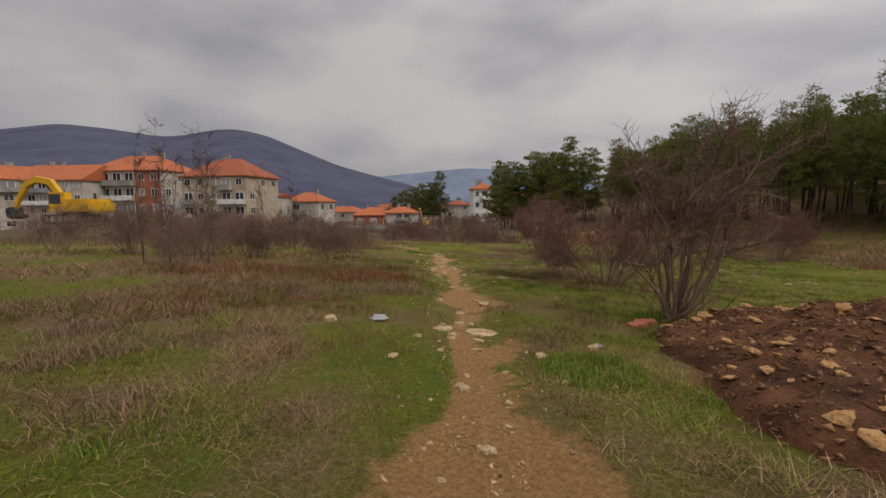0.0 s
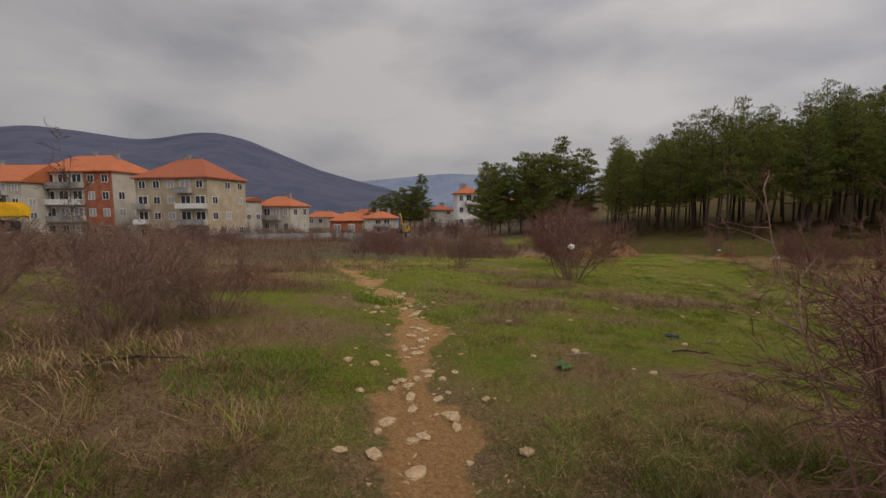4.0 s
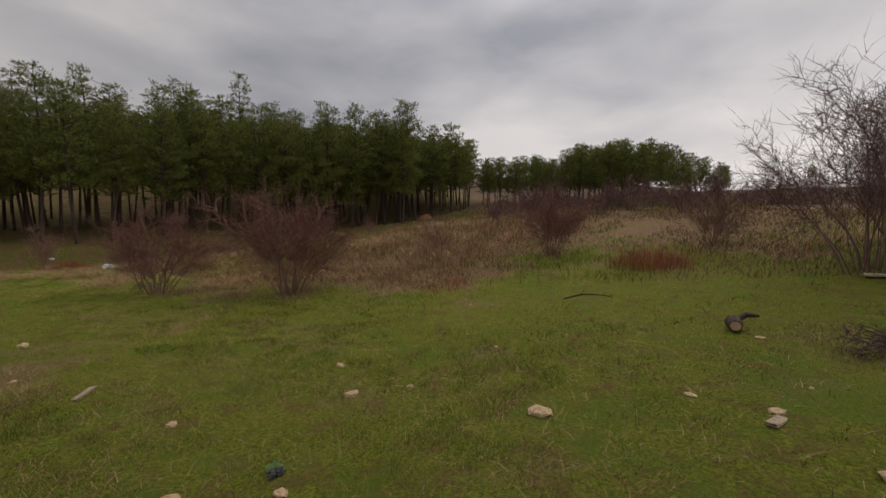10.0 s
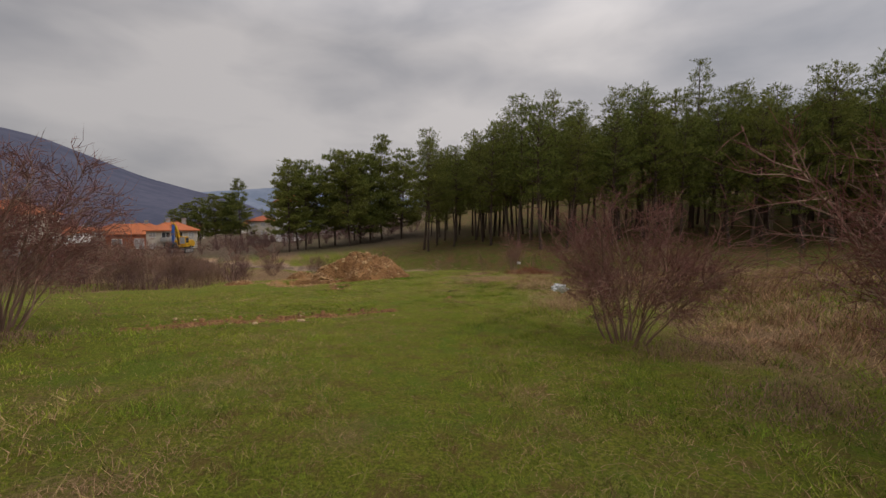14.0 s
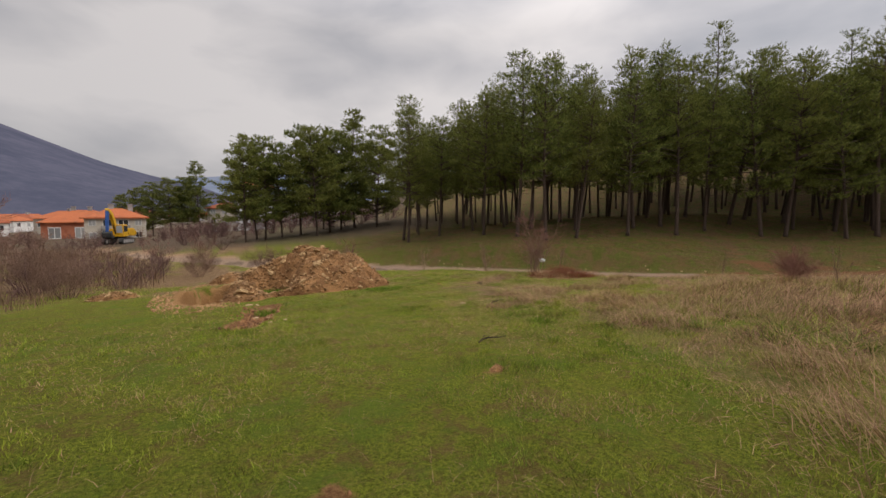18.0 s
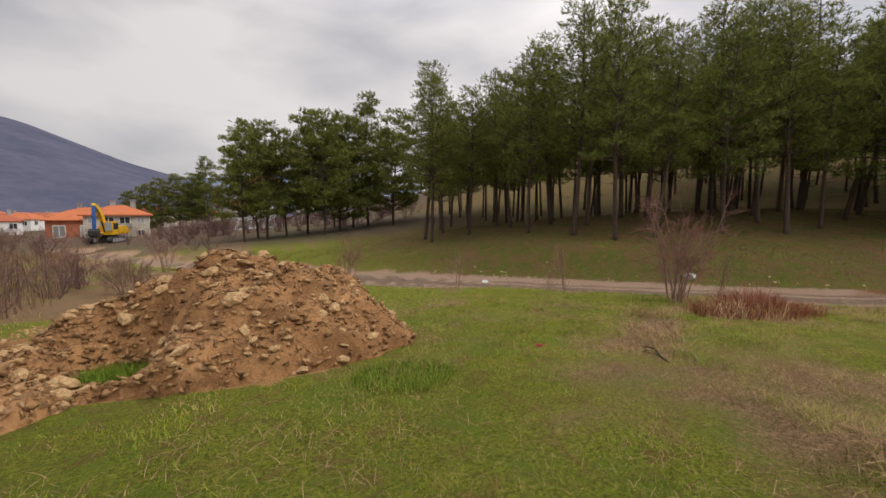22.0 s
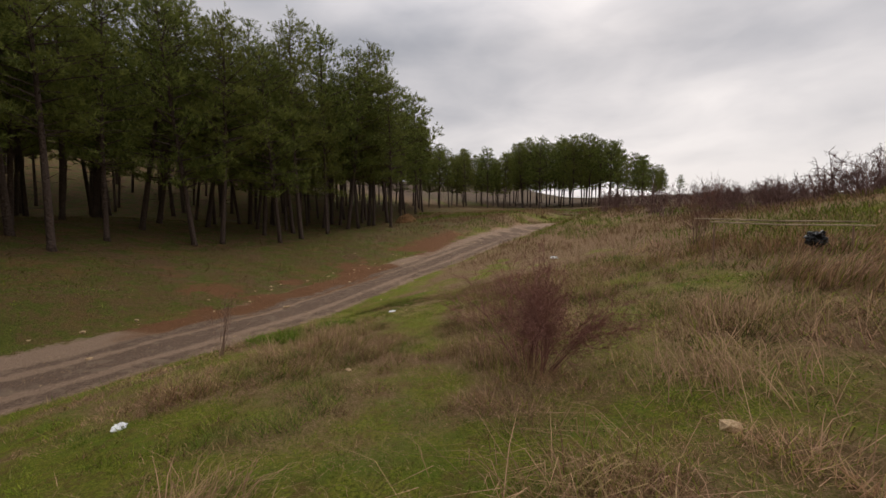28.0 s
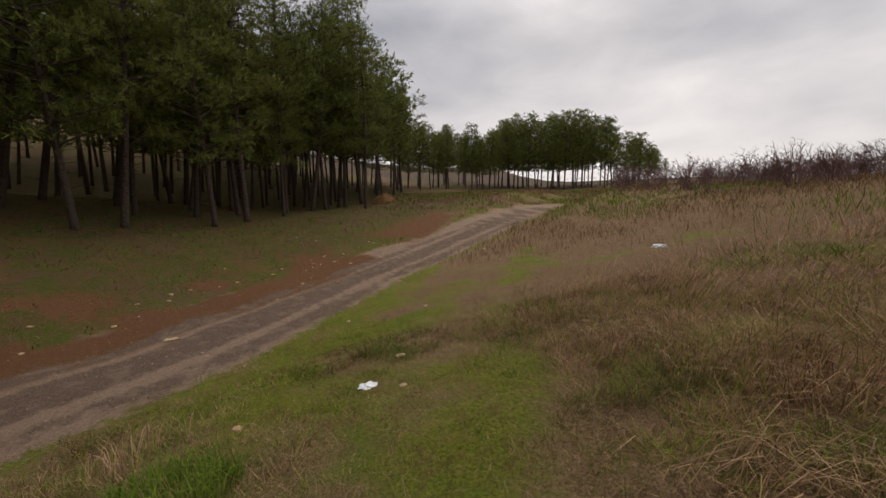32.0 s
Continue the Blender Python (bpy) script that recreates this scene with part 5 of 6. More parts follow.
def build_bare_tree():
    """The many-stemmed bare tree beside the footpath."""
    rng = random.Random(40)
    root = thing("bare_tree", 2.78, 5.05, label="many-stemmed leafless tree with crooked reddish-brown branches", category="tree")
    big_v, big_f, tv, tf = [], [], [], []
    # lean at the knee, height of the knee, lean at the tip, height of the tip, thickness at the foot
    ways = [(0.58, 0.85, 0.64, 1.75, 0.034), (0.6, 0.86, 1.2, 1.2, 0.026), (-0.14, 1.1, -0.8, 2.15, 0.03), (-0.1, 1.0, 0.9, 2.3, 0.034), (-0.6, 0.75, -0.95, 1.0, 0.026), (0.12, 1.3, 0.05, 2.8, 0.022),
            (0.42, 1.2, 1.1, 1.9, 0.026), (0.0, 1.4, -0.25, 2.4, 0.02), (0.4, 1.5, 1.3, 2.6, 0.028), (0.25, 1.5, 0.55, 2.7, 0.02), (-0.3, 1.3, -0.5, 2.3, 0.02), (0.1, 0.9, 0.7, 2.2, 0.02), (-0.2, 0.6, -0.35, 1.6, 0.018), (0.3, 0.9, 0.5, 1.9, 0.018), (0.05, 1.2, -0.1, 1.9, 0.018)]
    for n, (kx, kz, ex, ez, r) in enumerate(ways):
        kx, ex, ez = 0.92 * kx, 0.88 * ex, 0.86 * ez
        pts, deep = [], rng.uniform(-0.5, 0.5)
        for k in range(9):
            u = k / 8
            x = kx * u / 0.45 if u < 0.45 else kx + (ex - kx) * (u - 0.45) / 0.55
            z = kz * u / 0.45 if u < 0.45 else kz + (ez - kz) * (u - 0.45) / 0.55
            pts.append(Vector((x + rng.uniform(-0.03, 0.03) + 0.05 * (n % 3 - 1), deep * u + 0.04 * (n % 4 - 1.5), z - 0.06)) + Vector((rng.gauss(0, 0.045), rng.gauss(0, 0.05), 0)) * min(1, u * 2))
        tube(big_v, big_f, pts, [0.85 * r * (1 - (0.35 if n == 0 else 0.78) * k / 8) * rng.uniform(0.9, 1.1) for k in range(9)], 7)
        for b in range(4 if n in (0, 4) else 21):
            u = rng.uniform(0.35, 1.0)
            k = min(7, int(u * 8))
            at, way = pts[k].lerp(pts[k + 1], u * 8 - k), (pts[k + 1] - pts[k]).normalized()
            ln = rng.uniform(0.25, 0.8) * (1.25 - 0.5 * u)
            d = turned(rng, way + Vector((0.12, 0, 0.0)), 0.7)
            line = wander(rng, at, d, ln, 4, 0.25, 0.02)
            tube(big_v, big_f, line, [0.008, 0.006, 0.0045, 0.003, 0.0015], 3)
            for t in range(20):
                q = rng.uniform(0.1, 1.0) * 4
                k = min(3, int(q))
                p = line[k].lerp(line[k + 1], q - k)
                to, size = turned(rng, d, 0.8), ln * rng.uniform(0.15, 0.5)
                spike(tv, tf, p, p + to * size * 0.6, 0.003)
                spike(tv, tf, p + to * size * 0.5, p + to * size * 0.6 + turned(rng, to, 0.5) * size * 0.5, 0.0022)
    # thin shoots from the foot
    for _ in range(26):
        line = wander(rng, Vector((rng.gauss(0.05, 0.16), rng.gauss(0, 0.12), -0.05)), Vector((rng.gauss(0, 0.45), rng.gauss(0, 0.4), 1)), rng.uniform(0.5, 1.9), 6, 0.16)
        tube(big_v, big_f, line, [0.007, 0.0065, 0.006, 0.005, 0.004, 0.003, 0.0015], 4)
        for q in range(14):
            k = rng.randrange(1, 6)
            p = line[k].lerp(line[k + 1], rng.random())
            spike(tv, tf, p, p + turned(rng, (line[k + 1] - line[k]).normalized(), 0.8) * rng.uniform(0.1, 0.35), 0.0024)
    mesh_object("branchwork", big_v, big_f, M["twig_grey"], root)["kind"] = "stuff"
    mesh_object("twigwork", tv, tf, M["twig_brown"], root)["kind"] = "stuff"


build_bare_tree()


# ---- heaps of earth and stones ----
def stone_mesh(seed, flat=0.6, material="stone"):
    rng = random.Random(seed)
    bm = bmesh.new()
    bmesh.ops.create_icosphere(bm, subdivisions=1, radius=1.0)
    for v in bm.verts:
        v.co *= rng.uniform(0.72, 1.12)
        v.co.z *= flat
        v.co.x *= 1.25
    cut = Vector((rng.gauss(0, 1), rng.gauss(0, 1), 0.3)).normalized()
    for v in bm.verts:
        over = v.co.dot(cut) - 0.6
        if over > 0:
            v.co -= cut * over * 0.9
    me = bpy.data.meshes.new("stone")
    bm.to_mesh(me)
    bm.free()
    me.materials.append(M[material])
    return me


OCHRE_STONES = [stone_mesh(84 + k, (0.4, 0.3, 0.6, 0.45, 0.3, 0.5)[k], "ochre_stone") for k in range(6)]
STONES = [stone_mesh(60 + k, (0.4, 0.55, 0.7, 0.5, 0.3, 0.62)[k]) for k in range(6)]
HEAP_STONES = [stone_mesh(66 + k, (0.4, 0.55, 0.7, 0.5, 0.35, 0.62)[k], "heap_stone") for k in range(6)]


def lay_stone(x, y, size, k, turn, sink=0.3, parent=None, z=None, tilt=(0, 0), name="stone"):
    ob = new(name, (HEAP_STONES if parent and x > 6 else OCHRE_STONES if parent else STONES)[k % 6])
    ground = ground_z(x, y) if z is None else z
    m = pose(x, y, ground + size * (0.5 - sink) * 0.6, tilt[0], tilt[1], turn) @ Matrix.Scale(size, 4)
    if parent:
        ob.parent = parent
        m = parent.matrix_world.inverted() @ m
    ob.matrix_basis = m
    return ob


def build_heap(name, cx, cy, rx, ry, high, material, stones, sizes, seed, label, low_tail=0.0, crumb="crumb", rim=0.0, grit=0.055):
    """A dumped heap of earth with stones lying in it."""
    rng = random.Random(seed)
    root = thing(name, cx, cy, label=label, category="heap")
    base = root.matrix_world.translation

    def top(x, y):
        r = np.hypot(x / rx, y / ry) * (1 + 0.3 * (fractal(x + cx, y + cy, 1.1, seed + 2) - 0.5))
        body = np.clip(1 - r ** 1.5, 0, 1) ** 0.9 * high
        if low_tail:
            t = np.hypot((x + low_tail) / 0.75, (y + 0.5) / 2.0)
            body = np.maximum(body, np.clip(1 - t**1.6, 0, 1) * high * 0.32)
            body = body * smooth(np.hypot(x + 0.95, y + 1.0), 0.2, 0.85)
        lump = fractal(x + cx, y + cy, 0.8, seed) - 0.4 + 0.5 * (fractal(x + cx, y + cy, 0.22, seed + 1) - 0.5)
        return height(x + cx, y + cy) - base.z - 0.14 + body * (0.92 + 0.4 * lump) + 0.22 * lump * smooth(body, 0.0, 0.3) + 0.16 * smooth(body, 0, 0.1)

    ext = 1.25
    xs, ys = np.arange(-rx * ext - low_tail, rx * ext + 0.01, 0.06), np.arange(-ry * ext, ry * ext + 0.01, 0.06)
    gx, gy = np.meshgrid(xs, ys)
    gz = top(gx.ravel(), gy.ravel())
    n, a = len(xs), None
    i, j = np.meshgrid(np.arange(n - 1), np.arange(len(ys) - 1))
    a = (j * n + i).ravel()
    body = flat_mesh("earth", np.stack([gx.ravel(), gy.ravel(), gz], 1), np.stack([a, a + 1, a + n + 1, a + n], 1).ravel(), np.full(len(a), 4), material)
    body.parent = root
    body.data.polygons.foreach_set("use_smooth", np.ones(len(a), bool))
    spots = []
    for k in range(stones):
        t, r = rng.uniform(0, 6.28), math.sqrt(rng.random()) * 0.98
        if rng.random() < rim:
            r = rng.uniform(0.84, 1.02)
        x, y = rx * r * math.cos(t), ry * r * math.sin(t)
        if low_tail and rng.random() < 0.2:
            x, y = x * 0.3 - low_tail, y * 0.9 - 0.5
        spots.append((x, y, (sizes[0] + (sizes[1] - sizes[0]) * rng.random() ** 1.8) * (1.0 if rng.random() < 0.85 else 1.6)))
    tops = top(np.array([p[0] for p in spots]), np.array([p[1] for p in spots]))
    for (x, y, size), z in zip(spots, tops):
        lay_stone(cx + x, cy + y, size, rng.randrange(6), rng.uniform(0, 360), 0.2, root, base.z + float(z), (rng.uniform(-30, 30), rng.uniform(-30, 30)))
    # crumbs, too many to pick apart
    gen = np.random.default_rng(seed)
    count = int(3000 * rx * ry * (1.15 if grit < 0.03 else 1.35))
    t, r = gen.uniform(0, 6.28, count), np.sqrt(gen.random(count)) * 1.06
    x, y = rx * r * np.cos(t), ry * r * np.sin(t)
    if low_tail:
        side = gen.random(count) < 0.22
        x, y = np.where(side, x * 0.34 - low_tail, x), np.where(side, y - 0.5, y)
    s = 0.006 + grit * gen.random(count) ** 2.5
    v = np.stack([x, y, top(x, y)], 1)[:, None] + gen.uniform(-1.4, 1.4, (count, 4, 3)) * s[:, None, None] * np.array([1, 1, 0.7])
    corners = ((np.arange(count) * 4)[:, None] + np.array([[0, 1, 2, 0, 2, 3, 0, 3, 1, 1, 3, 2]])).ravel()
    crumbs = flat_mesh("gravel", v.reshape(-1, 3), corners, np.full(4 * count, 3), M[crumb])
    crumbs.parent = root
    crumbs["kind"] = "stuff"


build_heap("earth_heap", 12.9, 37.2, 2.35, 1.95, 1.12, M["clod"], 300, (0.03, 0.1), 70, "heap of yellow-brown earth and broken stone beside a pit", low_tail=1.55)
build_heap("molehill", 13.84, 28.0, 0.2, 0.17, 0.07, M["clod"], 3, (0.01, 0.02), 75, "small mound of fresh orange earth on the lawn", grit=0.02)
build_heap("rubble_pile", 7.9, 38.7, 0.7, 0.45, 0.2, M["clod"], 24, (0.04, 0.09), 74, "small pile of pale rubble beside the pit")
build_heap("rubble_pile", 10.7, 42.3, 0.9, 0.6, 0.3, M["clod"], 30, (0.04, 0.09), 72, "small pile of pale rubble beyond the pit")
build_heap("dirt_heap", 67.6, 32.0, 1.5, 1.1, 0.8, M["clod"], 30, (0.04, 0.1), 73, "heap of brown earth at the edge of the pines")
build_heap("spoil_heap", 4.4, 2.75, 2.7, 3.0, 0.62, M["clod_red"], 300, (0.02, 0.085), 71, "low heap of dark red earth with ochre stones", crumb="crumb_red", rim=0.3, grit=0.024)


def build_stones():
    rng = random.Random(80)
    # flat slabs and single stones that stand out
    slabs = ((-1.3, 4.6, 0.09, 2), (1.35, 3.75, 0.06, 3), (-0.44, 3.4, 0.05, 0), (0.8, 3.45, 0.055, 1), (0.12, 2.83, 0.05, 2), (-0.14, 14.1, 0.05, 0), (0.11, 14.8, 0.05, 1), (2.29, 13.6, 0.05, 3), (0.55, 5.96, 0.1, 4), (-1.46, 7.65, 0.06, 4), (-0.98, 7.73, 0.07, 4), (1.14, 8.44, 0.08, 4),
             (7.99, 12.42, 0.075, 2), (9.52, 12.9, 0.1, 0), (9.56, 14.6, 0.07, 5), (8.93, 10.9, 0.085, 4), (10.43, 15.2, 0.06, 3), (7.68, 10.95, 0.065, 4), (7.54, 11.44, 0.04, 1), (8.09, 14.31, 0.045, 0), (9.9, 14.15, 0.04, 2), (10.08, 11.64, 0.05, 4), (8.64, 15.69, 0.05, 1), (1.18, 11.58, 0.04, 2), (-0.52, 11.26, 0.06, 1), (3.41, 12.41, 0.05, 3), (-0.79, 11.26, 0.05, 2),
             (10.1, 19.85, 0.08, 1), (15.27, 31.6, 0.07, 4), (25.25, 31.2, 0.08, 2), (23.1, 29.5, 0.06, 0), (37.6, 37.0, 0.12, 4), (32.95, 34.5, 0.05, 1), (15.1, 36.6, 0.065, 2), (14.4, 36.0, 0.06, 5), (15.3, 37.4, 0.07, 1), (14.8, 36.3, 0.05, 0), (15.2, 37.0, 0.045, 3), (14.0, 35.7, 0.05, 4), (10.1, 25.55, 0.07, 3), (9.35, 25.5, 0.06, 3), (11.55, 32.7, 0.06, 2), (11.75, 32.3, 0.045, 0), (11.4, 32.0, 0.04, 0))
    for x, y, size, k in slabs:
        tagged(lay_stone(x, y, size, k, rng.uniform(0, 360), 0.15), "pale weathered limestone lying in the grass", "stone", "stones on the ground")
    line = np.array(FOOTPATH)
    for _ in range(120):
        u = rng.betavariate(1.0, 1.1) * 21
        k = int(np.searchsorted(line[:, 1], u)) - 1
        k = max(0, min(k, len(line) - 2))
        t = (u - line[k, 1]) / (line[k + 1, 1] - line[k, 1])
        x = line[k, 0] + t * (line[k + 1, 0] - line[k, 0]) + rng.gauss(0, 0.34)
        tagged(lay_stone(x, u, rng.uniform(0.018, 0.055), rng.randrange(6), rng.uniform(0, 360), 0.2, tilt=(rng.uniform(-12, 12), rng.uniform(-12, 12))), "pale broken stone lying on the footpath", "stone", "stones on the footpath")
    for _ in range(60):
        y = rng.uniform(9.5, 18.5)
        x = float(np.interp(y, line[:, 1], line[:, 0])) + rng.gauss(0, 0.25)
        tagged(lay_stone(x, y, rng.uniform(0.035, 0.075), rng.choice((0, 4)), rng.uniform(0, 360), 0.3), "pale flat stone set in the footpath", "stone", "stones on the footpath")
    # broken stone along the far edge of the track
    for _ in range(70):
        k = rng.randrange(3, 9)
        (ax, ay, _a), (bx, by, _b) = ROAD[k], ROAD[k + 1]
        t, off = rng.random(), rng.uniform(1.9, 3.2)
        ln = math.hypot(bx - ax, by - ay)
        tagged(lay_stone(ax + (bx - ax) * t - (by - ay) / ln * off, ay + (by - ay) * t + (bx - ax) / ln * off, rng.uniform(0.025, 0.08), rng.randrange(6), rng.uniform(0, 360), 0.2), "pale broken stone on the edge of the track", "stone", "stones along the track")
    for x0, x1, y0, y1, count in ((4, 13, 9, 20, 14), (1, 4, 9, 16, 7), (28, 52, 26, 40, 36), (8.0, 12, 25.6, 26.6, 10), (11.2, 12, 31.6, 34, 7)):
        for _ in range(count):
            x, y = rng.uniform(x0, x1), rng.uniform(y0, y1)
            tagged(lay_stone(x, y, rng.uniform(0.02, 0.075), rng.randrange(6), rng.uniform(0, 360), 0.2), "small pale stone lying on the ground", "stone", "stones on the ground")


build_stones()


def lay_slab(x, y, long, wide, thick, turn, seed):
    """A flat broken flagstone, sunk in the path."""
    rng = random.Random(seed)
    bm = bmesh.new()
    ring = [(math.cos(a) * long / 2 * rng.uniform(0.75, 1.1), math.sin(a) * wide / 2 * rng.uniform(0.75, 1.1)) for a in (0.1, 0.9, 1.7, 2.5, 3.4, 4.3, 5.3)]
    f = bm.faces.new([bm.verts.new((p, q, 0)) for p, q in ring])
    up = bmesh.ops.extrude_face_region(bm, geom=[f])
    for v in up["geom"]:
        if isinstance(v, bmesh.types.BMVert):
            v.co = Vector((v.co.x * 0.95, v.co.y * 0.95, thick + rng.gauss(0, thick * 0.08)))
    bmesh.ops.recalc_face_normals(bm, faces=bm.faces[:])
    bmesh.ops.bevel(bm, geom=bm.edges[:], offset=thick * 0.18, segments=2, affect="EDGES")
    ob = part("flagstone", bm, M["stone"], None)
    ob.matrix_basis = pose(x, y, ground_z(x, y) - thick * 0.45, rng.uniform(-3, 3), rng.uniform(-3, 3), turn)
    tagged(ob, "flat broken tan flagstone sunk in the footpath", "stone", "stones on the footpath")


for k, (sx, sy, sl, sw, st) in enumerate(((-0.04, 4.46, 0.32, 0.16, 8), (0.38, 4.34, 0.46, 0.28, -15), (0.14, 4.72, 0.16, 0.11, 40), (0.05, 4.12, 0.13, 0.1, 70), (0.3, 4.05, 0.12, 0.08, 10), (-0.28, 4.05, 0.1, 0.07, 30), (-0.05, 3.72, 0.09, 0.07, 0), (0.18, 5.3, 0.14, 0.1, 20), (-0.1, 6.1, 0.15, 0.1, 60), (0.1, 7.2, 0.16, 0.1, 15), (-0.05, 9.4, 0.2, 0.13, 35), (0.02, 11.2, 0.18, 0.12, 5))):
    lay_slab(sx, sy, sl, sw, 0.035, st, 200 + k)


def build_gravel():
    """Grit on the footpath and the track."""
    rng = np.random.default_rng(81)
    count = 5200
    line = np.array(FOOTPATH[:10])
    u = rng.random(count) ** 1.5 * 20 - 1
    x = np.interp(u, line[:, 1], line[:, 0]) + rng.normal(0, 0.26, count)
    road = np.array(ROAD)[5:11]
    at = rng.uniform(0, len(road) - 1.001, 5000)
    k = at.astype(int)
    p = road[k, :2] + (at - k)[:, None] * (road[k + 1, :2] - road[k, :2])
    px, py = p[:, 0] + rng.normal(0, 1.2, len(p)), p[:, 1] + rng.normal(0, 1.2, len(p))
    x, y = np.r_[x, px], np.r_[u, py]
    s = np.r_[0.004 + 0.014 * rng.random(count) ** 2, 0.004 + 0.014 * rng.random(len(p)) ** 2]
    z = height(x, y)
    v = np.stack([x, y, z], 1)[:, None] + rng.uniform(-1.4, 1.4, (len(x), 4, 3)) * s[:, None, None] * np.array([1, 1, 0.5])
    v[:, 3, 2] = z + s * 0.8
    corners = ((np.arange(len(x)) * 4)[:, None] + np.array([[0, 1, 3, 1, 2, 3, 2, 0, 3]])).ravel()
    ob = flat_mesh("path_gravel", v.reshape(-1, 3), corners, np.full(3 * len(x), 3), M["grit"])
    tagged(ob, "small pale grit on the footpath and track", "gravel", kind="stuff")


build_gravel()


def build_clods():
    """Loose clods thrown up along the shallow trenches and round the pit."""
    rng = np.random.default_rng(82)
    xs, ys = [], []
    for a, b, w in TRENCHES:
        t = rng.random(900)
        xs.append(a[0] + (b[0] - a[0]) * t + rng.normal(0, w * 0.55, 900))
        ys.append(a[1] + (b[1] - a[1]) * t + rng.normal(0, w * 0.55, 900))
    lay_clods(rng, np.concatenate(xs), np.concatenate(ys), M["crumb_red"], "loose red-brown clods along the shallow trenches")
    t, r = rng.uniform(0, 6.28, 1800), rng.uniform(1.02, 1.5, 1800)
    lay_clods(rng, 10.35 + 0.9 * r * np.cos(t), 38.4 + 3.2 * r * np.sin(t), M["crumb"], "loose ochre clods round the rim of the pit")


def lay_clods(rng, x, y, material, label):
    n = len(x)
    s = 0.005 + 0.034 * rng.random(n) ** 3.2
    v = np.stack([x, y, height(x, y) + s * 0.2], 1)[:, None] + np.array([[-1, -1, -0.6], [1, -0.9, -0.5], [0.9, 1, -0.6], [-1, 0.9, -0.5], [-0.6, -0.5, 0.7], [0.6, -0.6, 0.6], [0.5, 0.6, 0.8], [-0.5, 0.6, 0.6]]) * s[:, None, None] + rng.normal(0, 0.38, (n, 8, 3)) * s[:, None, None]
    quads = np.array([[0, 1, 5, 4, 1, 2, 6, 5, 2, 3, 7, 6, 3, 0, 4, 7, 4, 5, 6, 7]])
    ob = flat_mesh("loose_clods", v.reshape(-1, 3), ((np.arange(n) * 8)[:, None] + quads).ravel(), np.full(5 * n, 4), material)
    tagged(ob, label, "earth", kind="stuff")


build_clods()


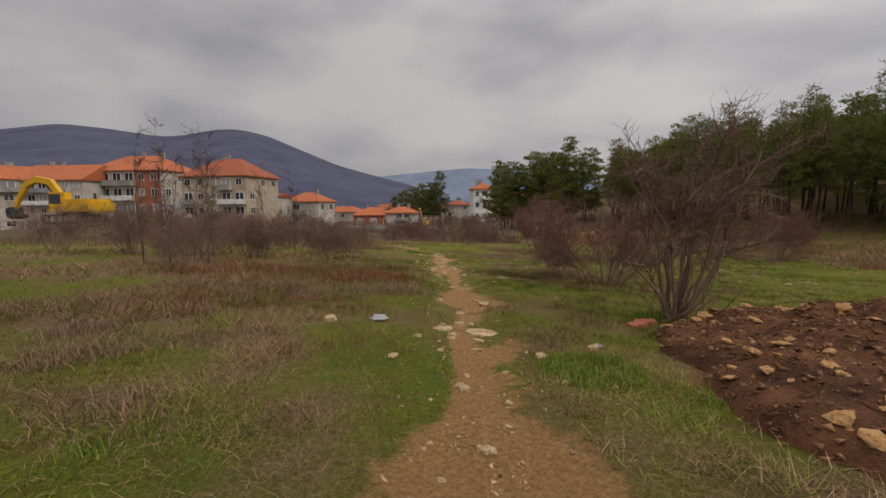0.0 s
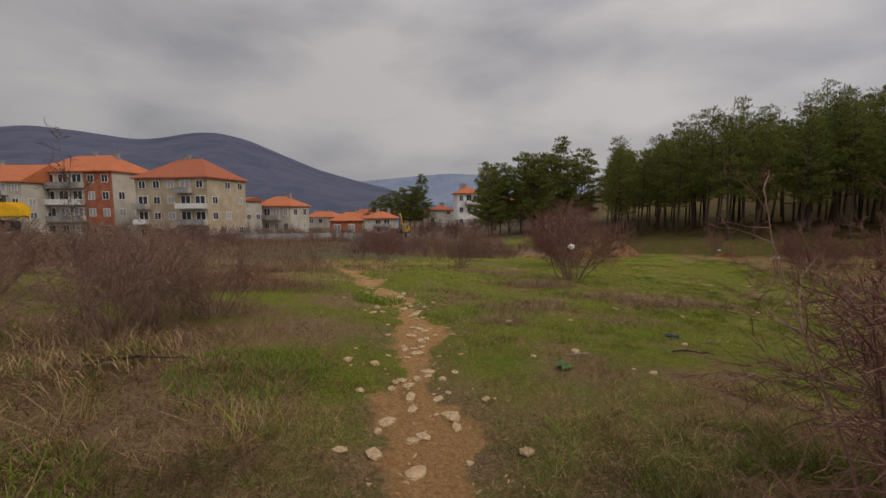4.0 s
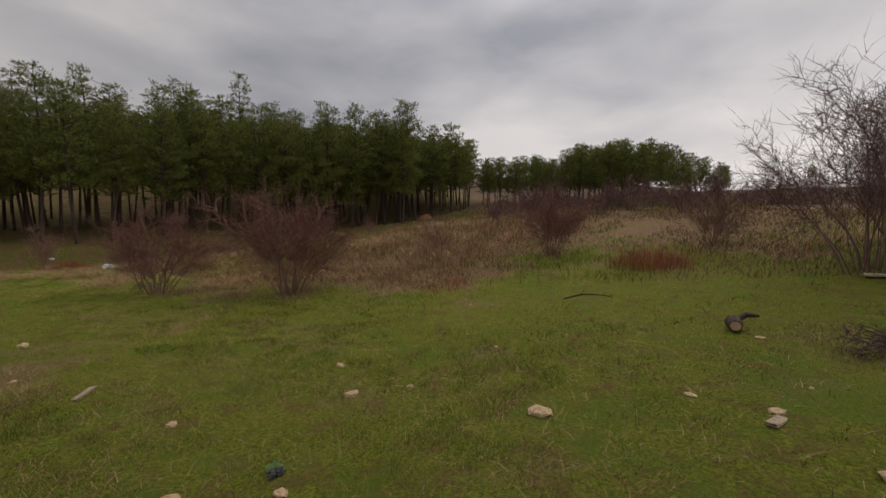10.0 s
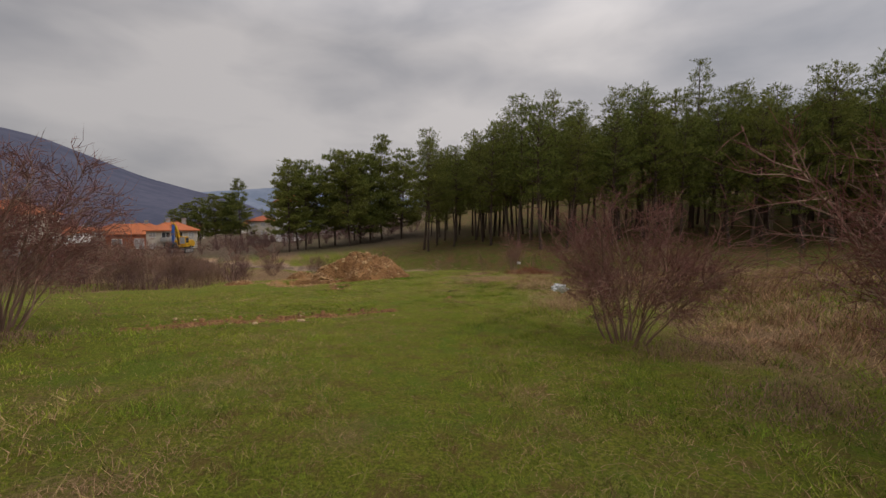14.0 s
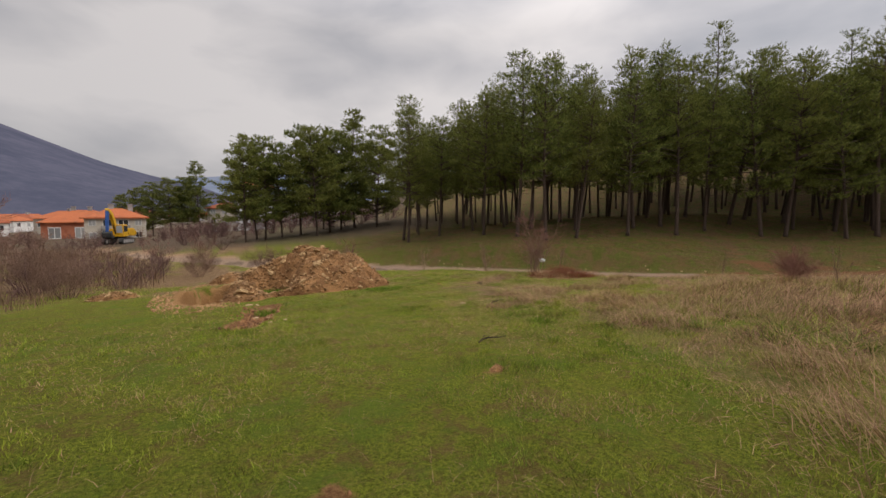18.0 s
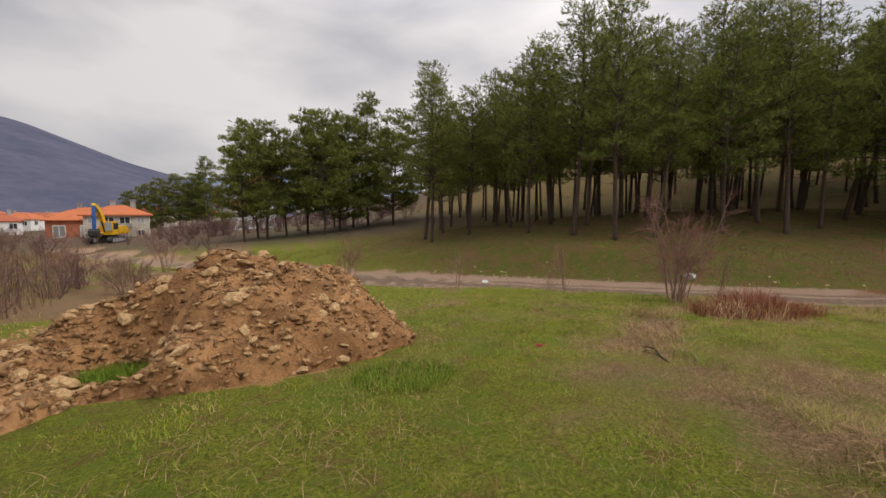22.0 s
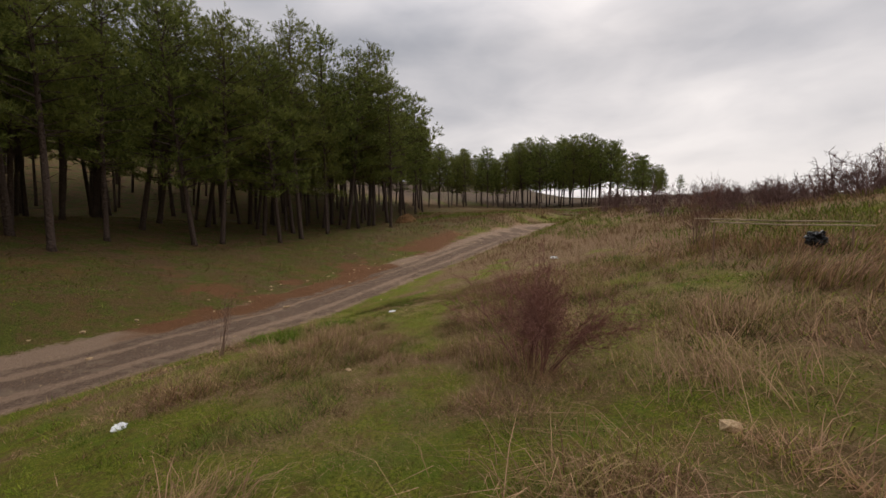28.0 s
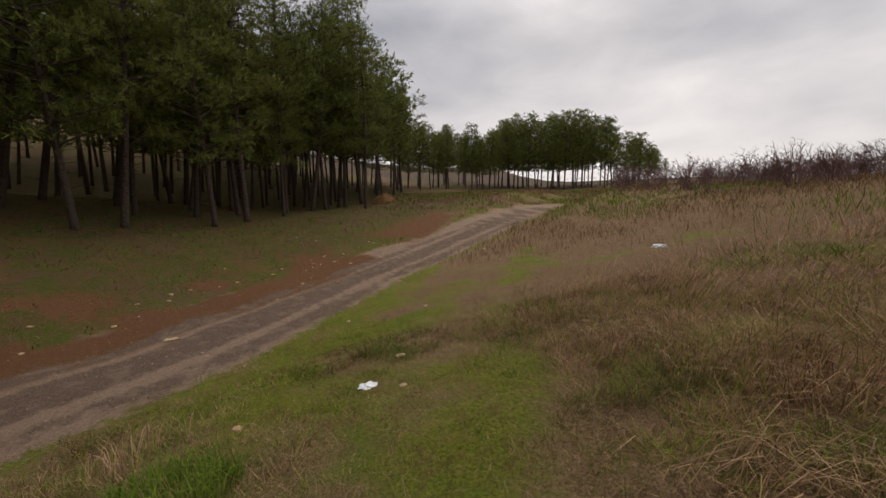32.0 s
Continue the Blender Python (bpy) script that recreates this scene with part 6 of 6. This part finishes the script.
# ---- houses ----
def make_house(name, x, y, turn, wide, deep, eave, rise, base, wall, roof, storeys, bays, label, balconies=(), gable=False, brick_bays=(), chimneys=2, overhang=0.6):
    """A house whose front looks to its own -y; eave and base are heights in the world, balconies are (storey, first bay, last bay)."""
    root = thing(name, x, y, base, turn, label, "house")
    high = eave - base
    w, d = wide / 2, deep / 2
    part("wall", box(bmesh.new(), -w, w, -d, d, 0, high), wall, root)
    step = high / storeys
    bm = bmesh.new()
    a, b = w + overhang, d + overhang
    if gable:
        pts = [(-a, -b, high), (a, -b, high), (a, b, high), (-a, b, high), (-a, 0, high + rise), (a, 0, high + rise)]
        quads = [(0, 1, 5, 4), (2, 3, 4, 5), (0, 4, 3), (1, 2, 5), (3, 2, 1, 0)]
    else:
        r = max(0.2, a - b * 0.9)
        pts = [(-a, -b, high), (a, -b, high), (a, b, high), (-a, b, high), (-r, 0, high + rise), (r, 0, high + rise)]
        quads = [(0, 1, 5, 4), (2, 3, 4, 5), (3, 0, 4), (1, 2, 5), (3, 2, 1, 0)]
    vs = [bm.verts.new(p) for p in pts]
    for q in quads:
        bm.faces.new([vs[k] for k in q])
    low = bmesh.ops.extrude_face_region(bm, geom=[bm.faces[:][-1]])
    for v in low["geom"]:
        if isinstance(v, bmesh.types.BMVert):
            v.co.z -= 0.22
    bm.normal_update()
    roof_ob = part("roof", bm, roof, root)
    rng = random.Random(int(abs(x * 13 + y * 7)))
    for k in range(chimneys):
        cx = rng.uniform(-0.6, 0.6) * wide * 0.5
        cb = box(bmesh.new(), cx - 0.4, cx + 0.4, -0.3, 0.3, high + rise * 0.5, high + rise + 0.7)
        box(cb, cx - 0.5, cx + 0.5, -0.4, 0.4, high + rise + 0.7, high + rise + 0.85)
        part("chimney", cb, M["grey"], roof_ob)
    span = wide / bays
    taken = {(s, k) for s, first, last in balconies for k in range(first, last + 1)}
    glazing = box(bmesh.new(), -0.5, 0.5, -0.02, 0.02, -0.5, 0.5)
    shared = bpy.data.meshes.new("window_pane")
    glazing.to_mesh(shared)
    glazing.free()
    shared.materials.append(M["glass"])
    framing = bmesh.new()
    for q in ((-0.56, 0.56, 0.5, 0.57), (-0.56, 0.56, -0.57, -0.5), (-0.56, -0.5, -0.5, 0.5), (0.5, 0.56, -0.5, 0.5), (-0.03, 0.03, -0.5, 0.5)):
        box(framing, q[0], q[1], -0.06, 0.06, q[2], q[3])
    frames = bpy.data.meshes.new("window_frame")
    framing.to_mesh(frames)
    framing.free()
    frames.materials.append(M["white"])

    def window(cx, cy, cz, ww, hh, side):
        f = new("window_frame", frames)
        f.parent = root
        f.matrix_basis = pose(cx, cy, cz, 0, 0, side) @ Matrix.Diagonal((ww, 1, hh, 1))
        g = new("window_pane", shared)
        g.parent = f
        return f

    for s in range(storeys):
        cz = (s + 0.52) * step
        for k in range(bays):
            cx = -w + (k + 0.5) * span
            if k in brick_bays:
                if s == 0:
                    part("brick_panel", box(bmesh.new(), cx - span / 2, cx + span / 2, -d - 0.05, -d, 0, high), M["brick"], root)
            if (s, k) in taken:
                window(cx, -d - 0.03, cz - 0.15, span * 0.62, step * 0.66, 0)
            else:
                window(cx, -d - 0.07, cz + 0.1, span * 0.42, step * 0.42, 0)
        for k in range(max(2, int(deep / 4))):
            cy = -d + (k + 0.5) * deep / max(2, int(deep / 4))
            if (k + s) % 3 != 0:
                window(w + 0.03, cy, cz + 0.1, 1.5, step * 0.42, 90)
    for s, first, last in balconies:
        x0, x1, z0 = -w + first * span + 0.1, -w + (last + 1) * span - 0.1, s * step
        slab = part("balcony", box(bmesh.new(), x0, x1, -d - 1.3, -d - 0.01, z0 - 0.12, z0 + 0.06), M["grey"], root)
        part("parapet", box(bmesh.new(), x0, x1, -d - 1.34, -d - 1.22, z0 + 0.06, z0 + step * 0.34), M["white"] if (s + first) % 2 else M["grey"], slab)
        for xx in (x0, x1 - 0.1):
            part("side_panel", box(bmesh.new(), xx, xx + 0.1, -d - 1.22, -d - 0.01, z0 + 0.06, z0 + step * 0.34), M["cream"], slab)
    return root


make_house("apartment_house", -51.5, 102.4, -10.8, 16.5, 12.5, 6.9, 4.4, -6.0, M["beige"], M["roof_old"], 4, 5, "beige four-storey apartment house with red tiled hip roof and white balconies", ((3, 3, 3), (2, 3, 4), (1, 3, 4), (2, 0, 0), (1, 0, 0)))
make_house("brick_apartment_house", -78.5, 111, -8, 20.5, 13, 8.9, 4.2, -6.0, M["cream"], M["roof"], 4, 6, "apartment house with red brick side and orange tiled roof", ((3, 1, 3), (2, 1, 3), (1, 1, 3)), brick_bays=(4, 5))
make_house("white_apartment_house", -93.5, 106, -4, 17.5, 12, 6.4, 4.0, -5.5, M["cream"], M["roof"], 4, 6, "pale rendered apartment house with orange tiled roof", ((3, 1, 4), (2, 1, 4)), gable=True)
make_house("gabled_house", -107.0, 99, 60, 16, 10, 6.6, 3.4, -5.5, M["cream"], M["roof"], 4, 4, "cream house with an orange gable roof", ((3, 1, 2),), gable=True)
make_house("cottage", -39.8, 124, -15, 11, 9, 1.3, 2.6, -6.0, M["cream"], M["roof"], 2, 4, "small cream house with orange tiled roof", ((1, 1, 2),))
make_house("annex", -47.0, 116, -10, 6, 8, 2.6, 0.8, -6.0, M["cream"], M["roof_old"], 3, 2, "plain cream annex beside the apartment house", gable=True, chimneys=0)
make_house("brick_cottage", -25.5, 150, 8, 13.5, 11, -3.2, 2.7, -8.5, M["brick"], M["roof"], 1, 3, "low red brick house with orange tiled roof")
make_house("villa", -13.0, 124, 12, 9, 8, -2.0, 1.7, -6.5, M["cream"], M["roof"], 2, 4, "cream house with orange roof behind the pines", ((1, 1, 2),))
make_house("hill_house", 11.2, 130, 6, 6.5, 7, 4.8, 2.0, -5.0, M["white"], M["roof"], 3, 3, "white house with orange roof above the scrub", ((2, 1, 2),))
make_house("hill_cottage", 4.5, 152, -6, 8, 8, 0.2, 1.6, -7.0, M["cream"], M["roof_old"], 3, 3, "cream house with a red roof among trees")
make_house("row_house", 26, 150, 4, 14, 9, 2.6, 1.8, -4.0, M["cream"], M["roof"], 3, 5, "pale house with an orange roof behind the pines", ((1, 1, 3),))
for k in range(16):
    hx, hy = -120 + (k * 37 % 100) * 1.2, 190 + (k * 53 % 90) * 2.2
    make_house("town_house", hx, hy, (k * 29) % 50 - 25, 12 + k % 4, 10, -4.2 + (k % 3) * 1.2, 2.6, -11.5, M["cream"] if k % 3 else M["white"], M["roof"] if k % 2 else M["roof_old"], 2, 3, "distant town house with an orange tiled roof", chimneys=1)["group"] = "houses of the town"


def build_garden_wall():
    root = thing("garden_wall", -17.5, 66, turn=6, label="low grey concrete garden wall with panels and posts", category="wall")
    for k in range(7):
        part("panel", box(bmesh.new(), -8.4 + k * 2.4, -6.1 + k * 2.4, -0.06, 0.06, -0.2, 1.15), M["grey"], root)
        part("post", box(bmesh.new(), -8.5 + k * 2.4, -8.3 + k * 2.4, -0.1, 0.1, -0.2, 1.3), M["grey"], root)


build_garden_wall()


# ---- machines ----
def beam(points, thick, wide):
    """A box beam along points in the x-z plane, tapering by the given thicknesses."""
    bm = bmesh.new()
    rows = []
    for k, (x, z) in enumerate(points):
        a, b = points[max(k - 1, 0)], points[min(k + 1, len(points) - 1)]
        t = Vector((b[0] - a[0], 0, b[1] - a[1])).normalized()
        n = Vector((-t.z, 0, t.x)) * thick[k] / 2
        c = Vector((x, 0, z))
        rows.append([bm.verts.new(c + s * n + Vector((0, o, 0))) for s, o in ((1, -wide / 2), (1, wide / 2), (-1, wide / 2), (-1, -wide / 2))])
    for p, q in zip(rows[:-1], rows[1:]):
        for k in range(4):
            bm.faces.new((p[k], p[(k + 1) % 4], q[(k + 1) % 4], q[k]))
    bm.faces.new(rows[0][::-1])
    bm.faces.new(rows[-1])
    bmesh.ops.recalc_face_normals(bm, faces=bm.faces[:])
    return bm


def make_excavator(x, y, z, turn, scale, boom, stick, blue_stick, label):
    root = thing("excavator", x, y, z, turn, label, "excavator")
    root.scale = (scale,) * 3
    for side in (-1.15, 1.15):
        bm = bmesh.new()
        ring = [(-1.9, 0.1), (-1.6, 0.0), (1.6, 0.0), (1.95, 0.12), (2.1, 0.45), (1.9, 0.8), (1.6, 0.9), (-1.6, 0.9), (-1.95, 0.8), (-2.1, 0.45)]
        f = bm.faces.new([bm.verts.new((a, side - 0.3, b)) for a, b in ring])
        up = bmesh.ops.extrude_face_region(bm, geom=[f])
        for v in up["geom"]:
            if isinstance(v, bmesh.types.BMVert):
                v.co.y += 0.6
        bmesh.ops.recalc_face_normals(bm, faces=bm.faces[:])
        track = part("track", bm, M["dark"], root)
        for q in range(5):
            wb = bmesh.new()
            bmesh.ops.create_cone(wb, cap_ends=True, segments=12, radius1=0.3, radius2=0.3, depth=0.66, matrix=pose(-1.5 + q * 0.75, side, 0.45, 90))
            part("roller", wb, M["grey"], track)
    part("turntable", box(bmesh.new(), -0.9, 0.9, -0.9, 0.9, 0.85, 1.15), M["dark"], root)
    part("engine_house", box(bmesh.new(), -2.9, -0.3, -1.3, 1.3, 1.15, 2.35, 0.12), M["yellow"], root)
    part("counterweight", box(bmesh.new(), -3.3, -2.75, -1.35, 1.35, 1.1, 2.1, 0.15), M["yellow"], root)
    part("deck", box(bmesh.new(), -0.35, 1.3, -1.3, 1.3, 1.15, 1.5, 0.05), M["yellow"], root)
    cab = part("cab", box(bmesh.new(), -0.3, 1.35, 0.3, 1.3, 1.5, 3.0, 0.1), M["yellow"], root)
    part("side_glass", box(bmesh.new(), -0.1, 1.15, 1.28, 1.33, 1.9, 2.8), M["glass"], cab)
    part("side_glass", box(bmesh.new(), -0.1, 1.15, 0.27, 0.32, 1.9, 2.8), M["glass"], cab)
    part("windscreen", box(bmesh.new(), 1.33, 1.38, 0.4, 1.2, 1.75, 2.85), M["glass"], cab)
    part("exhaust", box(bmesh.new(), -1.9, -1.75, -0.6, -0.45, 2.35, 2.9), M["dark"], root)
    part("boom", beam(boom, [0.4, 0.62, 0.6, 0.35], 0.42), M["yellow"], root)
    part("stick", beam(stick, [0.5, 0.4, 0.25], 0.34), M["blue"] if blue_stick else M["yellow"], root)
    ram = [(boom[0][0] + 0.2, boom[0][1] - 0.1), ((boom[1][0] + boom[2][0]) / 2, (boom[1][1] + boom[2][1]) / 2 - 0.2)]
    part("ram", beam(ram, [0.16, 0.12], 0.16), M["dark"], root)
    ex, ez = stick[-1]
    bm = bmesh.new()
    ring = [(ex - 0.1, ez + 0.1), (ex + 0.35, ez - 0.2), (ex + 0.3, ez - 0.8), (ex - 0.1, ez - 1.05), (ex - 0.6, ez - 0.9), (ex - 0.75, ez - 0.65), (ex - 0.2, ez - 0.55)]
    f = bm.faces.new([bm.verts.new((a, -0.6, b)) for a, b in ring])
    up = bmesh.ops.extrude_face_region(bm, geom=[f])
    for v in up["geom"]:
        if isinstance(v, bmesh.types.BMVert):
            v.co.y += 1.2
    bmesh.ops.recalc_face_normals(bm, faces=bm.faces[:])
    part("bucket", bm, M["dark"], root)


make_excavator(-44.5, 50.5, ground_z(-44.5, 50.5), 172, 1.25, [(0.4, 1.6), (2.4, 4.0), (3.9, 4.3), (5.4, 3.6)], [(4.9, 3.95), (6.0, 2.6), (6.7, 1.5)], False, "yellow tracked excavator with its arm stretched out")
make_excavator(-5.2, 92.5, ground_z(-5.2, 92.5), -98, 0.85, [(0.4, 1.6), (1.2, 3.6), (1.9, 4.6), (3.0, 5.3)], [(2.8, 5.2), (3.1, 3.6), (3.2, 2.0)], True, "yellow tracked excavator with a blue arm, folded")


# ---- things left lying ----
def crumpled(seed, size, flat, material, name, label, category, x, y, z=None, parts=1):
    rng = random.Random(seed)
    bm = bmesh.new()
    bmesh.ops.create_icosphere(bm, subdivisions=4, radius=1.0)
    for v in bm.verts:
        q = noise.noise(v.co * 1.9 + Vector((seed, 0, 0))) + 0.5 * noise.noise(v.co * 4.5 + Vector((0, seed, 0)))
        v.co *= size * (0.8 + 0.5 * q)
        v.co.x *= 1.3
        v.co.z *= flat
    me = bpy.data.meshes.new(name)
    bm.to_mesh(me)
    bm.free()
    me.materials.append(material)
    ob = new(name, me)
    ob.matrix_basis = pose(x, y, (ground_z(x, y) + size * flat * 0.45) if z is None else z, 0, 0, rng.uniform(0, 360))
    return tagged(ob, label, category)


crumpled(1, 0.095, 0.8, M["plastic"], "plastic_bag", "white plastic bag caught in a rosehip shrub", "bag", 4.1, 18.9, ground_z(4.1, 18.9) + 1.05)
crumpled(2, 0.1, 0.7, M["plastic"], "plastic_bag", "torn white plastic bag caught in a shrub", "bag", 13.83, 23.26, ground_z(13.83, 23.26) + 0.8)
crumpled(3, 0.13, 0.5, M["plastic"], "plastic_bag", "white plastic bag hanging low in red twigs", "bag", 21.5, 37.4, ground_z(21.5, 37.4) + 0.5)
crumpled(4, 0.1, 0.3, M["black_bag"], "plastic_bag", "black plastic bag lying on the grass", "bag", 3.53, 12.9)
crumpled(5, 0.08, 0.35, M["plastic"], "plastic_wrapper", "flattened white plastic wrapper on the grass", "litter", 27.5, 36.2)
crumpled(6, 0.09, 0.25, M["plastic"], "plastic_wrapper", "crumpled pale wrapper lying on the trail", "litter", 33.4, 33.4)
crumpled(7, 0.2, 0.45, M["blue"], "tarp_bundle", "crumpled blue plastic sheet by the hawthorn", "litter", 15.75, 6.3)
crumpled(8, 0.14, 0.5, M["plastic"], "plastic_bag", "white plastic bag on the verge under the pines", "bag", 22.3, 48.2)
# dark lump in place of a small green plant, no bag lies here
crumpled(9, 0.05, 0.5, M["black_bag"], "plastic_bag", "small dark lump standing in for a green plant on the lawn", "bag", 8.26, 14.46)
crumpled(10, 0.1, 0.5, M["plastic"], "plastic_bag", "white plastic bag caught in dry stalks", "bag", 36.2, 28.1, ground_z(36.2, 28.1) + 0.35)
crumpled(11, 0.045, 0.4, M["grey"], "slate", "dark grey flat stone by the spoil heap", "stone", 1.4, 3.8)
crumpled(12, 0.045, 0.4, M["cloth"], "cloth_scrap", "small red scrap of cloth on the grass", "litter", 16.3, 35.2)


def build_blocks():
    bm = box(bmesh.new(), -0.1, 0.1, -0.055, 0.055, 0, 0.08, 0.034)
    rng = random.Random(5)
    for v in bm.verts:
        v.co += Vector((rng.gauss(0, 0.004), rng.gauss(0, 0.004), rng.gauss(0, 0.003)))
    ob = part("grey_stone", bm, M["pale_grey"], None, soft=True)
    ob.matrix_basis = pose(-0.75, 4.6, ground_z(-0.75, 4.6) - 0.01, 2, 3, 12)
    tagged(ob, "smooth pale grey stone lying in the grass", "stone")
    for x, y, turn in ((2.18, 4.72, 25), (2.36, 4.9, -10)):
        bm = box(bmesh.new(), -0.12, 0.12, -0.06, 0.06, 0, 0.065, 0.008)
        ob = part("red_brick", bm, M["brick"], None)
        ob.matrix_basis = pose(x, y, ground_z(x, y) - 0.012, 3, -4, turn)
        tagged(ob, "old red brick lying at the foot of the bare tree", "brick", "bricks by the tree")


build_blocks()


def build_board(x, y, turn, ln, wide, thick, label):
    rng = random.Random(int(x * 100))
    bm = box(bmesh.new(), -ln / 2, ln / 2, -wide / 2, wide / 2, 0, thick, 0.006)
    for v in bm.verts:
        v.co += Vector((rng.gauss(0, 0.012), rng.gauss(0, 0.006), 0))
    ob = part("wood_board", bm, M["timber"], None)
    ob.matrix_basis = pose(x, y, ground_z(x, y) + 0.005, 0, 2, turn)
    tagged(ob, label, "board", "boards on the grass")


build_board(8.97, 17.1, 30, 0.3, 0.05, 0.03, "short pale weathered board lying on the grass")
build_board(8.71, 19.71, 20, 0.34, 0.06, 0.03, "pale split board lying on the lawn")
# board shape put in for a small tan stone
build_board(9.6, 11.2, -40, 0.2, 0.07, 0.025, "pale flat piece standing in for a small stone in the grass")
build_board(15.3, 6.8, 60, 1.1, 0.2, 0.04, "weathered wide board beside the hawthorn")
build_board(1.71, 11.69, 10, 0.3, 0.02, 0.03, "bare stick lying on the grass")


def build_log():
    root = thing("log", 12.5, 10.45, label="short charred log with a pale cut end", category="log", turn=-103)
    v, f = [], []
    tube(v, f, [(0.05, 0.2, 0.08), (0, 0.08, 0.1), (0.01, -0.06, 0.1), (0, -0.16, 0.1)], [0.05, 0.1, 0.09, 0.075], 12)
    tube(v, f, [(0, 0.1, 0.1), (0.16, 0.16, 0.2), (0.3, 0.16, 0.2)], [0.05, 0.04, 0.015], 6)
    mesh_object("bark", v, f, M["rot"], root)
    bm = bmesh.new()
    bmesh.ops.create_cone(bm, cap_ends=True, segments=14, radius1=0.06, radius2=0.06, depth=0.02, matrix=pose(0, -0.163, 0.1, 90))
    part("cut_end", bm, M["cut"], root)


build_log()


def fallen_branch(seed, x, y, turn, ln):
    rng = random.Random(seed)
    root = thing("fallen_branch", x, y, turn=turn, label="dead dark branch lying on the grass", category="branch", group="fallen branches")
    v, f = [], []
    pts = [Vector((ln * (k / 6 - 0.5), 0.12 * math.sin(k * 1.3) * ln * 0.5, 0.02 + 0.1 * ln * math.sin(math.pi * k / 6) * rng.uniform(0.4, 1))) for k in range(7)]
    tube(v, f, pts, [0.012 * (0.4 + 0.6 * ln) * w for w in (1.3, 1.4, 1.25, 1.0, 0.8, 0.6, 0.3)], 5)
    for k in range(5):
        p = pts[rng.randrange(1, 6)]
        e = p + Vector((rng.uniform(0.1, 0.35), rng.uniform(-0.3, 0.3), rng.uniform(-0.02, 0.08))) * ln
        e.z = max(e.z, 0.01)
        tube(v, f, [p, p.lerp(e, 0.5) + Vector((0, 0, 0.02)), e], [0.006 * (0.4 + 0.6 * ln), 0.004 * (0.4 + 0.6 * ln), 0.0015], 4)
    mesh_object("limb", v, f, M["rot"], root)


for k, (bx, by, bt, bl) in enumerate(((14.6, 12.1, -70, 1.1), (11.3, 9.1, 60, 1.0), (11.7, 9.3, 140, 1.1), (14.4, 29.0, 10, 0.5), (3.2, 11.9, -20, 0.45), (1.9, 14.9, 40, 0.35), (16.0, 31.6, 30, 0.4), (-2.6, 10.9, 10, 0.9), (17.2, 34.4, 70, 0.5))):
    fallen_branch(90 + k, bx, by, bt, bl)


def build_rail():
    """Two long poles laid across forked stakes in the dry grass."""
    root = thing("pole_rack", 30.15, 26.0, label="rack of two thin pale poles on short stakes in dry grass", category="rack", turn=53)
    ends = [(-1.05, 0.6), (1.05, 0.66)]
    for off, lift in ((-0.12, 0.0), (0.16, 0.07)):
        v, f = [], []
        tube(v, f, [(-1.25 + off, off, 0.6 + lift), (0, off + 0.02, 0.62 + lift), (1.25 + off, off, 0.68 + lift)], [0.014, 0.016, 0.013], 7)
        mesh_object("pole", v, f, M["timber"], root)
    for ex, ez in ends:
        v, f = [], []
        tube(v, f, [(ex, 0, -0.2), (ex, 0.02, ez)], [0.018, 0.015], 6)
        mesh_object("stake", v, f, M["twig_brown"], root)


build_rail()
crumpled(13, 0.16, 1.0, M["black_bag"], "plastic_bag", "black plastic bag hanging beside the pole rack", "bag", 29.7, 25.7, ground_z(29.7, 25.7) + 0.28)


def build_weed(x, y, size, seed):
    rng = random.Random(seed)
    root = thing("weed", x, y, label="low rosette of dark green leaves", category="plant", group="green weeds")
    for k in range(9):
        a, ln = k * 0.698 + rng.uniform(-0.2, 0.2), size * rng.uniform(0.7, 1.1)
        bm = bmesh.new()
        rows = []
        for q in range(5):
            u = q / 4
            w = ln * 0.2 * math.sin(math.pi * (0.12 + 0.86 * u))
            c = Vector((math.cos(a), math.sin(a), 0)) * ln * u + Vector((0, 0, ln * (0.75 * u - 0.6 * u * u) + 0.01))
            s = Vector((-math.sin(a), math.cos(a), 0)) * w
            rows.append((bm.verts.new(c + s + Vector((0, 0, 0.25 * w))), bm.verts.new(c), bm.verts.new(c - s + Vector((0, 0, 0.25 * w)))))
        for p, r in zip(rows[:-1], rows[1:]):
            bm.faces.new((p[0], p[1], r[1], r[0]))
            bm.faces.new((p[1], p[2], r[2], r[1]))
        part("leaf", bm, M["weed"], root, soft=True)


for k, (wx, wy, ws) in enumerate(((1.4, 11.2, 0.13), (3.9, 12.6, 0.08), (8.3, 14.5, 0.07))):
    build_weed(wx, wy, ws, 120 + k)
